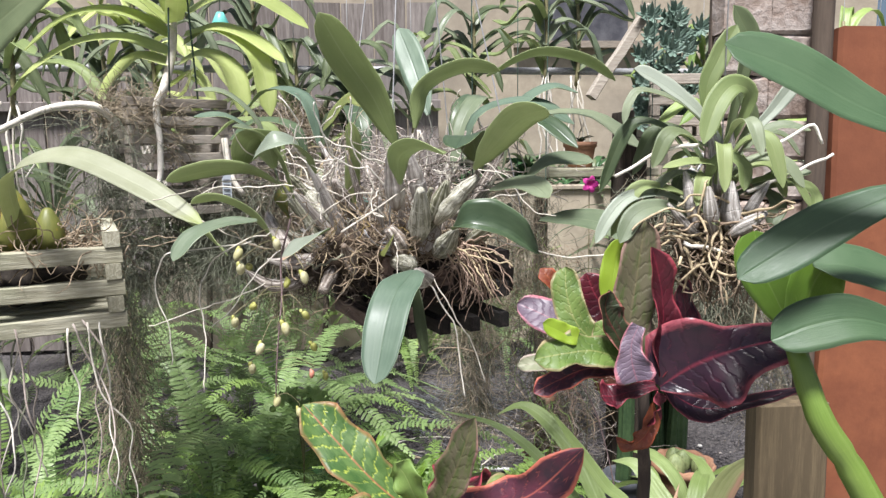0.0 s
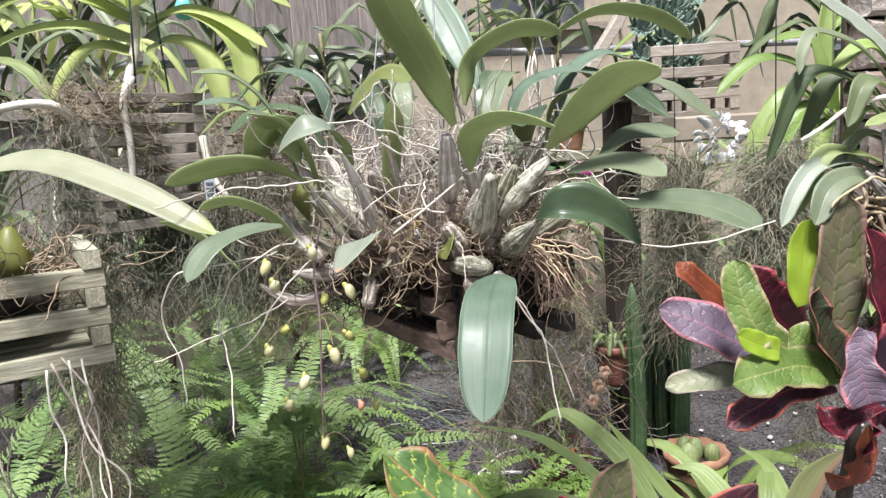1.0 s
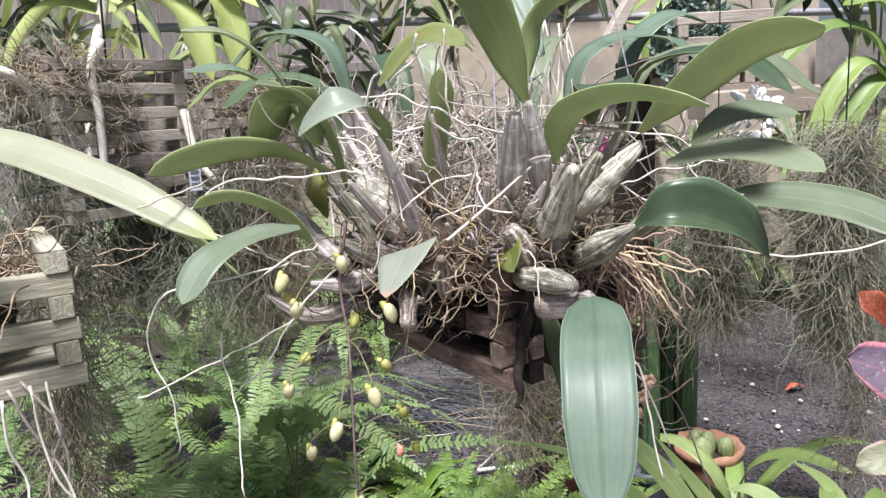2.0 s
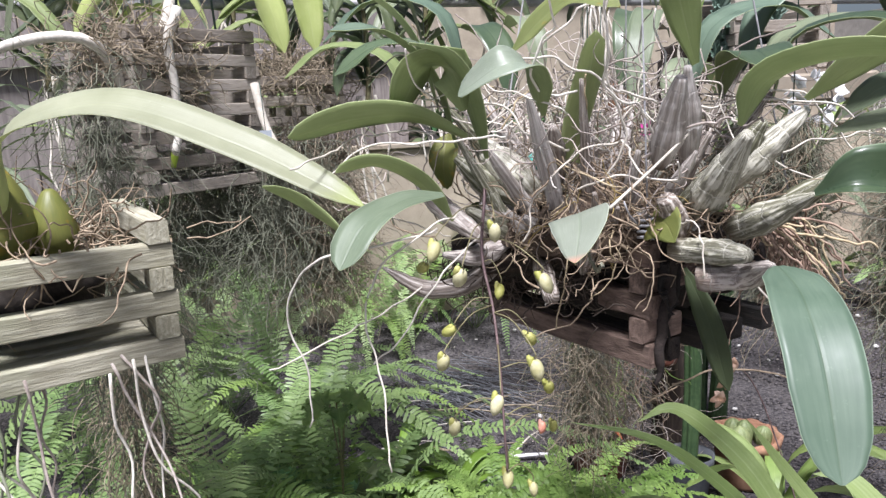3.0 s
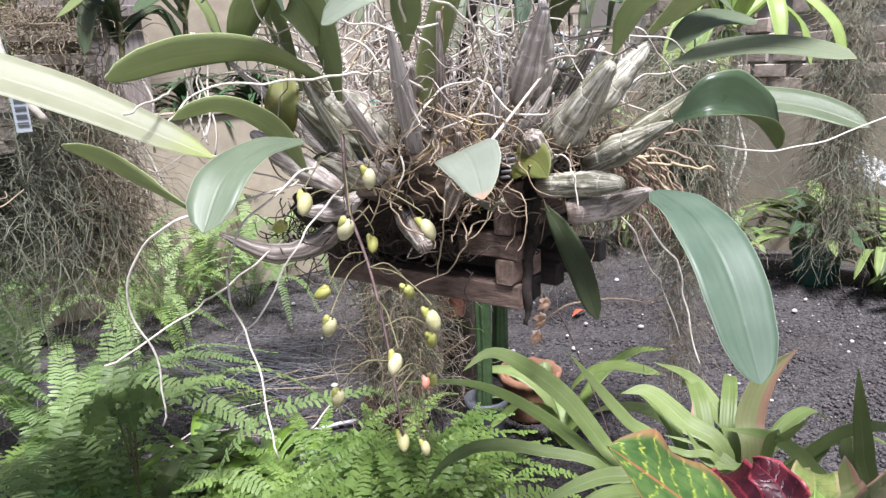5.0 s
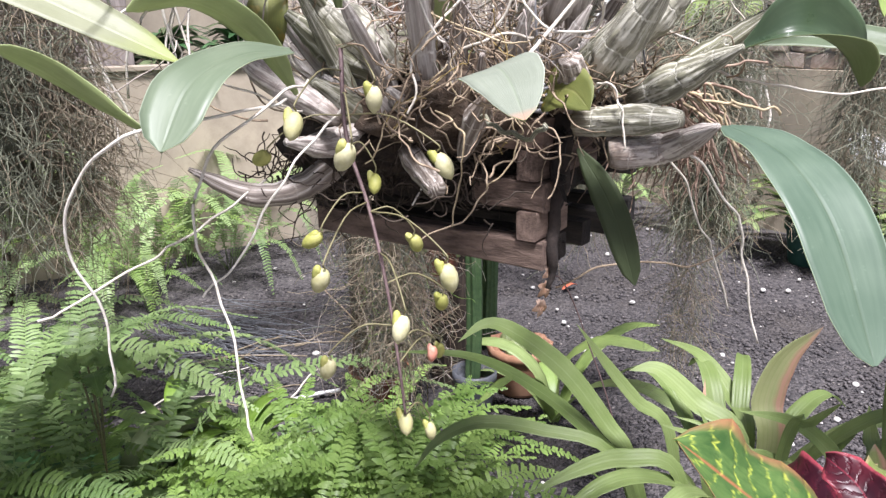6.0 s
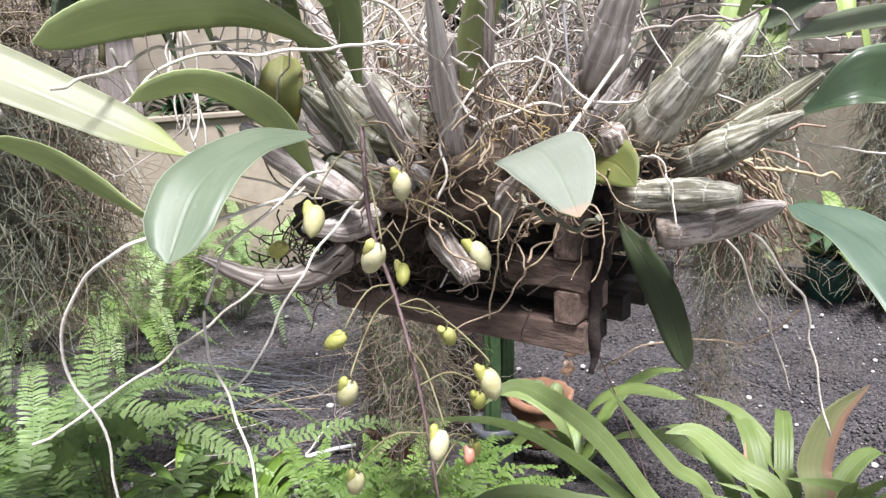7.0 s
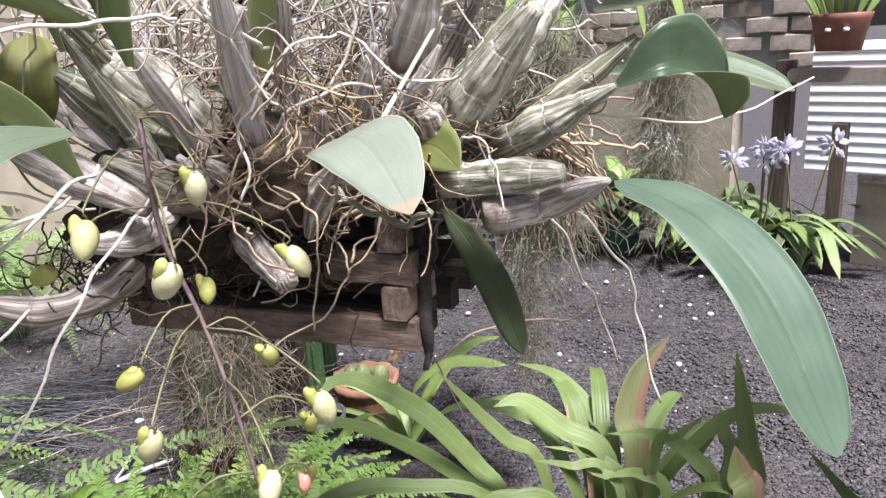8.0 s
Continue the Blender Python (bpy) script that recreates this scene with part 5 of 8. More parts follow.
def bud(a, b, width, mats=(M_BUDC, M_BUDY), lift=0.022):
    """A closed bud: a curved yellow-green neck at a and an egg-shaped cream tip towards b."""
    a, b = arr(a), arr(b)
    width *= 0.88
    d = unit(b - a)
    L = width * 1.55
    egg = tube([a, a + d * L * 0.5, a + d * L], width * 0.5, sides=10, n=9, profile=([0, 0.15, 0.42, 0.7, 0.92, 1], [0.40, 0.80, 1.0, 0.86, 0.42, 0.06]))
    ob = part("bud", egg, mats[0], spike)
    lean = 1 if int(abs(a[0]) * 4000) % 4 else -1
    side = unit(arr((0.75 * lean, -0.45 * lean, 0.25)))
    neck = tube([a + d * L * 0.50 + side * width * 0.18, a + d * L * 0.25 + side * width * 0.30, a - d * width * 0.02 + side * width * 0.36, a - d * width * 0.16 + side * width * 0.28], width * 0.27, sides=9, n=10, profile=([0, 0.35, 0.7, 0.9, 1], [0.8, 1.0, 0.92, 0.6, 0.15]))
    part("neck", neck, mats[1], ob, "yellow-green neck")
    i = int(np.argmin(np.abs(STEM[:, 2] - (a[2] + lift))))
    p = STEM[i]
    q = a - d * width * 0.12
    midp = (p + q) / 2 + arr((0, 0, 0.012))
    part("pedicel", tube([p, midp, q + arr((0, 0, 0.006)), q], 0.0006, 0.0006, sides=5, n=12), M_STALK, ob)


bud((-0.163, 0.996, 1.128), (-0.162, 0.999, 1.112), 0.013)
bud((-0.213, 1.005, 1.114), (-0.222, 0.996, 1.098), 0.014)
bud((-0.204, 0.950, 1.100), (-0.208, 0.962, 1.083), 0.014)
bud((-0.212, 1.062, 1.081), (-0.219, 1.080, 1.073), 0.013, (M_BUDY, M_BUDY))
bud((-0.151, 1.022, 1.066), (-0.157, 1.014, 1.052), 0.011, (M_BUDY, M_BUDY))
bud((-0.126, 0.980, 1.083), (-0.122, 0.972, 1.069), 0.014)
bud((-0.198, 1.014, 1.032), (-0.209, 1.024, 1.023), 0.012, (M_BUDY, M_BUDY))
bud((-0.218, 0.966, 1.024), (-0.222, 0.975, 1.006), 0.013)
bud((-0.131, 1.006, 1.021), (-0.123, 1.012, 1.007), 0.012, (M_BUDY, M_BUDY))
bud((-0.149, 0.938, 1.022), (-0.146, 0.935, 1.004), 0.014)
bud((-0.118, 0.990, 0.978), (-0.114, 0.998, 0.964), 0.012, (M_BUDY, M_BUDY))
bud((-0.179, 0.940, 0.994), (-0.187, 0.936, 0.978), 0.013)
bud((-0.204, 0.998, 0.948), (-0.207, 1.006, 0.930), 0.013)
bud((-0.165, 0.968, 0.910), (-0.170, 0.957, 0.895), 0.012)
bud((-0.139, 0.978, 0.888), (-0.139, 0.975, 0.875), 0.010)
bud((-0.103, 1.017, 0.926), (-0.103, 1.020, 0.914), 0.010, (M_BUDY, M_BUDY))
bud((-0.120, 1.000, 0.935), (-0.122, 1.000, 0.926), 0.009, (M_BUDP, M_BUDP))


# ---------- neighbouring hanging baskets ----------
left_basket = basket("basket", (-0.478, 1.300), 111.7, 0.25, 0.30, 0.938, 6, 0.0295, M_WOODL, "hanging basket of pale weathered wooden slats with dry bark", depth=0.026, first=1)
for y0, y1, layer in ((0.085, 0.118, 1), (0.150, 0.186, 1), (0.215, 0.250, 1)):
    part("block", box_piece(0.002, 0.034, y0, y1, layer * 0.0295 - 0.001, layer * 0.0295 + 0.029, 0.001, 8, 2, 0.003), M_WOODG, left_basket, "grey wooden spacer between the slats", smooth=False)
left_fill = thing("bark_filling", (-0.66, 1.36, 0.98), "brown bark chips and dead leaves in the pale basket", "bark", "", "stuff")
part("bark", clump("bark", (-0.665, 1.375, 1.03), (0.095, 0.095, 0.055), M_BARK, "", "", 9, 16, 24), M_SOIL, left_fill)
part("fibres", strands(tangle_threads((-0.64, 1.36, 1.085), (0.07, 0.06, 0.014), 260, 41, 8, 0.014), 0.0016), M_ROOTB, left_fill, kind="stuff")
left_orchid = thing("orchid_plant", (-0.66, 1.32, 1.08), "strap-leaved orchid with round green bulbs in a pale basket", "orchid")
for bx, by, s in ((-0.66, 1.31, 1.0), (-0.61, 1.33, 0.7), (-0.72, 1.36, 0.9)):
    part("pseudobulb", lathe((bx, by, 1.07), [(0.012 * s, 0), (0.034 * s, 0.015 * s), (0.040 * s, 0.045 * s), (0.028 * s, 0.085 * s), (0.012 * s, 0.115 * s), (0.004, 0.12 * s)], 18, 0, 0), M_CATY, left_orchid)
leaf_part(left_orchid, [(-0.645, 1.290, 1.130), (-0.615, 1.220, 1.215), (-0.500, 1.150, 1.245), (-0.380, 1.092, 1.205), (-0.271, 1.038, 1.146)], 0.046, (-0.1, -0.55, 0.85), (M_PALE, M_VAN), "long pale arching strap leaf", n=30, m=7, profile=STRAP, cup=0.22)
leaf_part(left_orchid, [(-0.73, 1.30, 1.16), (-0.75, 1.285, 1.33), (-0.66, 1.285, 1.45), (-0.53, 1.29, 1.56)], 0.080, (0.3, -0.8, 0.4), (M_VAND, M_VAND), "large upright green leaf", n=20, cup=0.15)
leaf_part(left_orchid, [(-0.67, 1.31, 1.15), (-0.70, 1.29, 1.30), (-0.76, 1.26, 1.42)], 0.06, (0.3, -0.8, 0.3), (M_VAND, M_VAND), n=16)
leaf_part(left_orchid, [(-0.68, 1.32, 1.12), (-0.78, 1.30, 1.24), (-0.90, 1.28, 1.20)], 0.045, (0, -0.5, 0.85), (M_VAN, M_VAN), n=16, profile=STRAP)
rs = np.random.RandomState(3)
for k in range(30):
    x0, y0 = -0.52 - 0.30 * rs.rand(), 1.29 - 0.10 * rs.rand()
    L = rs.uniform(0.22, 0.42)
    pts = [(x0, y0, 0.96)]
    for i in range(6):
        pts.append((pts[-1][0] + rs.randn() * 0.014, pts[-1][1] + rs.randn() * 0.014, 0.95 - L * (i + 1) / 6))
    part("root", tube(pts, 0.0019, 0.0012, sides=6, n=24, seed=k, rough=0.001), (M_ROOTW, M_MOSS, M_ROOTW, M_ROOTP)[k % 4], left_orchid)

basket("basket", (-0.372, 1.765), 130.9, 0.20, 0.235, 1.105, 13, 0.0205, M_WOODG, "tall hanging basket of grey wooden slats overgrown with roots", depth=0.022, first=1)
vanda = thing("vanda_plant", (-0.50, 1.74, 1.34), "yellow-green strap-leaved orchid rooted on a slatted basket", "orchid")
part("stem", tube([(-0.525, 1.72, 1.33), (-0.500, 1.745, 1.42), (-0.485, 1.76, 1.50), (-0.48, 1.765, 1.62)], 0.011, 0.009, sides=10, n=12), M_ROOTW, vanda, "pale woody stem")
aerial = part("root", tube([(-0.478, 1.640, 1.398), (-0.495, 1.640, 1.353), (-0.496, 1.640, 1.320), (-0.495, 1.640, 1.285), (-0.494, 1.640, 1.240), (-0.500, 1.640, 1.196), (-0.506, 1.640, 1.170)], 0.0078, 0.0062, sides=10, n=24, seed=2, rough=0.0014), M_ROOTW, vanda, "thick pale aerial root with a green tip")
part("root_tip", tube([(-0.506, 1.640, 1.172), (-0.509, 1.640, 1.160), (-0.511, 1.640, 1.149)], 0.0064, 0.0036, sides=10, n=6), M_LIMEY, aerial, "bright green growing tip")
part("root", tube([(-0.56, 1.66, 1.24), (-0.60, 1.60, 1.345), (-0.70, 1.56, 1.34), (-0.80, 1.55, 1.29)], 0.009, 0.007, sides=8, n=14, seed=3, rough=0.001), M_ROOTW, vanda)
part("root", tube([(-0.375, 1.74, 1.28), (-0.365, 1.72, 1.22), (-0.35, 1.70, 1.18), (-0.33, 1.70, 1.15)], 0.008, 0.006, sides=8, n=10), M_ROOTW, vanda)


def van(pts, w=0.058, mats=(M_VAN, M_VAN), hint=(0, -0.45, 0.9), owner=vanda):
    leaf_part(owner, pts, w, hint, mats, n=16, profile=STRAP, cup=0.18)


van([(-0.490, 1.765, 1.520), (-0.600, 1.77, 1.575), (-0.720, 1.78, 1.565), (-0.830, 1.79, 1.490)])
van([(-0.495, 1.760, 1.480), (-0.600, 1.77, 1.515), (-0.720, 1.78, 1.500), (-0.840, 1.78, 1.425)])
van([(-0.495, 1.755, 1.455), (-0.560, 1.75, 1.470), (-0.610, 1.74, 1.430), (-0.655, 1.74, 1.370)])
van([(-0.470, 1.755, 1.455), (-0.410, 1.74, 1.475), (-0.350, 1.735, 1.440), (-0.318, 1.725, 1.330)])
van([(-0.460, 1.760, 1.500), (-0.390, 1.75, 1.535), (-0.310, 1.75, 1.515), (-0.226, 1.742, 1.455)])
van([(-0.450, 1.770, 1.570), (-0.370, 1.76, 1.605), (-0.280, 1.76, 1.600), (-0.170, 1.748, 1.535)], 0.070)
van([(-0.460, 1.765, 1.520), (-0.370, 1.75, 1.530), (-0.285, 1.74, 1.460), (-0.264, 1.728, 1.330)])
van([(-0.490, 1.770, 1.550), (-0.580, 1.78, 1.605), (-0.700, 1.79, 1.635), (-0.820, 1.80, 1.610)])
van([(-0.480, 1.770, 1.580), (-0.500, 1.74, 1.680), (-0.560, 1.70, 1.760)], 0.06, hint=(0, -0.9, 0.3))
van([(-0.475, 1.760, 1.53), (-0.560, 1.70, 1.60), (-0.650, 1.64, 1.59), (-0.74, 1.60, 1.53)])
van([(-0.475, 1.760, 1.55), (-0.440, 1.68, 1.62), (-0.40, 1.61, 1.62)])
van([(-0.470, 1.770, 1.580), (-0.440, 1.75, 1.690), (-0.380, 1.72, 1.760)], 0.06, hint=(0, -0.9, 0.3))
back_moss = thing("moss", (-0.49, 1.66, 1.34), "brown tangle of dry roots and moss over the slatted basket", "moss", "", "stuff")
part("threads", strands(np.concatenate([tangle_threads((-0.565, 1.66, 1.340), (0.045, 0.035, 0.014), 280, 51, 9, 0.014, (0, 0, -0.05)), tangle_threads((-0.485, 1.670, 1.28), (0.012, 0.016, 0.035), 70, 52, 9, 0.012, (0, 0, -0.3))]), 0.0012), M_MOSSB, back_moss, kind="stuff")
part("threads", strands(np.concatenate([hanging_threads((-0.60, 1.62, 0), (0.07, 0.06), 0.85, 1.34, 500, 53, 9, 0.010, (0.1, 0.3))]), 0.0008, False), M_MOSS, back_moss, kind="stuff")

column = thing("moss", (-0.66, 1.80, 0.1), "long grey-brown column of hanging moss below the baskets", "moss", "moss columns", "stuff")
part("threads", strands(hanging_threads((-0.66, 1.80, 0), (0.036, 0.034), 0.10, 1.12, 950, 61, 9, 0.006, (0.08, 0.22)), 0.0012, False), M_MOSSB, column, kind="stuff")
part("threads", strands(hanging_threads((-0.66, 1.80, 0), (0.050, 0.045), 0.10, 1.12, 330, 62, 9, 0.009, (0.08, 0.22)), 0.0010, False), M_MOSS, column, kind="stuff")
curtain = thing("moss", (-0.33, 1.82, 0.7), "wide curtain of grey hanging moss under the slatted basket", "moss", "moss columns", "stuff")
part("threads", strands(hanging_threads((-0.42, 1.80, 0), (0.16, 0.085), 0.95, 1.18, 1700, 63, 9, 0.013, (0.08, 0.24)), 0.0008, False), M_MOSS, curtain, kind="stuff")
part("threads", strands(hanging_threads((-0.27, 1.84, 0), (0.075, 0.06), 0.90, 1.22, 1100, 64, 9, 0.011, (0.08, 0.24)), 0.0008, False), M_MOSSB, curtain, kind="stuff")

# ---------- ferns and low plants ----------
for k, (x, y, s, c) in enumerate(((-0.30, 2.15, 0.95, 12), (-0.62, 2.25, 1.0, 11), (-0.92, 2.0, 1.0, 11), (-0.45, 2.78, 1.1, 12), (-0.98, 2.6, 1.1, 11), (-0.10, 2.05, 0.66, 11), (-0.75, 2.9, 1.05, 11), (-0.26, 2.45, 0.85, 11), (-0.98, 1.78, 0.8, 10), (-0.52, 1.88, 0.70, 9), (-0.02, 1.78, 0.58, 10), (-0.42, 2.40, 0.95, 10), (-0.48, 2.10, 1.2, 9), (-0.28, 1.96, 1.0, 8))):
    fern((x, y, 0), s, c, k)
for k, (x, y, s, c) in enumerate(((-1.3, 2.3, 1.1, 12), (-0.65, 3.3, 1.0, 13), (0.0, 4.05, 1.0, 13), (0.28, 4.12, 0.95, 13), (0.62, 4.1, 0.9, 12), (0.15, 3.75, 0.75, 11), (0.45, 4.25, 1.0, 13), (-0.5, 4.1, 1.1, 12), (0.95, 4.45, 0.95, 12), (-1.2, 3.6, 1.1, 12))):
    fern((x, y, 0), s, c, 20 + k)


def bush_leaves(owner, base, count, length, width, seed, mats, tilt=(25, 75), profile=LANCE, droop=0.35, name="leaf", **kw):
    """Leaves that spring from one point and arch outwards."""
    rs = random.Random(seed)
    b = arr(base)
    for k in range(count):
        a = k * 2.399 + rs.uniform(-0.4, 0.4)
        e = radians(rs.uniform(*tilt))
        L = length * rs.uniform(0.65, 1.1)
        out = arr((math.cos(a), math.sin(a), 0))
        p1 = b + out * L * 0.35 * math.cos(e) + arr((0, 0, L * 0.45 * math.sin(e)))
        p2 = b + out * L * 0.72 * math.cos(e * 0.8) + arr((0, 0, L * 0.72 * math.sin(e) - L * droop * 0.15))
        p3 = b + out * L * 1.02 * math.cos(e * 0.6) + arr((0, 0, L * 0.86 * math.sin(e) - L * droop * 0.6))
        leaf_part(owner, [b + out * 0.006, p1, p2, p3], width * rs.uniform(0.75, 1.1), tuple(-out * 0.5 * math.sin(e) + arr((0, 0, 0.9))), rs.choice(mats), name=name, profile=profile, n=12, m=5, twist=rs.uniform(-0.4, 0.4), **kw)


# ---------- palm-grass clump ----------
grass = thing("strap_leaf_plant", (0.50, 1.13, 0.0), "clump of broad pleated strap leaves growing from the gravel", "plant")
GB = (0.50, 1.13, 0.02)


def strap(pts, w=0.045, mats=(M_GRASS, M_GRASS), hint=(-0.3, -0.4, 0.85), label=""):
    q = arr(pts[0])
    low = arr(GB) + (q - arr(GB)) * arr((0.22, 0.22, 0.0))
    leaf_part(grass, [tuple(low), tuple((low + q) / 2)] + list(pts), w, hint, mats, label, n=30, m=9, profile=SWORD, cup=0.24, thick=0.0008)


strap([(0.405, 1.265, 0.468), (0.378, 1.292, 0.522), (0.317, 1.364, 0.598), (0.229, 1.431, 0.660), (0.106, 1.483, 0.685)], 0.026)
strap([(0.432, 1.271, 0.470), (0.415, 1.316, 0.529), (0.384, 1.382, 0.607), (0.332, 1.441, 0.666), (0.284, 1.470, 0.691), (0.229, 1.477, 0.670)], 0.040)
strap([(0.448, 1.214, 0.546), (0.396, 1.242, 0.614), (0.344, 1.267, 0.689), (0.296, 1.274, 0.756)], 0.026)
strap([(0.522, 1.142, 0.540), (0.496, 1.207, 0.594), (0.466, 1.259, 0.639), (0.426, 1.285, 0.640)], 0.039)
strap([(0.561, 1.156, 0.529), (0.602, 1.211, 0.563), (0.622, 1.297, 0.606), (0.616, 1.381, 0.611)], 0.032)
strap([(0.547, 1.110, 0.547), (0.564, 1.133, 0.609), (0.594, 1.128, 0.675), (0.628, 1.097, 0.729)], 0.048, (M_GRASSB, M_GRASSB), hint=(-0.65, -0.7, 0.2), label="strap leaf browned and pinkish at its tip")
strap([(0.504, 1.062, 0.601), (0.483, 1.021, 0.657), (0.462, 0.975, 0.712)], 0.021, hint=(-0.5, -0.7, 0.4))
strap([(0.558, 1.001, 0.524), (0.549, 1.021, 0.582), (0.516, 1.062, 0.623), (0.459, 1.111, 0.638)], 0.031)
strap([(0.381, 1.257, 0.507), (0.292, 1.348, 0.549), (0.212, 1.395, 0.565), (0.142, 1.406, 0.554), (0.089, 1.393, 0.530)], 0.026)
strap([(0.395, 1.153, 0.531), (0.330, 1.200, 0.560), (0.256, 1.219, 0.559), (0.174, 1.229, 0.547)], 0.030)
strap([(0.469, 1.116, 0.558), (0.432, 1.156, 0.583), (0.390, 1.191, 0.602)], 0.015)
strap([(0.468, 1.094, 0.537), (0.455, 1.135, 0.575), (0.447, 1.168, 0.618)], 0.017)
strap([(0.577, 0.948, 0.526), (0.600, 0.967, 0.607), (0.608, 0.982, 0.671), (0.614, 0.994, 0.735)], 0.030, hint=(-0.7, -0.7, 0.15))
strap([(0.521, 0.942, 0.552), (0.534, 0.954, 0.593), (0.542, 0.965, 0.630)], 0.045, (M_GRASSB, M_GRASSB), hint=(-0.7, -0.7, 0.2), label="strap leaf browned and pinkish at its tip")
strap([(0.554, 0.786, 0.552), (0.564, 0.830, 0.593), (0.570, 0.883, 0.640)], 0.024)
strap([(0.620, 0.997, 0.538), (0.641, 1.013, 0.580), (0.659, 1.030, 0.619)], 0.029, hint=(-0.6, -0.7, 0.4))
strap([(0.513, 1.045, 0.522), (0.492, 1.079, 0.567), (0.444, 1.108, 0.577)], 0.022)
strap([(0.519, 1.100, 0.494), (0.512, 1.154, 0.556), (0.460, 1.220, 0.578)], 0.019)
strap([(0.518, 1.176, 0.544), (0.520, 1.207, 0.572), (0.538, 1.225, 0.616)], 0.012, (M_DRYP, M_DRYP), hint=(-0.6, -0.75, 0.2), label="dry pinkish-grey leaf sheath")
strap([(0.556, 1.005, 0.523), (0.565, 1.027, 0.566), (0.587, 1.008, 0.608)], 0.019)
rs = random.Random(64)
for k in range(11):
    a = k * 2.399 + 0.6
    out = arr((math.cos(a), math.sin(a), 0))
    b = arr((0.50, 1.13, 0.46)) + out * 0.05
    L = rs.uniform(0.16, 0.26)
    rise = rs.uniform(0.35, 0.75)
    strap([tuple(b), tuple(b + out * L * 0.45 + arr((0, 0, L * rise))), tuple(b + out * L * 0.85 + arr((0, 0, L * rise * 1.15))), tuple(b + out * L * 1.2 + arr((0, 0, L * (rise * 1.1 - 0.2))))], rs.uniform(0.024, 0.036), hint=tuple(-out * 0.35 + arr((0, -0.1, 0.9))))
dry = thing("dry_flower_stem", (0.44, 1.20, 0.02), "thin brown flower stem with faded pinkish-white blossoms", "flower stem")
part("stem", tube([(0.44, 1.20, 0.02), (0.46, 1.32, 0.45), (0.44, 1.40, 0.66), (0.39, 1.41, 0.765), (0.335, 1.39, 0.775)], 0.0018, 0.001, sides=5, n=24), M_STEM, dry)
for k, c in enumerate(((0.335, 1.39, 0.768), (0.350, 1.395, 0.792), (0.322, 1.385, 0.742))):
    for j in range(5):
        a = j * 1.257 + k
        c0 = arr(c)
        leaf_part(dry, [c0, c0 + arr((0.008 * math.cos(a), -0.005, 0.008 * math.sin(a))), c0 + arr((0.015 * math.cos(a), 0.0, 0.016 * math.sin(a) - 0.004))], 0.013, (0, -1, 0.2), (M_DRYP, M_DRYP), name="petal", profile=HEART, n=6, m=5, thick=0.0006)

# ---------- crotons beside the path ----------
croton = thing("croton_plant", (0.20, 0.66, 0.0), "croton shrub with glossy dark red and green lobed leaves", "croton")
part("stem", tube([(0.20, 0.70, 0.0), (0.21, 0.68, 0.5), (0.235, 0.64, 0.88), (0.225, 0.615, 0.98), (0.222, 0.605, 1.03), (0.215, 0.61, 1.06)], 0.008, 0.004, sides=8, n=30, rough=0.001), M_POSTW, croton, "grey-brown woody stem")


def cro(pts, w, mats, hint=(-0.1, -0.9, 0.35), owner=croton, profile=WAVY, wave=0.11, cup=0.22, **kw):
    leaf_part(owner, pts, w, hint, (mats, mats), n=26, m=11, profile=profile, cup=cup, wave=wave * 1.4, waves=2.4, seed=int(abs(pts[-1][0]) * 9999) % 97, **kw)


cro([(0.209, 0.680, 1.045), (0.181, 0.690, 1.057), (0.152, 0.700, 1.075), (0.123, 0.715, 1.087)], 0.040, M_CROV, (-0.2, -0.75, 0.65), profile=OBLONG, wave=0.05)
cro([(0.182, 0.630, 1.063), (0.165, 0.640, 1.083), (0.158, 0.650, 1.110), (0.159, 0.660, 1.134)], 0.031, M_CROG, (-0.3, -0.9, 0.25), profile=STRAP, wave=0.05)
cro([(0.249, 0.690, 1.043), (0.220, 0.693, 1.073), (0.202, 0.697, 1.096), (0.192, 0.700, 1.120)], 0.049, M_CROR, (-0.2, -0.95, 0.1), wave=0.04)
cro([(0.201, 0.630, 1.102), (0.198, 0.633, 1.119), (0.201, 0.637, 1.139), (0.208, 0.640, 1.163)], 0.027, M_LIMEY, (-0.2, -0.95, 0.1), profile=STRAP, other=HOOKED, wave=0.03)
cro([(0.216, 0.615, 1.044), (0.210, 0.618, 1.085), (0.217, 0.622, 1.131), (0.225, 0.625, 1.181)], 0.041, M_CROB, (0.1, -0.95, 0.15), profile=STRAP, wave=0.05, twist=0.3)
cro([(0.209, 0.600, 1.052), (0.191, 0.600, 1.081), (0.180, 0.600, 1.104), (0.184, 0.600, 1.122)], 0.034, M_CROK, (0.45, -0.85, 0.1), wave=0.06, cup=0.5)
cro([(0.232, 0.600, 1.040), (0.235, 0.600, 1.078), (0.232, 0.600, 1.119), (0.222, 0.600, 1.160)], 0.033, M_CROR, (0.3, -0.95, 0.1), profile=LOBED, wave=0.08, cup=0.45)
cro([(0.261, 0.650, 1.031), (0.278, 0.650, 1.074), (0.272, 0.650, 1.123)], 0.029, M_CROD, (0.3, -0.95, 0.1))
cro([(0.202, 0.575, 1.095), (0.195, 0.572, 1.081), (0.194, 0.568, 1.065), (0.198, 0.565, 1.048)], 0.035, M_CROV, (-0.35, -0.75, 0.5), profile=FLARE, wave=0.05)
cro([(0.206, 0.600, 1.052), (0.171, 0.597, 1.067), (0.142, 0.593, 1.067), (0.113, 0.590, 1.064)], 0.039, M_CROG, (0.0, -0.75, 0.65), profile=LOBED, other=WAVY, wave=0.06)
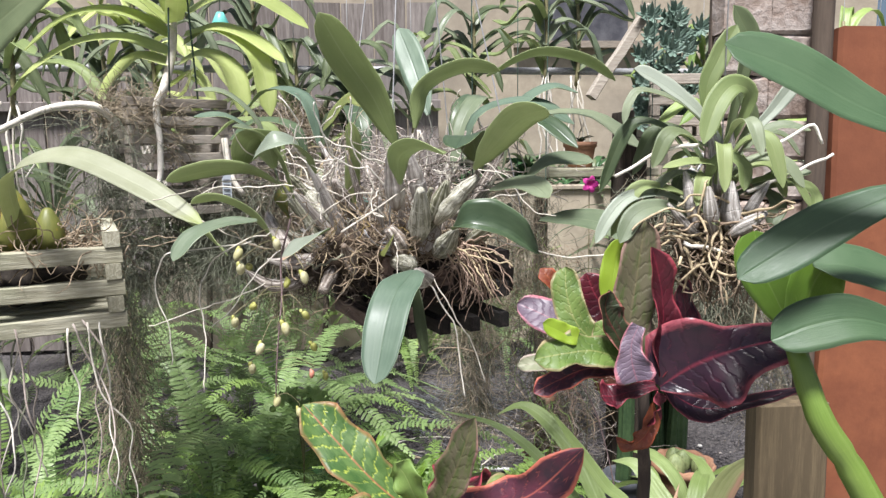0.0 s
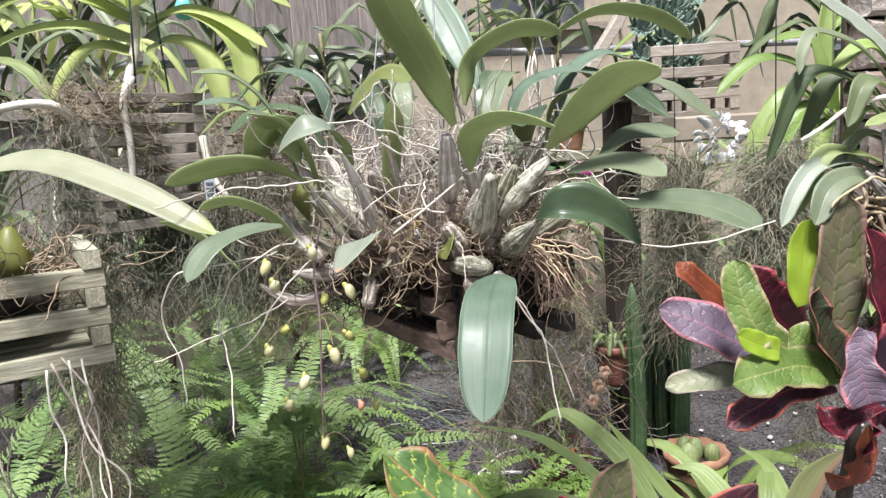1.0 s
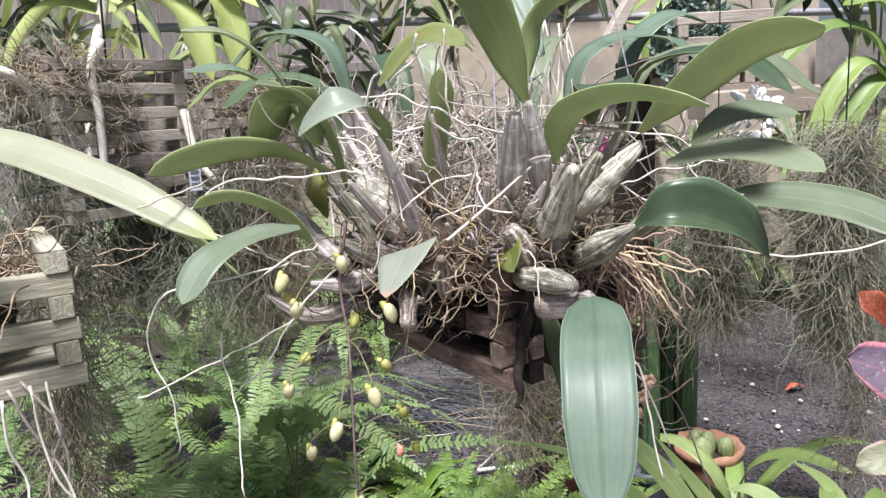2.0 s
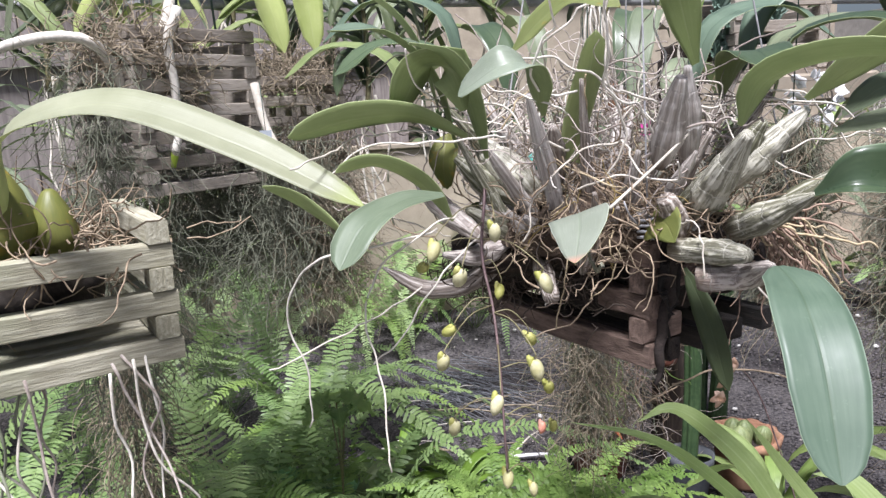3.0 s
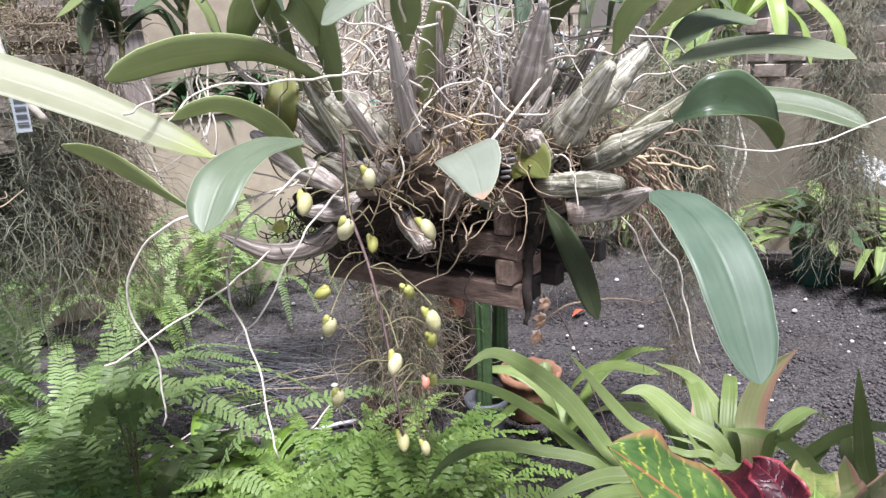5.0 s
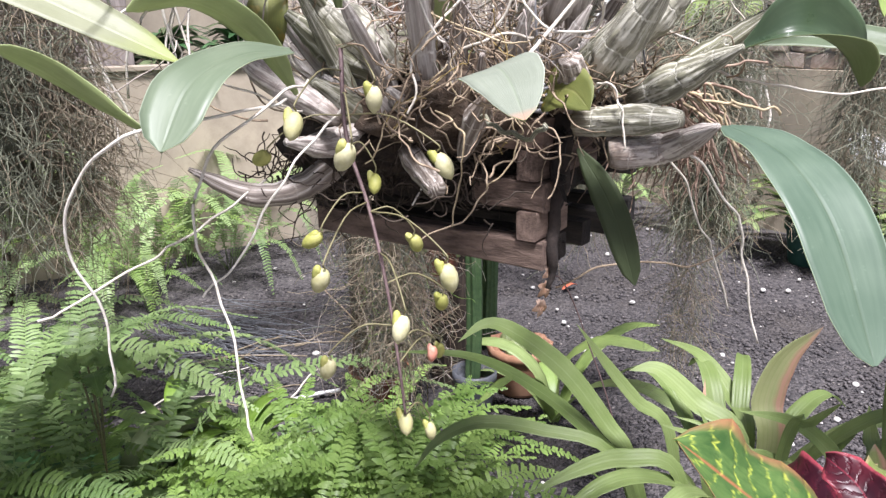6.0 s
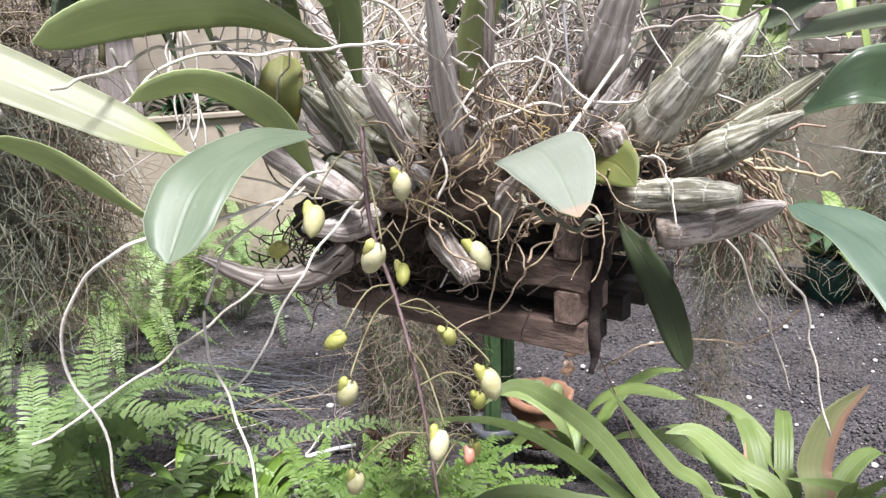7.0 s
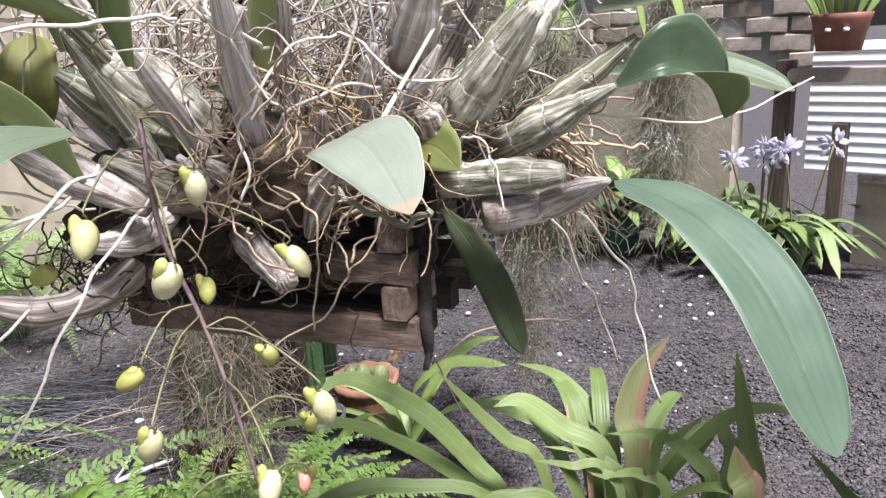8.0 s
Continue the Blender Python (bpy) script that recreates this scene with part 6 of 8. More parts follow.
cro([(0.211, 0.610, 1.051), (0.192, 0.615, 1.072), (0.177, 0.620, 1.087)], 0.033, M_CROG, (-0.1, -0.85, 0.5), wave=0.05)
cro([(0.155, 0.600, 1.079), (0.140, 0.600, 1.085), (0.123, 0.600, 1.094)], 0.018, M_LIMEY, (0.0, -0.9, 0.4), profile=STRAP, wave=0.04)
cro([(0.197, 0.680, 1.031), (0.166, 0.690, 1.030), (0.120, 0.700, 1.024)], 0.024, M_CROW, (-0.1, -0.7, 0.7), profile=STRAP, wave=0.08)
cro([(0.201, 0.600, 1.045), (0.165, 0.600, 1.050), (0.135, 0.600, 1.039), (0.115, 0.600, 1.029)], 0.026, M_CROP, (-0.1, -0.75, 0.6), wave=0.06)
cro([(0.223, 0.585, 1.036), (0.198, 0.582, 1.033), (0.182, 0.578, 1.031), (0.170, 0.575, 1.033)], 0.029, M_CROR, (0.1, -0.6, 0.8), profile=FLARE, wave=0.06)
cro([(0.230, 0.600, 1.027), (0.233, 0.600, 1.009), (0.223, 0.600, 0.991)], 0.018, M_CROR, (0.5, -0.85, 0.1), twist=0.6)
cro([(0.227, 0.600, 1.015), (0.225, 0.600, 0.991), (0.211, 0.600, 0.976), (0.193, 0.600, 0.980)], 0.019, M_CROO, (-0.5, -0.8, 0.2), twist=0.7, wave=0.12)
cro([(0.233, 0.600, 1.030), (0.263, 0.585, 1.056), (0.300, 0.570, 1.074), (0.338, 0.555, 1.085)], 0.090, M_CROD, (0.05, -0.88, 0.45), profile=SAIL, other=BELLY, wave=0.05, cup=0.30)
cro([(0.249, 0.625, 1.018), (0.281, 0.617, 1.001), (0.320, 0.608, 1.007), (0.388, 0.600, 1.026)], 0.038, M_CROD, (0.1, -0.75, 0.6), profile=TAILED, wave=0.05)
cro([(0.288, 0.720, 1.014), (0.235, 0.727, 1.040), (0.169, 0.733, 1.102), (0.153, 0.740, 1.120)], 0.025, M_CROO, (-0.2, -0.7, 0.7), wave=0.04)

low_croton = thing("croton_plant", (0.03, 0.74, 0.0), "low croton with yellow-veined green and crimson leaves", "croton")
part("stem", tube([(0.04, 0.77, 0.0), (0.03, 0.75, 0.5), (0.025, 0.735, 0.84)], 0.008, 0.005, sides=8, n=14, rough=0.001), M_POSTW, low_croton, "grey-brown woody stem")
K0 = (0.025, 0.735, 0.835)
cro([K0, (-0.030, 0.745, 0.880), (-0.075, 0.765, 0.925), (-0.112, 0.785, 0.962)], 0.066, M_CROY, (-0.3, -0.35, 0.9), low_croton, wave=0.05)
cro([K0, (0.040, 0.705, 0.880), (0.055, 0.680, 0.930), (0.069, 0.664, 0.983)], 0.044, M_CROB, (-0.5, -0.8, 0.3), low_croton, wave=0.04)
cro([K0, (0.080, 0.700, 0.868), (0.130, 0.680, 0.890), (0.180, 0.662, 0.945)], 0.056, M_CROP, (0.1, -0.8, 0.6), low_croton, wave=0.05)
cro([K0, (0.010, 0.715, 0.880), (0.000, 0.712, 0.905), (-0.010, 0.712, 0.920)], 0.034, M_LIME, (-0.2, -0.9, 0.3), low_croton)
cro([K0, (0.040, 0.745, 0.860), (0.048, 0.765, 0.880), (0.055, 0.792, 0.886)], 0.036, M_CROR, (-0.6, -0.4, 0.6), low_croton)
cro([K0, (-0.020, 0.700, 0.850), (-0.060, 0.680, 0.870), (-0.090, 0.665, 0.865)], 0.060, M_CROY, (-0.1, -0.5, 0.85), low_croton)
cro([K0, (0.055, 0.780, 0.838), (0.085, 0.825, 0.835), (0.110, 0.860, 0.820)], 0.050, M_CROR, (-0.5, -0.1, 0.85), low_croton)
cro([K0, (0.090, 0.760, 0.850), (0.125, 0.780, 0.850), (0.155, 0.800, 0.835)], 0.040, M_CROG, (-0.2, -0.3, 0.9), low_croton)
cro([K0, (-0.010, 0.690, 0.830), (0.010, 0.650, 0.835), (0.030, 0.615, 0.820)], 0.055, M_CROR, (0, -0.4, 0.9), low_croton)

# ---------- green orchid in front of the painted post ----------
green = thing("orchid_plant", (0.40, 0.49, 0.85), "fresh green orchid with thick glossy leaves and jointed canes", "orchid")


def gl(pts, w, hint=(-0.1, -0.75, 0.65), mat=M_FRESH, **kw):
    leaf_part(green, pts, w, hint, (mat, mat), n=22, m=9, **kw)


gl([(0.360, 0.455, 1.255), (0.310, 0.464, 1.278), (0.267, 0.470, 1.302), (0.222, 0.478, 1.320)], 0.046, (-0.1, -0.8, 0.6), profile=OBLONG)
gl([(0.400, 0.498, 1.220), (0.335, 0.500, 1.195), (0.292, 0.501, 1.172), (0.252, 0.503, 1.148)], 0.040, (0.1, -0.7, 0.7))
gl([(0.332, 0.556, 1.088), (0.315, 0.562, 1.125), (0.305, 0.568, 1.150), (0.302, 0.572, 1.176)], 0.040, (-0.5, -0.8, 0.3), M_GREENY)
gl([(0.332, 0.556, 1.088), (0.342, 0.555, 1.115), (0.352, 0.556, 1.138), (0.368, 0.556, 1.152)], 0.052, (0.1, -0.95, 0.2), M_GREENY)
gl([(0.400, 0.494, 1.100), (0.350, 0.498, 1.114), (0.315, 0.501, 1.110), (0.282, 0.503, 1.098)], 0.042, (0.0, -0.85, 0.5))
gl([(0.340, 0.545, 1.150), (0.372, 0.540, 1.148), (0.420, 0.533, 1.132)], 0.050, (0, -0.6, 0.8))
part("cane", tube([(0.420, 0.48, 0.86), (0.377, 0.492, 0.944), (0.351, 0.501, 0.994), (0.329, 0.508, 1.031), (0.318, 0.530, 1.085)], 0.0125, 0.010, sides=12, n=22, profile=([0, 0.2, 0.22, 0.24, 0.5, 0.52, 0.54, 0.78, 0.8, 0.82, 1], [1, 1, 0.85, 1, 1, 0.85, 1, 1, 0.85, 1, 0.8])), M_CANE, green, "thick jointed green cane")
part("cane", tube([(0.430, 0.48, 0.86), (0.42, 0.49, 1.0), (0.40, 0.497, 1.10)], 0.009, 0.007, sides=10, n=12), M_FRESH, green)
part("cane", tube([(0.43, 0.475, 0.86), (0.42, 0.47, 1.05), (0.37, 0.455, 1.25)], 0.009, 0.006, sides=10, n=12), M_FRESH, green)
part("cane", tube([(0.425, 0.485, 0.86), (0.425, 0.492, 1.10), (0.40, 0.498, 1.22)], 0.008, 0.006, sides=10, n=12), M_FRESH, green)
stand = thing("pot", (0.43, 0.48, 0.0), "dark plastic pot on a block, holding the green orchid", "pot")
part("pot", lathe((0.43, 0.48, 0.70), [(0.055, 0), (0.075, 0.15), (0.080, 0.165), (0.072, 0.165), (0.066, 0.14), (0.05, 0.02)], 20), M_GREYPOT, stand)
part("block", box_piece(0.36, 0.50, 0.41, 0.55, 0, 0.70, 0.002, 4, 3, 0.006), M_POSTW, stand, smooth=False)

# ---------- grey-leaved orchid by the post ----------
rorchid = thing("orchid_plant", (0.31, 0.66, 1.15), "hanging orchid with arching grey-green leaves, pale bulbs and a root ball", "orchid")
GREYS, OLIVES, PALES, DARKS, LIMES = (M_GREY, M_CATU), (M_CATU, M_CATU), (M_CATP, M_GREY), (M_VAND, M_CATU), (M_LIME, M_LIME)


def rl(pts, w, mats, hint):
    leaf_part(rorchid, pts, w, hint, mats, n=22, m=9, cup=0.28, wave=0.02, profile=TONGUE)


rl([(0.308, 0.665, 1.249), (0.298, 0.665, 1.301), (0.310, 0.665, 1.334), (0.326, 0.665, 1.364)], 0.020, OLIVES, (-0.3, -0.9, 0.2))
rl([(0.316, 0.665, 1.251), (0.283, 0.658, 1.285), (0.247, 0.652, 1.308), (0.218, 0.645, 1.321)], 0.022, PALES, (0.0, -0.75, 0.65))
rl([(0.326, 0.685, 1.249), (0.284, 0.680, 1.289), (0.239, 0.675, 1.304), (0.223, 0.670, 1.292), (0.216, 0.665, 1.271)], 0.009, GREYS, (-0.1, -0.6, 0.75))
rl([(0.322, 0.665, 1.248), (0.337, 0.655, 1.294), (0.316, 0.645, 1.306), (0.294, 0.635, 1.288), (0.278, 0.625, 1.251)], 0.022, OLIVES, (-0.3, -0.85, 0.3))
rl([(0.340, 0.685, 1.246), (0.352, 0.678, 1.275), (0.339, 0.672, 1.296), (0.330, 0.665, 1.316)], 0.020, DARKS, (0.3, -0.9, 0.2))
rl([(0.326, 0.665, 1.232), (0.346, 0.658, 1.256), (0.367, 0.652, 1.268), (0.394, 0.645, 1.263)], 0.012, GREYS, (-0.1, -0.6, 0.75))
rl([(0.322, 0.645, 1.217), (0.296, 0.638, 1.232), (0.270, 0.632, 1.235), (0.240, 0.625, 1.230)], 0.010, OLIVES, (-0.1, -0.6, 0.75))
rl([(0.291, 0.645, 1.202), (0.291, 0.637, 1.226), (0.302, 0.630, 1.239), (0.316, 0.623, 1.230), (0.314, 0.615, 1.208)], 0.015, OLIVES, (0.0, -0.7, 0.7))
rl([(0.279, 0.655, 1.194), (0.248, 0.650, 1.205), (0.216, 0.645, 1.202), (0.196, 0.640, 1.185), (0.181, 0.635, 1.160)], 0.014, PALES, (-0.1, -0.75, 0.6))
rl([(0.279, 0.645, 1.182), (0.246, 0.638, 1.193), (0.218, 0.632, 1.186), (0.201, 0.625, 1.161)], 0.019, GREYS, (-0.1, -0.75, 0.6))
rl([(0.330, 0.665, 1.200), (0.354, 0.658, 1.213), (0.372, 0.652, 1.220), (0.397, 0.645, 1.223)], 0.015, GREYS, (-0.1, -0.6, 0.75))
rl([(0.347, 0.665, 1.205), (0.389, 0.658, 1.212), (0.407, 0.652, 1.198), (0.394, 0.645, 1.170)], 0.014, OLIVES, (0.1, -0.75, 0.6))
rl([(0.341, 0.665, 1.200), (0.360, 0.658, 1.202), (0.368, 0.652, 1.189), (0.358, 0.645, 1.171)], 0.018, DARKS, (-0.1, -0.6, 0.75))
rl([(0.279, 0.635, 1.196), (0.284, 0.625, 1.188), (0.290, 0.615, 1.177)], 0.012, OLIVES, (0.1, -0.8, 0.5))
rl([(0.334, 0.695, 1.249), (0.350, 0.692, 1.335), (0.351, 0.688, 1.355), (0.332, 0.685, 1.386)], 0.025, DARKS, (0.2, -0.95, 0.1))
rl([(0.323, 0.685, 1.246), (0.290, 0.678, 1.255), (0.272, 0.672, 1.263), (0.255, 0.665, 1.253)], 0.010, GREYS, (-0.1, -0.6, 0.75))
rl([(0.332, 0.695, 1.246), (0.320, 0.692, 1.276), (0.291, 0.688, 1.293), (0.256, 0.685, 1.269)], 0.013, LIMES, (-0.1, -0.6, 0.75))
rl([(0.344, 0.695, 1.246), (0.379, 0.692, 1.281), (0.399, 0.688, 1.307), (0.414, 0.685, 1.317)], 0.016, PALES, (0.1, -0.8, 0.55))
rl([(0.301, 0.665, 1.217), (0.269, 0.658, 1.224), (0.244, 0.652, 1.209), (0.233, 0.645, 1.194)], 0.010, GREYS, (-0.1, -0.6, 0.75))
rr = random.Random(41)
for k in range(16):
    a = k * 2.399
    out = arr((math.cos(a), math.sin(a) * 0.5, 0))
    b = arr((0.305, 0.655, 1.20)) + out * rr.uniform(0.005, 0.025) + arr((0, 0, rr.uniform(-0.01, 0.05)))
    L = rr.uniform(0.05, 0.10)
    rise = rr.uniform(0.2, 1.0)
    p1 = b + out * L * 0.35 + arr((0, 0, L * 0.45 * rise))
    p2 = b + out * L * 0.75 + arr((0, 0, L * 0.45 * rise))
    p3 = b + out * L * 1.05 + arr((0, 0, L * (0.25 * rise - rr.uniform(0.1, 0.5))))
    rl([b, p1, p2, p3], rr.uniform(0.010, 0.017), rr.choice((GREYS, OLIVES, OLIVES, DARKS)), tuple(arr((0, -0.5, 0.8)) - out * 0.3))
mount = thing("wood_mount", (0.42, 0.78, 1.2), "rough mount of pale cracked cork blocks on the post", "mount")
prs = random.Random(6)
for r in range(7):
    for k in range(2):
        v, f, u = box_piece(0, 0.052, 0, 0.03, 0, 0.044, 0.0015, r * 2 + k, 2, 0.004)
        part("block", (v + arr((0.366 + k * 0.053 + prs.uniform(-0.003, 0.003), 0.768, 1.14 + r * 0.0465)), f, u), M_CORK, mount, smooth=False)
part("backing", box_piece(0.364, 0.450, 0.799, 0.805, 1.13, 1.47), M_POSTW, mount, smooth=False)
for pts, w in (([(0.315, 0.625, 1.165), (0.307, 0.625, 1.188), (0.309, 0.630, 1.216)], 0.030), ([(0.279, 0.635, 1.170), (0.273, 0.635, 1.198), (0.267, 0.638, 1.226)], 0.021), ([(0.290, 0.622, 1.168), (0.285, 0.620, 1.191), (0.284, 0.624, 1.212)], 0.022), ([(0.302, 0.618, 1.166), (0.316, 0.612, 1.177), (0.333, 0.608, 1.188)], 0.023), ([(0.309, 0.655, 1.200), (0.305, 0.655, 1.241), (0.298, 0.658, 1.268)], 0.020), ([(0.317, 0.655, 1.200), (0.318, 0.655, 1.240), (0.321, 0.658, 1.266)], 0.019), ([(0.288, 0.638, 1.160), (0.269, 0.635, 1.175), (0.250, 0.635, 1.196)], 0.016), ([(0.325, 0.645, 1.170), (0.338, 0.640, 1.195), (0.352, 0.640, 1.215)], 0.018)):
    part("pseudobulb", tube(pts, w * 0.31, sides=20, n=14, ribs=6, rib=0.07, profile=SPINDLE), M_BULBS, rorchid)
part("root_mass", strands(np.concatenate([tangle_threads((0.305, 0.655, 1.155), (0.020, 0.016, 0.010), 150, 71, 9, 0.008, (0, 0, -0.1)), hanging_threads((0.308, 0.655, 0), (0.036, 0.025), 1.125, 1.160, 190, 72, 9, 0.004, (0.02, 0.05))]), 0.0012), M_ROOTB, rorchid, "ball of tan roots", kind="stuff")
rs = np.random.RandomState(19)
for k in range(60):
    hd = unit(arr((rs.randn(), -0.5 + 0.4 * rs.randn(), -0.35 + 0.35 * rs.randn())))
    pts = [arr((0.303, 0.632, 1.168)) + rs.randn(3) * arr((0.024, 0.008, 0.016))]
    for i in range(5):
        hd = unit(hd + rs.randn(3) * 0.45 + arr((0, 0.12, -0.12)))
        pts.append(pts[-1] + hd * rs.uniform(0.008, 0.016))
    part("root", tube(pts, rs.uniform(0.0011, 0.0018), 0.001, sides=6, n=16, seed=k, rough=0.0006), (M_ROOTB, M_ROOTY, M_ROOTY)[k % 3], rorchid)
for k, pts in enumerate(([(0.330, 0.640, 1.205), (0.372, 0.640, 1.222), (0.415, 0.640, 1.240)], [(0.325, 0.640, 1.245), (0.360, 0.640, 1.252), (0.392, 0.640, 1.268), (0.402, 0.638, 1.250)], [(0.262, 0.625, 1.160), (0.300, 0.615, 1.152), (0.345, 0.620, 1.158)], [(0.280, 0.640, 1.250), (0.245, 0.640, 1.246), (0.200, 0.640, 1.222)])):
    part("root", tube(pts, 0.0020, 0.0015, sides=6, n=14, seed=k, rough=0.0008), M_ROOTW, rorchid)
part("wire", tube([(0.312, 0.658, 1.17), (0.316, 0.660, 1.95)], 0.0009, sides=4, n=3), M_WIRE, rorchid)

# ---------- hanging plants behind ----------
basket("basket", (0.79, 2.06), -10, 0.24, 0.22, 1.25, 7, 0.030, M_WOODG, "hanging basket of grey-brown wooden slats behind the orchid", depth=0.026, first=0)
solo("planter", box_piece(0.80, 1.12, 1.95, 2.03, 1.195, 1.262, 0.001, 3, 3, 0.006), M_WALL, "pale rectangular planter box below the basket", "planter", smooth=False)
tuft = thing("flower_cluster", (0.88, 1.90, 1.16), "ball of small white flowers among the baskets", "flower")
rs = random.Random(2)
for k in range(46):
    d = unit(arr((rs.gauss(0, 1), rs.gauss(0, 1), rs.gauss(0, 1))))
    c = arr((0.885, 1.885, 1.205)) + d * 0.055 * rs.uniform(0.6, 1.0)
    leaf_part(tuft, [c, c + d * 0.012, c + d * 0.026 + arr((0, 0, -0.003))], 0.022, (d[1], -d[0], 0.6), (M_PETALW, M_PETALW), name="petal", profile=HEART, n=5, m=4, thick=0.0006)

lime = thing("orchid_plant", (0.80, 1.40, 1.22), "hanging orchid with long fresh yellow-green strap leaves", "orchid")


def ll(pts, w=0.036, hint=(-0.1, -0.45, 0.9), mats=(M_LIME, M_LIME)):
    leaf_part(lime, pts, w, hint, mats, n=18, m=7, profile=STRAP, cup=0.35)


ll([(0.81, 1.40, 1.25), (0.760, 1.41, 1.335), (0.680, 1.42, 1.348), (0.602, 1.425, 1.292)])
ll([(0.81, 1.39, 1.24), (0.745, 1.40, 1.290), (0.685, 1.40, 1.235), (0.646, 1.40, 1.150)])
ll([(0.81, 1.38, 1.23), (0.765, 1.39, 1.258), (0.712, 1.39, 1.195), (0.685, 1.385, 1.128)])
ll([(0.82, 1.40, 1.26), (0.785, 1.41, 1.38), (0.716, 1.42, 1.385)])
ll([(0.82, 1.38, 1.23), (0.792, 1.38, 1.210), (0.754, 1.37, 1.115)])
ll([(0.83, 1.40, 1.25), (0.870, 1.38, 1.330), (0.930, 1.35, 1.330), (0.990, 1.33, 1.260)])
ll([(0.83, 1.39, 1.24), (0.880, 1.36, 1.280), (0.940, 1.33, 1.240), (0.960, 1.31, 1.160)])
ll([(0.82, 1.41, 1.26), (0.830, 1.43, 1.400), (0.870, 1.45, 1.500)], hint=(0, -0.9, 0.3))
ll([(0.82, 1.38, 1.25), (0.790, 1.31, 1.310), (0.740, 1.25, 1.270), (0.720, 1.22, 1.200)])
ll([(0.83, 1.38, 1.24), (0.850, 1.30, 1.290), (0.870, 1.23, 1.240), (0.875, 1.20, 1.170)])
for k in range(7):
    rr = random.Random(k)
    pts = [(0.82 + rr.uniform(-0.04, 0.04), 1.38 + rr.uniform(-0.04, 0.04), 1.23)]
    for i in range(5):
        pts.append((pts[-1][0] + rr.uniform(-0.02, 0.02), pts[-1][1] + rr.uniform(-0.02, 0.02), pts[-1][2] - rr.uniform(0.04, 0.09)))
    part("root", tube(pts, 0.0035, 0.0025, sides=6, n=18, seed=k, rough=0.001), M_ROOTW, lime)
part("wire", tube([(0.82, 1.39, 1.24), (0.82, 1.40, 1.95)], 0.0012, sides=4, n=3), M_WIRE, lime)


def moss_column(center, radius, z0, z1, count, seed, label, mat=M_MOSS, mat2=M_MOSSB, curl=0.010):
    c = thing("moss", (center[0], center[1], z0), label, "moss", "moss columns", "stuff")
    part("threads", strands(hanging_threads(center, radius, z0, z1, count * 3 // 2, seed, 9, curl, (0.07, 0.2)), 0.0008, False), mat, c, kind="stuff")
    part("threads", strands(hanging_threads(center, radius, z0, z1, count * 3 // 4, seed + 1, 9, curl, (0.07, 0.2)), 0.0008, False), mat2, c, kind="stuff")
    part("cord", tube([(center[0], center[1], z1 - 0.03), (center[0], center[1], 1.95)], 0.0015, sides=4, n=3), M_CORD, c)
    return c


moss_column((0.68, 1.36, 0), (0.055, 0.05), 0.86, 1.20, 900, 81, "bushy grey hanging moss below the strap-leaved orchid")
moss_column((0.62, 1.62, 0), (0.05, 0.05), 0.82, 1.18, 700, 83, "grey-green hanging moss column")
moss_column((0.93, 1.57, 0), (0.035, 0.035), 0.42, 1.15, 250, 85, "long narrow brown-grey moss column", M_MOSSB, M_MOSS)
moss_column((1.22, 1.38, 0), (0.06, 0.05), 0.78, 1.30, 600, 87, "bushy grey-green hanging moss")
moss_column((1.10, 1.75, 0), (0.09, 0.06), 0.85, 1.30, 520, 89, "wide grey hanging moss behind the orchid")
moss_column((0.40, 2.10, 0), (0.10, 0.06), 0.80, 1.15, 350, 91, "brown-grey dry moss under the basket row", M_MOSSB, M_MOSS)
moss_column((0.20, 1.62, 0), (0.045, 0.045), 0.60, 0.93, 260, 93, "thin brown moss and roots below the hanging orchid", M_MOSSB, M_MOSS)

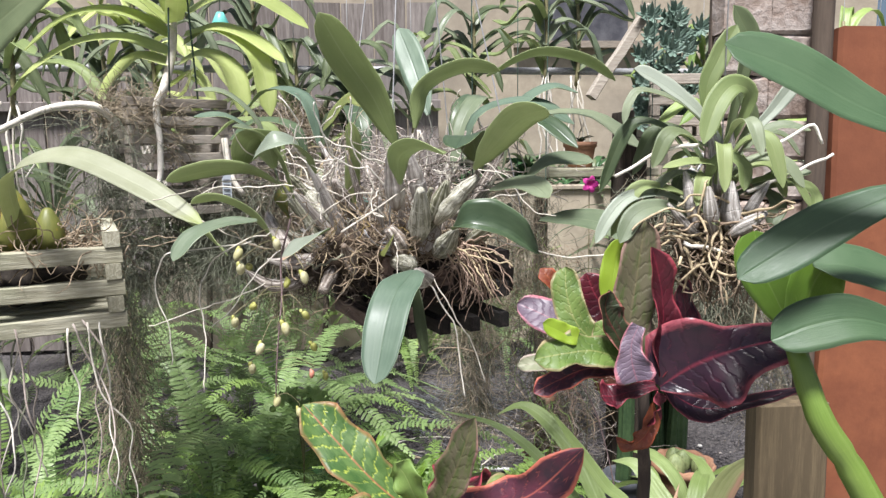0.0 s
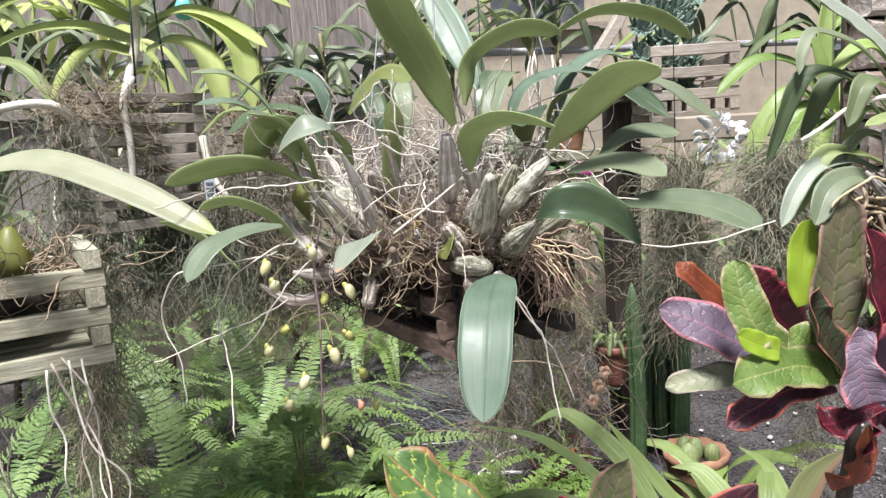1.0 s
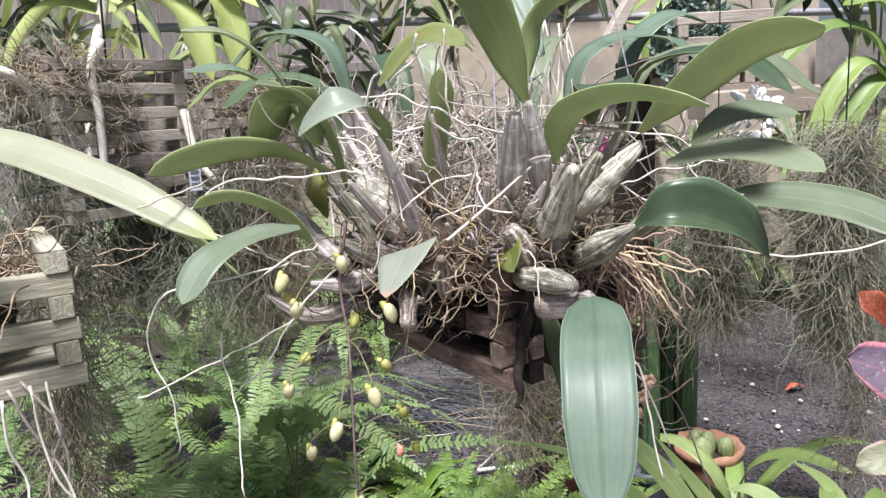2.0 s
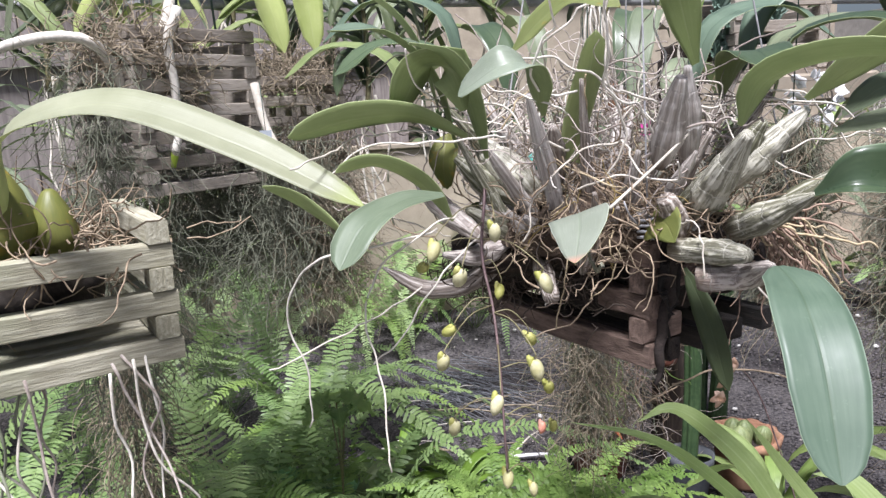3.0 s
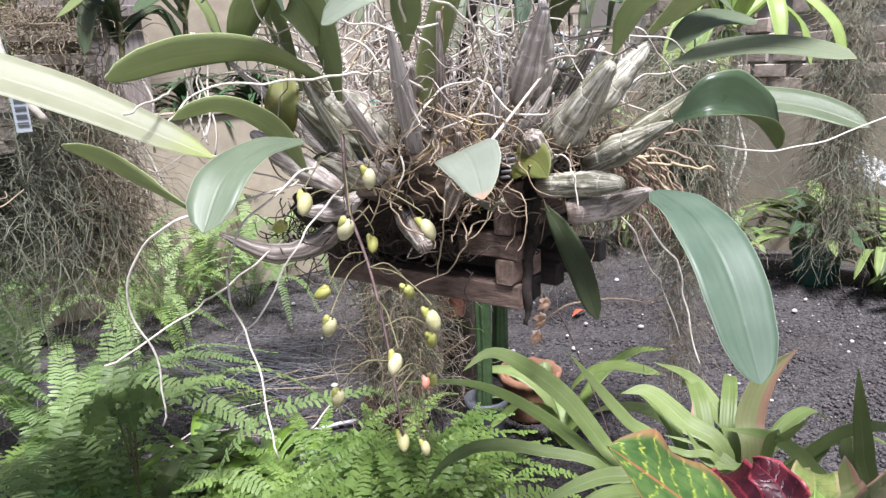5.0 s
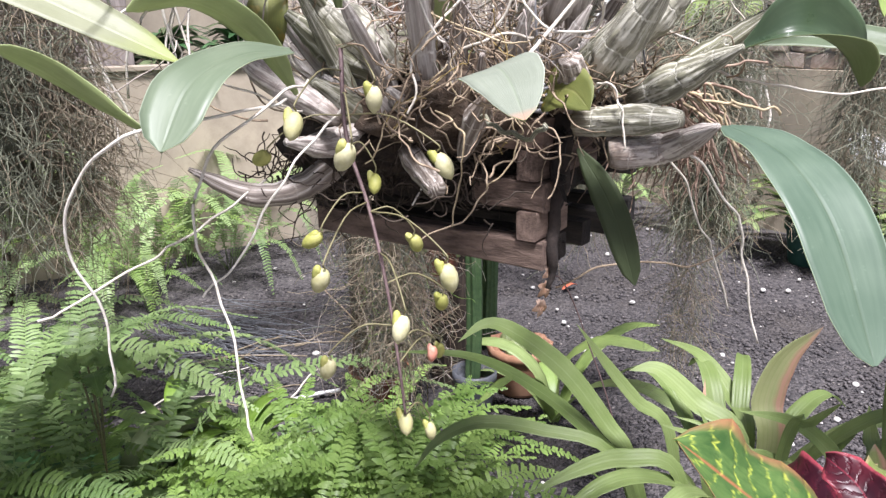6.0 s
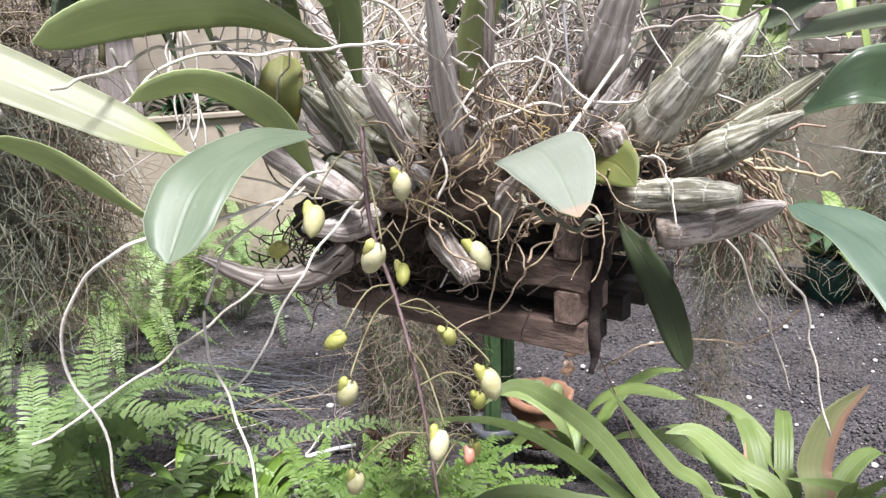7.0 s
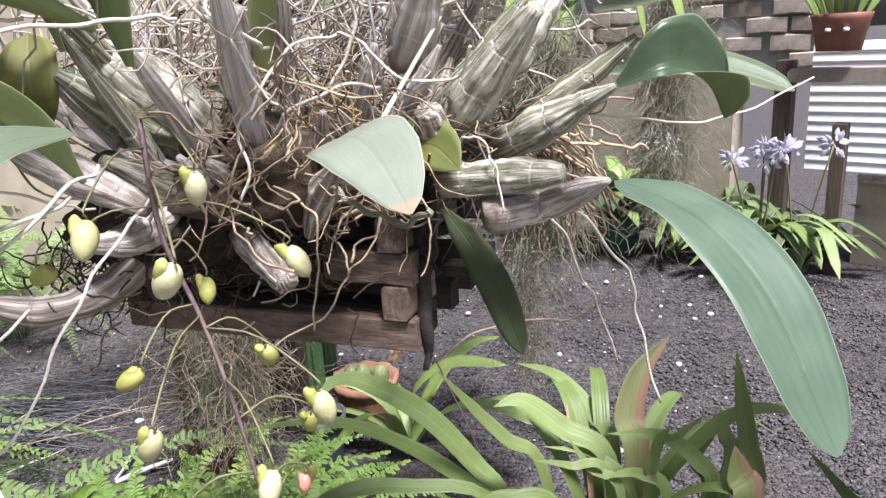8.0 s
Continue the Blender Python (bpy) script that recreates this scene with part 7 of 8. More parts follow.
# dark strap-leaved orchids on the pole
rs = random.Random(14)
for k, (x, y, z, mats, n, L) in enumerate(((-0.10, 2.40, 1.36, (M_VAND, M_VAND), 16, 0.19), (-0.95, 2.62, 1.45, (M_VAND, M_GREY), 12, 0.34), (0.35, 2.70, 1.55, (M_GREY, M_VAND), 12, 0.30), (0.75, 2.72, 1.62, (M_VAND, M_VAND), 11, 0.30), (1.2, 2.62, 1.5, (M_LIME, M_GREY), 12, 0.34), (-0.45, 2.72, 1.60, (M_GREY, M_VAND), 12, 0.34), (-1.35, 2.40, 1.5, (M_VAN, M_VAND), 12, 0.36), (1.6, 2.40, 1.45, (M_VAND, M_LIME), 12, 0.34), (-0.72, 2.40, 1.38, (M_GREY, M_VAN), 16, 0.32), (-1.05, 2.18, 1.50, (M_GREY, M_CATU), 15, 0.36), (0.12, 2.66, 1.42, (M_GREY, M_CATU), 15, 0.30), (-0.30, 2.66, 1.42, (M_CATU, M_GREY), 15, 0.30), (-0.85, 2.66, 1.62, (M_VAN, M_GREY), 14, 0.36), (0.55, 2.40, 1.60, (M_CATU, M_GREY), 11, 0.26))):
    o = thing("vanda_plant", (x, y, z - 0.1), "hanging orchid with ranked dark green strap leaves" if k % 2 == 0 else "hanging orchid with grey-green arching strap leaves", "orchid", "orchids along the pole")
    part("stem", tube([(x, y, z - 0.14), (x + 0.01, y, z), (x, y, z + 0.22)], 0.008, 0.006, sides=8, n=8), M_STALK, o)
    for j in range(n):
        s = j / (n - 1)
        a = (0.0 if j % 2 else math.pi) + rs.uniform(-1.1, 1.1)
        zz = z - 0.08 + 0.24 * s + rs.uniform(-0.03, 0.03)
        l = L * rs.uniform(0.6, 1.15) * (1 - 0.25 * s)
        out = arr((math.cos(a), math.sin(a) * 0.7, 0))
        b = arr((x, y, zz))
        leaf_part(o, [b, b + out * l * 0.3 + arr((0, 0, l * rs.uniform(0.15, 0.5))), b + out * l * 0.7 + arr((0, 0, l * rs.uniform(0.12, 0.5))), b + out * l + arr((0, 0, l * rs.uniform(-0.45, 0.5)))], rs.uniform(0.03, 0.05), (0, -0.35, 0.9), (mats[j % 2], mats[j % 2]), n=12, m=5, profile=STRAP, cup=0.4)
    for j in range(5):
        pts = [(x + rs.uniform(-0.03, 0.03), y, z - 0.1)]
        for i in range(4):
            pts.append((pts[-1][0] + rs.uniform(-0.03, 0.03), pts[-1][1] + rs.uniform(-0.03, 0.03), pts[-1][2] - rs.uniform(0.05, 0.11)))
        part("root", tube(pts, 0.004, 0.003, sides=5, n=12), M_ROOTW, o)
    part("wire", tube([(x, y, z), (x, y, 1.98)], 0.0012, sides=4, n=3), M_WIRE, o)

basket("basket", (-0.40, 2.36), 8, 0.24, 0.2, 1.19, 6, 0.026, M_WOODG, "old grey slatted basket hanging behind the vanda", depth=0.022, first=0)
part_fill = thing("moss", (-0.28, 2.46, 1.2), "brown root tangle in the old slatted basket", "moss", "", "stuff")
part("threads", strands(tangle_threads((-0.28, 2.44, 1.31), (0.08, 0.05, 0.03), 420, 95, 9, 0.018), 0.0016), M_MOSSB, part_fill, kind="stuff")
for sp, (x, y, z) in enumerate(((-0.49, 1.72, 1.36), (-0.43, 1.74, 1.36))):
    cordy = thing("cord", (x, y, z), "dark green cord that carries the slatted basket", "cord")
    part("cord", tube([(x, y, z), (x + 0.03 * (1 - 2 * sp), y, 1.98)], 0.0022, sides=5, n=4), M_CORD, cordy)
bead = thing("bottle", (-0.42, 1.995, 1.56), "small turquoise plastic bottle hung on a string", "bottle")
part("body", lathe((-0.42, 1.995, 1.56), [(0.010, 0), (0.020, 0.006), (0.022, 0.028), (0.014, 0.045), (0.009, 0.055), (0.006, 0.055)], 16), M_TURQ, bead)
part("string", tube([(-0.42, 1.995, 1.62), (-0.42, 2.08, 1.985)], 0.0012, sides=4, n=3), M_CORD, bead)
tagp = thing("plant_label", (-0.362, 1.68, 1.14), "pale blue plastic plant label with unreadable lines", "label")
part("plate", box_piece(-0.372, -0.352, 1.676, 1.678, 1.14, 1.20), M_TAG, tagp, smooth=False)
for k in range(4):
    part("line", box_piece(-0.369, -0.355, 1.674, 1.6755, 1.15 + k * 0.011, 1.154 + k * 0.011), M_GREYPOT, tagp, smooth=False)
part("string", tube([(-0.362, 1.677, 1.20), (-0.365, 1.68, 1.28)], 0.0008, sides=3, n=3), M_CORD, tagp)
solo("plastic_clip", lathe((-0.045, 1.215, 1.150), [(0.004, 0), (0.009, 0.003), (0.009, 0.016), (0.004, 0.02)], 12), M_TURQ, "small turquoise plastic clip among the pseudobulbs", "clip")

# log with succulents
trough = thing("trough", (0.75, 2.18, 1.2), "tilted pale wooden trough packed with blue-green succulents", "planter")
d = unit(arr((0.178, 0.02, 0.256)))
v, f, u = box_piece(0, 0.33, -0.02, 0.02, -0.03, 0.03, 0.002, 2, 4, 0.006)
side = unit(np.cross(d, (0, 1, 0)))
part("board", (arr((0.635, 2.15, 1.40)) + v[:, :1] * d + v[:, 1:2] * arr((0, 1, 0)) + v[:, 2:] * side * 0.5, f, u), M_WOODG, trough, "pale weathered board", smooth=False)
v, f, u = box_piece(0, 1.33, -0.05, 0.05, -0.05, 0.05, 0.002, 4, 6, 0.010)
part("post", (np.stack([0.868 + v[:, 1], 2.46 + v[:, 2], v[:, 0]], 1), f, u), M_POSTW, trough, "dark brown wooden post", smooth=False)
part("arm", box_piece(0.80, 0.93, 2.13, 2.44, 1.325, 1.365, 0.001, 4, 3, 0.005), M_POSTW, trough, "dark wooden arm", smooth=False)
for k in range(64):
    rr = random.Random(100 + k)
    t = k / 63
    c = arr((0.755 + 0.17 * rr.random() + 0.03 * t, 2.12 + rr.uniform(-0.03, 0.03), 1.32 + 0.33 * t))
    for j in range(9):
        a = j * 2.399
        o = arr((math.cos(a), -0.55, math.sin(a)))
        L = 0.022 + 0.014 * rr.random()
        leaf_part(trough, [c, c + o * L * 0.6, c + o * L + arr((0, -0.004, 0.006))], 0.014, (0, -1, 0.4), (M_SUCC, M_SUCC), profile=HEART, n=5, m=4, thick=0.002)
part("wire", tube([(0.80, 2.18, 1.6), (0.80, 2.18, 1.98)], 0.0015, sides=4, n=3), M_WIRE, trough)

# rack bars that carry everything
for y in (0.75, 1.17, 1.40, 1.60, 1.75, 2.08, 2.18, 2.40, 2.66):
    solo("rail", tube([(-1.8, y, 1.985), (2.0, y, 1.985)], 0.012, sides=8, n=3), M_WIRE, "grey overhead metal bar that carries the hanging baskets", "rail", "structure")
for x, back in ((-1.8, 2.75), (2.0, 4.99)):
    for y in (0.3, 2.75)[: 2 if x < 0 else 1]:
        solo("post", tube([(x, y, 0), (x, y, 2.0)], 0.03, sides=8, n=3), M_POSTW, "dark wooden post of the overhead rack", "post", "structure")
    solo("rail", tube([(x, 0.3, 2.0), (x, back, 2.0)], 0.014, sides=8, n=3), M_WIRE, "grey metal side bar of the overhead rack", "rail", "structure")


solo("wire", tube([(2.0, 2.75, 1.99), (1.97, 2.75, 1.53)], 0.002, sides=5, n=3), M_WIRE, "thin wire that holds up the end of the pole", "wire", "structure")


# ---------- pots on the gravel ----------
def pot(base, r, h, mat, label, ruffle=0):
    ob = thing("pot", base, label, "pot")
    part("body", lathe(base, [(r * 0.70, 0), (r * 0.74, 0.01), (r * 0.90, h * 0.72), (r * 0.93, h * 0.78), (r * 1.0, h * 0.8), (r * 1.02, h), (r * 0.92, h), (r * 0.88, h * 0.8), (r * 0.8, h * 0.75)], 32, 0.05 if ruffle else 0.0, ruffle), mat, ob)
    part("soil", lathe((base[0], base[1], base[2] + h * 0.70), [(r * 0.84, 0), (r * 0.5, 0.012), (0.004, 0.016)], 20), M_SOIL, ob)
    return ob


pot((1.02, 2.27, 0), 0.105, 0.165, M_TERRA, "terracotta pot with a ruffled rim on the gravel", 10)
for k, (x, y, s) in enumerate(((0.98, 2.24, 1.0), (1.03, 2.29, 0.9), (1.07, 2.25, 0.8), (1.01, 2.32, 0.85))):
    cc = thing("cactus", (x, y, 0.12), "small round ribbed green cactus in the terracotta pot", "cactus", "cacti in the pot")
    part("body", tube([(x, y, 0.12), (x, y, 0.16), (x, y, 0.12 + 0.085 * s)], 0.032 * s, sides=32, n=10, ribs=10, rib=0.10, profile=([0, 0.2, 0.5, 0.8, 0.95, 1], [0.7, 0.95, 1.0, 0.75, 0.35, 0.05])), M_CACTL, cc)
pot((0.785, 2.20, 0), 0.068, 0.165, M_GREYPOT, "dark grey plastic pot on the gravel")
for k in range(13):
    rr = random.Random(k)
    x, y = 1.11 + 0.105 * math.cos(k * 2.4) * math.sqrt(k / 13 + 0.1), 2.66 + 0.07 * math.sin(k * 2.4)
    if k == 0:
        x, y = 0.785, 2.21
    hgt = rr.uniform(0.5, 0.82)
    cc = thing("cactus", (x, y, 0.1 if k == 0 else 0.0), "tall ribbed green column cactus", "cactus", "column cacti")
    part("body", tube([(x, y, 0.1 if k == 0 else 0.0), (x + rr.uniform(-0.015, 0.015), y, hgt * 0.5), (x + rr.uniform(-0.03, 0.03), y, hgt)], 0.022 if k == 0 else 0.018, sides=30, n=14, ribs=6, rib=0.22, profile=([0, 0.1, 0.85, 0.96, 1], [0.9, 1.0, 1.0, 0.7, 0.1])), M_CACT, cc)
red_pot = pot((0.775, 2.36, 0.40), 0.062, 0.135, M_REDPOT, "red-brown plastic pot hung on the dark post")
part("hook", tube([(0.775, 2.415, 0.50), (0.80, 2.43, 0.56), (0.83, 2.42, 0.55)], 0.003, sides=5, n=6), M_WIRE, red_pot)
potted = thing("cactus", (0.775, 2.36, 0.49), "pale green trailing cactus in the red-brown pot", "cactus")
rr = random.Random(19)
for k in range(13):
    a = k * 2.399
    o = arr((math.cos(a), math.sin(a), 0))
    b = arr((0.775, 2.36, 0.49)) + o * 0.018
    part("stem", tube([b, b + o * 0.03 + arr((0, 0, rr.uniform(0.05, 0.10))), b + o * rr.uniform(0.06, 0.11) + arr((0, 0, rr.uniform(-0.02, 0.12)))], 0.008, 0.006, sides=10, n=8, ribs=5, rib=0.15), M_CACTL, potted)
tang = thing("dry_roots", (0.53, 2.28, 0.22), "grey-brown and green curtain of dry roots and moss on a cord", "roots", "", "stuff")
for k, (x, y, rx, z0, z1, num, mat) in enumerate(((0.40, 2.26, 0.035, 0.60, 0.98, 70, M_MOSSB), (0.47, 2.30, 0.045, 0.40, 0.98, 120, M_MOSS), (0.55, 2.28, 0.055, 0.32, 0.98, 110, M_MOSSB), (0.62, 2.30, 0.05, 0.34, 0.95, 80, M_ROOTB), (0.58, 2.25, 0.05, 0.42, 0.80, 70, M_ROOTR), (0.66, 2.26, 0.045, 0.36, 0.90, 70, M_MOSS), (0.52, 2.24, 0.10, 0.30, 0.95, 60, M_GREENY))):
    part("threads", strands(hanging_threads((x, y, 0), (rx, 0.05), z0, z1, num, 131 + k, 9, 0.020, (0.12, 0.30)), 0.0012), mat, tang, kind="stuff")
part("threads", strands(tangle_threads((0.58, 2.30, 0.42), (0.10, 0.05, 0.12), 130, 96, 10, 0.022), 0.0012, False), M_ROOTP, tang, "pale curling roots", kind="stuff")
part("cord", tube([(0.53, 2.28, 0.95), (0.53, 2.28, 1.40), (0.54, 2.27, 1.98)], 0.002, sides=4, n=8), M_CORD, tang)
pot((0.61, 2.46, 0.0), 0.112, 0.125, M_REDPOT, "low red-brown pot with dead roots on the gravel")
dead = thing("dead_plant", (0.61, 2.46, 0.09), "dry brown dead plant with tangled roots in a low pot", "plant")
part("threads", strands(np.concatenate([tangle_threads((0.61, 2.42, 0.20), (0.08, 0.06, 0.06), 170, 97, 9, 0.024), hanging_threads((0.61, 2.44, 0), (0.09, 0.07), 0.14, 0.42, 130, 98, 9, 0.010, (0.1, 0.25))]), 0.0010, False), M_MOSSB, dead, kind="stuff")
part("threads", strands(tangle_threads((0.58, 2.38, 0.16), (0.10, 0.06, 0.04), 34, 99, 10, 0.026), 0.0016, False), M_ROOTP, dead, kind="stuff")
for k in range(4):
    a = k * 1.7 + 0.3
    part("stick", tube([(0.60, 2.44, 0.08), (0.60 + 0.1 * math.cos(a), 2.42 + 0.1 * math.sin(a), 0.25), (0.60 + 0.26 * math.cos(a), 2.42 + 0.22 * math.sin(a), 0.36)], 0.004, 0.002, sides=5, n=8), M_ROOTB, dead)
bush_leaves(dead, (0.60, 2.40, 0.16), 7, 0.11, 0.026, 8, ((M_LEAFR, M_LEAFR), (M_LIME, M_LIME), (M_LIME, M_LIME)))
pot((0.72, 2.55, 1.18), 0.06, 0.09, M_TERRA, "small terracotta pot on the shelf")
solo("shelf", box_piece(0.55, 0.98, 2.46, 2.66, 1.145, 1.178, 0.001, 4, 3, 0.004), M_WOODL, "pale wooden shelf behind the baskets", "shelf", "structure", smooth=False)
for x in (0.58, 0.93):
    solo("post", box_piece(x - 0.02, x + 0.02, 2.54, 2.58, 0, 1.144, 0.001, 4, 3, 0.004), M_POSTW, "dark wooden leg of the shelf", "post", "structure", smooth=False)
sp = thing("succulent", (0.72, 2.55, 1.25), "brown-green rosette succulent in a small pot", "plant")
bush_leaves(sp, (0.72, 2.55, 1.255), 16, 0.06, 0.02, 5, ((M_VAND, M_VAND), (M_DRYP, M_VAND)))
mag = thing("flower", (0.70, 2.34, 0.0), "small magenta flower on a green stem", "flower")
part("stem", tube([(0.70, 2.34, 0.0), (0.69, 2.32, 0.7), (0.68, 2.30, 1.13)], 0.002, sides=4, n=6), M_STALK, mag)
for j in range(5):
    a = j * 1.257
    leaf_part(mag, [(0.68, 2.30, 1.13), (0.68 + 0.015 * math.cos(a), 2.285, 1.13 + 0.015 * math.sin(a)), (0.68 + 0.03 * math.cos(a), 2.29, 1.13 + 0.03 * math.sin(a))], 0.026, (0, -1, 0.1), (M_PETALM, M_PETALM), name="petal", profile=HEART, n=6, m=5)

# ---------- right-hand back: potted plant, agapanthus ----------
pot((3.05, 2.45, 0), 0.13, 0.22, M_GREENPOT, "dark green plastic pot by the east wall")
gpp = thing("plant", (3.05, 2.45, 0.15), "bright yellow-green bushy plant in the green pot", "plant")
bush_leaves(gpp, (3.05, 2.45, 0.20), 46, 0.42, 0.085, 12, ((M_LIME, M_LIME), (M_FRESH, M_FRESH), (M_GRASS, M_GRASS)), (15, 80))
for k, (x, y, n, L) in enumerate(((3.12, 2.17, 22, 0.48), (3.08, 1.74, 32, 0.62), (3.12, 1.58, 22, 0.60), (3.3, 1.95, 16, 0.55), (3.15, 3.0, 20, 0.45), (2.9, 3.6, 24, 0.55), (2.6, 4.2, 24, 0.55), (1.9, 4.6, 22, 0.5))):
    ag = thing("lily_plant", (x, y, 0), "clump of arching green strap leaves with pale flower heads" if k < 3 else "clump of arching green strap leaves by the wall", "plant", "strap-leaved clumps")
    bush_leaves(ag, (x, y, 0.0), n, L, 0.05, 30 + k, ((M_FERN, M_FERN), (M_VAND, M_VAND), (M_GRASS, M_GRASS)), (40, 84), STRAP, 0.7)
    if k < 3:
        for q in range((4, 4, 2)[k]):
            rr = random.Random(k * 7 + q)
            hx, hy, hz = x + rr.uniform(-0.12, 0.0), y + rr.uniform(-0.12, 0.12), 0.59 + rr.uniform(-0.05, 0.06)
            part("flower_stem", tube([(x, y, 0), ((x + hx) / 2, (y + hy) / 2, hz * 0.55), (hx, hy, hz)], 0.005, 0.004, sides=5, n=6), M_STALK, ag)
            col = M_PETALW if k == 0 else M_PETALL
            pieces = []
            for j in range(30):
                dd = unit(arr((rr.gauss(0, 1), rr.gauss(0, 1), rr.gauss(0.3, 1))))
                c = arr((hx, hy, hz)) + dd * rr.uniform(0.015, 0.045)
                pieces.append(blade([c, c + dd * 0.018, c + dd * 0.04], 0.026, (dd[1], -dd[0], 0.5), n=4, m=4, profile=HEART, thick=0.0006)[0])
            part("flower_head", merge(pieces), col, ag, "round pale flower head", kind="stuff")

# broad-leaved plants among the ferns
for k, (x, y, n, L, w, mats) in enumerate(((-0.50, 2.05, 12, 0.34, 0.10, ((M_BROAD, M_BROAD),)), (-0.22, 2.28, 10, 0.34, 0.09, ((M_BROAD, M_BROAD), (M_VAND, M_VAND))), (-0.75, 1.75, 10, 0.34, 0.09, ((M_BROAD, M_BROAD),)), (0.95, 2.02, 7, 0.46, 0.05, ((M_LIME, M_LIME), (M_GRASS, M_GRASS))))):
    b = thing("broadleaf_plant", (x, y, 0), "low plant with dark glossy broad leaves among the ferns" if k < 3 else "thin light green strap-leaved plant beside the pots", "plant", "low broad-leaved plants")
    bush_leaves(b, (x, y, 0.02), n, L, w, 60 + k, mats, (35, 80), OBLONG if k < 3 else STRAP)
for k, (x, y) in enumerate(((-0.55, 1.78), (-0.38, 2.15), (-0.10, 1.98), (-0.68, 2.0), (0.08, 2.28), (-0.30, 1.72), (-0.85, 1.75), (-0.05, 2.5))):
    b = thing("broadleaf_plant", (x, y, 0), "low leafy green plant between the ferns", "plant", "low broad-leaved plants")
    bush_leaves(b, (x, y, 0.04), 26, 0.26, 0.05, 90 + k, ((M_FERN, M_FERN), (M_GREENY, M_GREENY), (M_FERNL, M_FERNL)), (15, 80), (OBLONG, LANCE)[k % 2])
lob = thing("lobed_leaf_plant", (-0.27, 2.13, 0), "pale green plant with lobed leaves among the ferns", "plant")
for k in range(6):
    a = k * 1.047 - 0.5
    o = arr((math.cos(a), math.sin(a), 0))
    b = arr((-0.26, 2.09, 0.48))
    part("stalk", tube([(-0.27, 2.13, 0), tuple(b * arr((1, 1, 0.6))), tuple(b + o * 0.02 + arr((0, 0, 0.03)))], 0.002, sides=4, n=6), M_STALK, lob)
    leaf_part(lob, [b + o * 0.02 + arr((0, 0, 0.03)), b + o * 0.055 + arr((0, 0, 0.042)), b + o * 0.10 + arr((0, 0, 0.015))], 0.074, (0, -0.2, 1), (M_FERNL, M_FERNL), profile=JAGGED, n=25, m=7, wave=0.10, seed=k)
for k, (x, y, s, c) in enumerate(((0.12, 1.72, 1.05, 16), (0.22, 1.80, 1.0, 14), (0.02, 1.85, 1.05, 14), (-0.04, 1.60, 1.15, 15), (0.09, 1.54, 1.1, 15), (0.24, 1.60, 1.1, 14), (-0.16, 1.72, 1.1, 14), (0.36, 1.90, 1.0, 12), (0.14, 1.95, 1.0, 12), (-0.02, 1.72, 1.1, 12), (0.16, 1.64, 1.2, 12), (0.32, 1.74, 1.0, 12))):
    fern((x, y, 0.03), s * 1.15, c * 2, 70 + k, (4, 5, 6), "young bright green fern with dense small fronds")

# loose things on the gravel
solo("stick", tube([(0.34, 2.60, 0.02), (0.42, 2.585, 0.024), (0.50, 2.57, 0.02)], 0.007, sides=6, n=6), M_WHITE, "short white plastic stick lying on the gravel", "stick")
for k in range(14):
    rr = random.Random(200 + k)
    x, y, a = rr.uniform(-0.1, 0.7), rr.uniform(2.6, 3.2), rr.uniform(-0.5, 0.6)
    L = rr.uniform(0.18, 0.5)
    solo("twig", tube([(x, y, 0.02), (x + L * 0.5 * math.cos(a), y + L * 0.5 * math.sin(a), 0.03 + 0.02 * rr.random()), (x + L * math.cos(a), y + L * math.sin(a), 0.018)], 0.0035, 0.002, sides=5, n=8, seed=k, rough=0.003), M_MOSSB if k % 3 else M_ROOTW, "dry grey twig lying on the gravel", "twig", group="twigs on the gravel")
rr = np.random.RandomState(15)
heap = np.zeros((150, 5, 3))
heap[:, 0] = arr((0.27, 3.30, 0.03)) + rr.randn(150, 3) * arr((0.13, 0.15, 0.008))
way = unit(arr((0.55, -0.75, 0.03)) + rr.randn(150, 3) * arr((0.25, 0.25, 0.05)))
for i in range(1, 5):
    heap[:, i] = heap[:, i - 1] + way * 0.055 + rr.randn(150, 3) * 0.003
heap[:, :, 2] = np.maximum(heap[:, :, 2], 0.016)
solo("dry_needles", strands(heap, 0.0022, False), M_NEEDLE, "heap of bluish-grey dry needles on the gravel", "needles", "stuff")
solo("fallen_leaf", blade([(1.75, 2.85, 0.02), (1.80, 2.86, 0.035), (1.85, 2.86, 0.02)], 0.035, (0, 0, 1), n=8, m=5, profile=LANCE)[0], M_LEAFR, "orange-red fallen leaf on the gravel", "leaf")
STONES = []
for k in range(3):
    piece = clump("stone", (0, 0, 0), (1.0, 0.8, 0.55), M_STONE, "", "", 40 + k, 7, 9)
    STONES.append(make_mesh("stone", piece, M_STONE))
rs = random.Random(77)
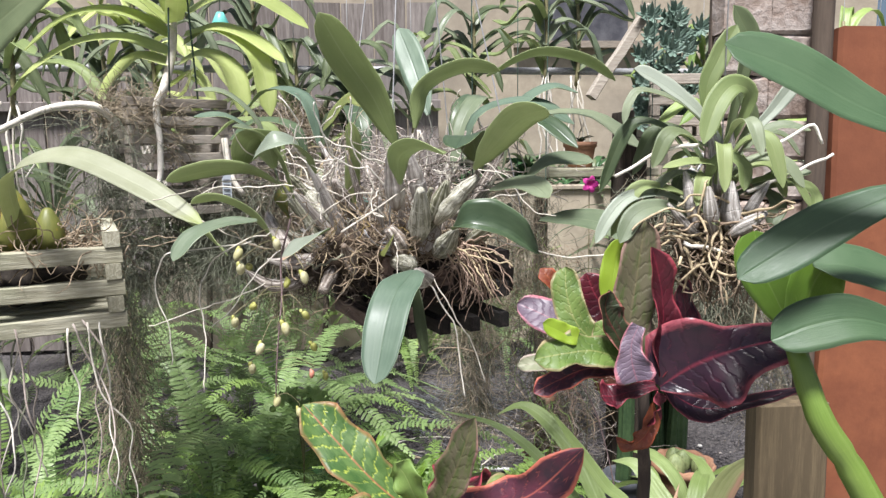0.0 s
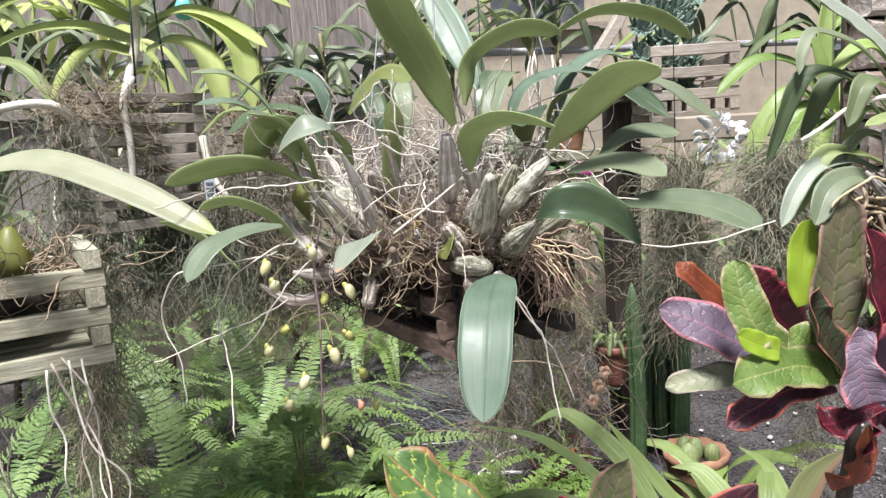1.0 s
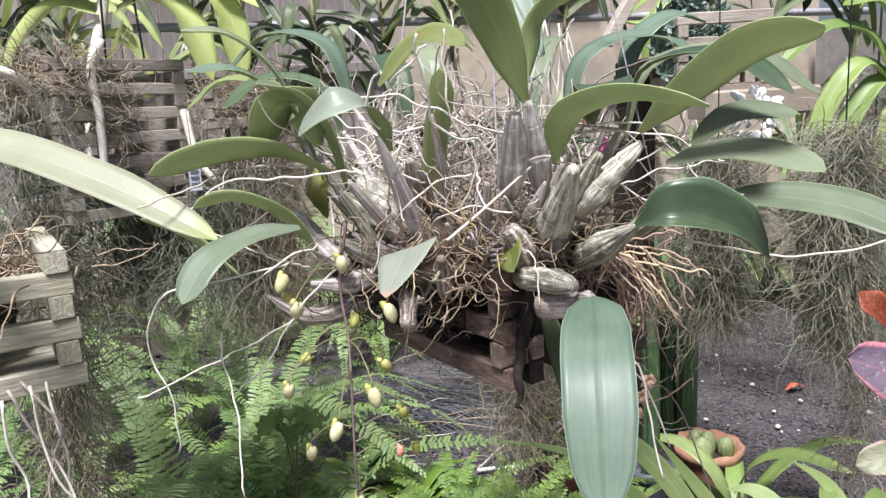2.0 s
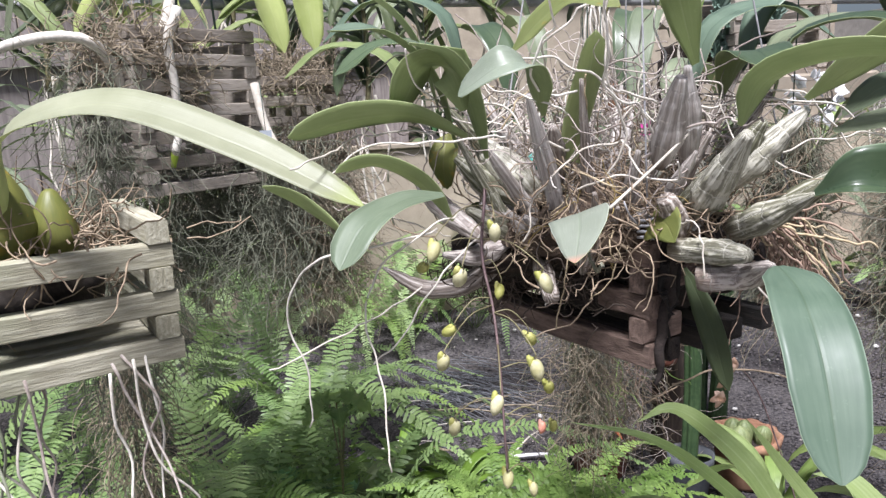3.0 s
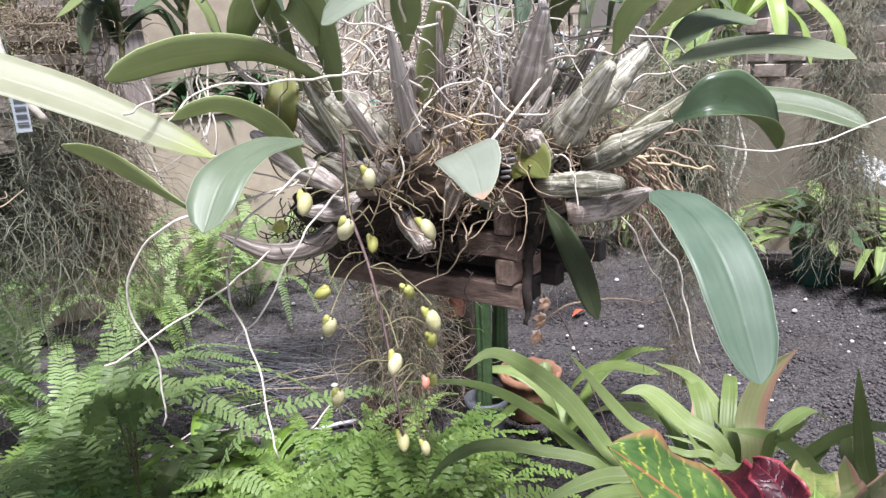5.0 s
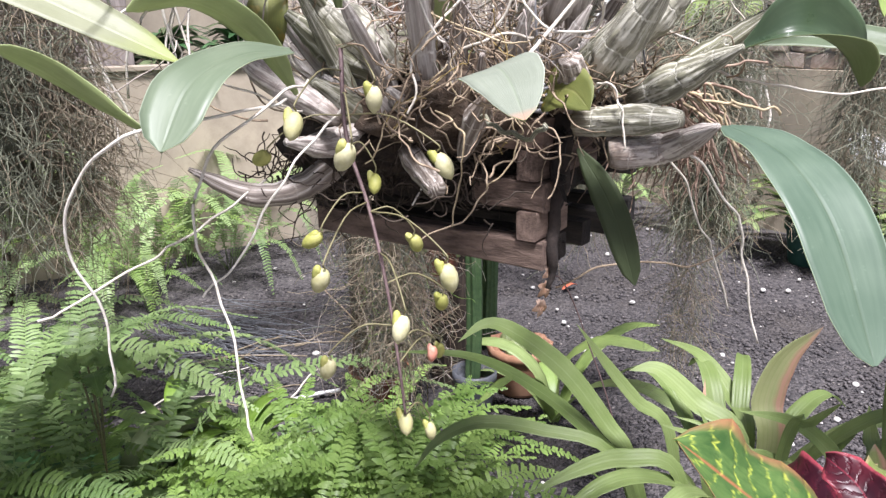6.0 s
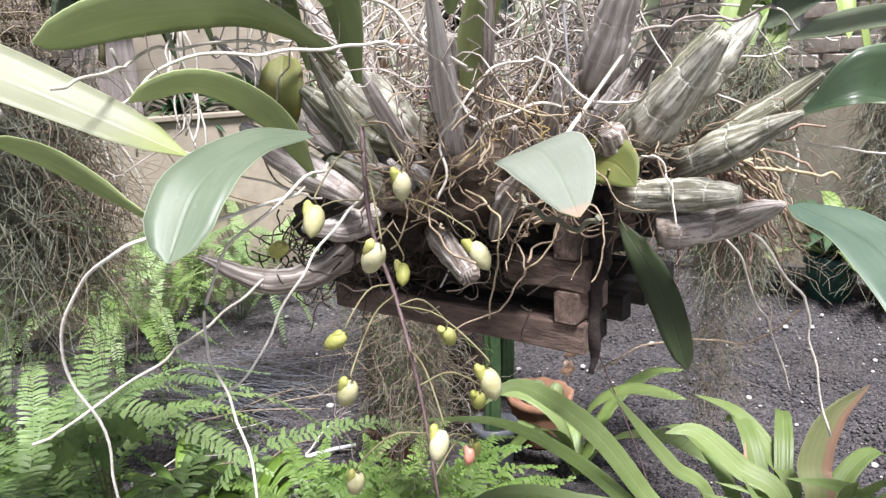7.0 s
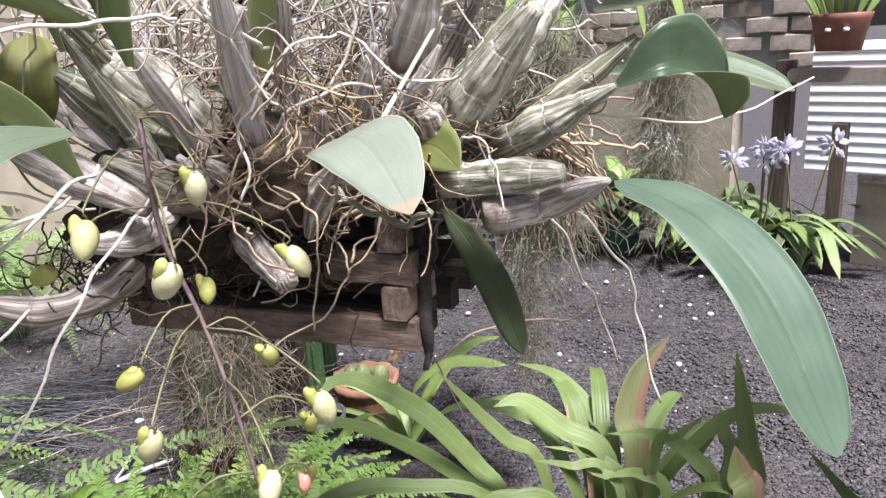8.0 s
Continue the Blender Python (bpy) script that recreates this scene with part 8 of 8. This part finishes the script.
for k in range(130):
    x, y = rs.uniform(0.5, 3.1), rs.uniform(1.3, 4.0)
    if x < 0.9 and y < 1.7:
        x += 0.8
    o = new("stone", STONES[k % 3])
    sc = 0.0045 + 0.013 * rs.random() ** 2.5
    o.matrix_world = pose(x, y, 0.008, 0, 0, rs.uniform(0, 360)) @ Matrix.Scale(sc, 4)
    tagged(o, "small pale stone on the dark gravel", "stone", "pale stones on the gravel")

# bushy plants before the fence and wall
for k, (x, y, z, n, L) in enumerate(((-1.7, 3.9, 0.9, 40, 0.75), (-1.0, 4.1, 1.2, 36, 0.6), (-0.35, 4.2, 1.1, 30, 0.5), (1.5, 4.1, 0.7, 30, 0.55), (2.0, 4.0, 0.8, 34, 0.6), (2.6, 3.9, 0.9, 36, 0.7), (-2.3, 3.2, 1.1, 36, 0.75), (-1.6, 2.9, 0.9, 34, 0.6))):
    b = thing("shrub", (x, y, 0), "leafy green shrub with long arching leaves before the fence", "shrub", "shrubs before the fence")
    part("stem", tube([(x, y, 0), (x + 0.03, y, z * 0.5), (x, y, z)], 0.02, 0.012, sides=6, n=6), M_POSTW, b)
    bush_leaves(b, (x, y, z * 0.5), n // 2, L, 0.06, 300 + k, ((M_VAND, M_VAND), (M_FERN, M_FERN), (M_GREY, M_GREY)), (10, 75), LANCE, 0.6)
    bush_leaves(b, (x, y, z), n // 2, L, 0.06, 320 + k, ((M_VAND, M_VAND), (M_GRASS, M_GRASS), (M_GREY, M_GREY)), (10, 80), LANCE, 0.6)
for k, (x, n) in enumerate(((0.60, 70), (1.00, 70), (1.45, 60))):
    b = thing("shrub", (x, 4.78, 0), "dark green hedge plant between the low wall and the house wall", "shrub", "hedge behind the low wall")
    part("stem", tube([(x, 4.78, 0), (x + 0.02, 4.78, 0.6), (x, 4.77, 1.1)], 0.02, 0.012, sides=6, n=6), M_POSTW, b)
    bush_leaves(b, (x, 4.76, 0.98), n, 0.34, 0.055, 340 + k, ((M_BROAD, M_BROAD), (M_BROAD, M_BROAD), (M_VAND, M_VAND)), (5, 85), LANCE, 0.5)
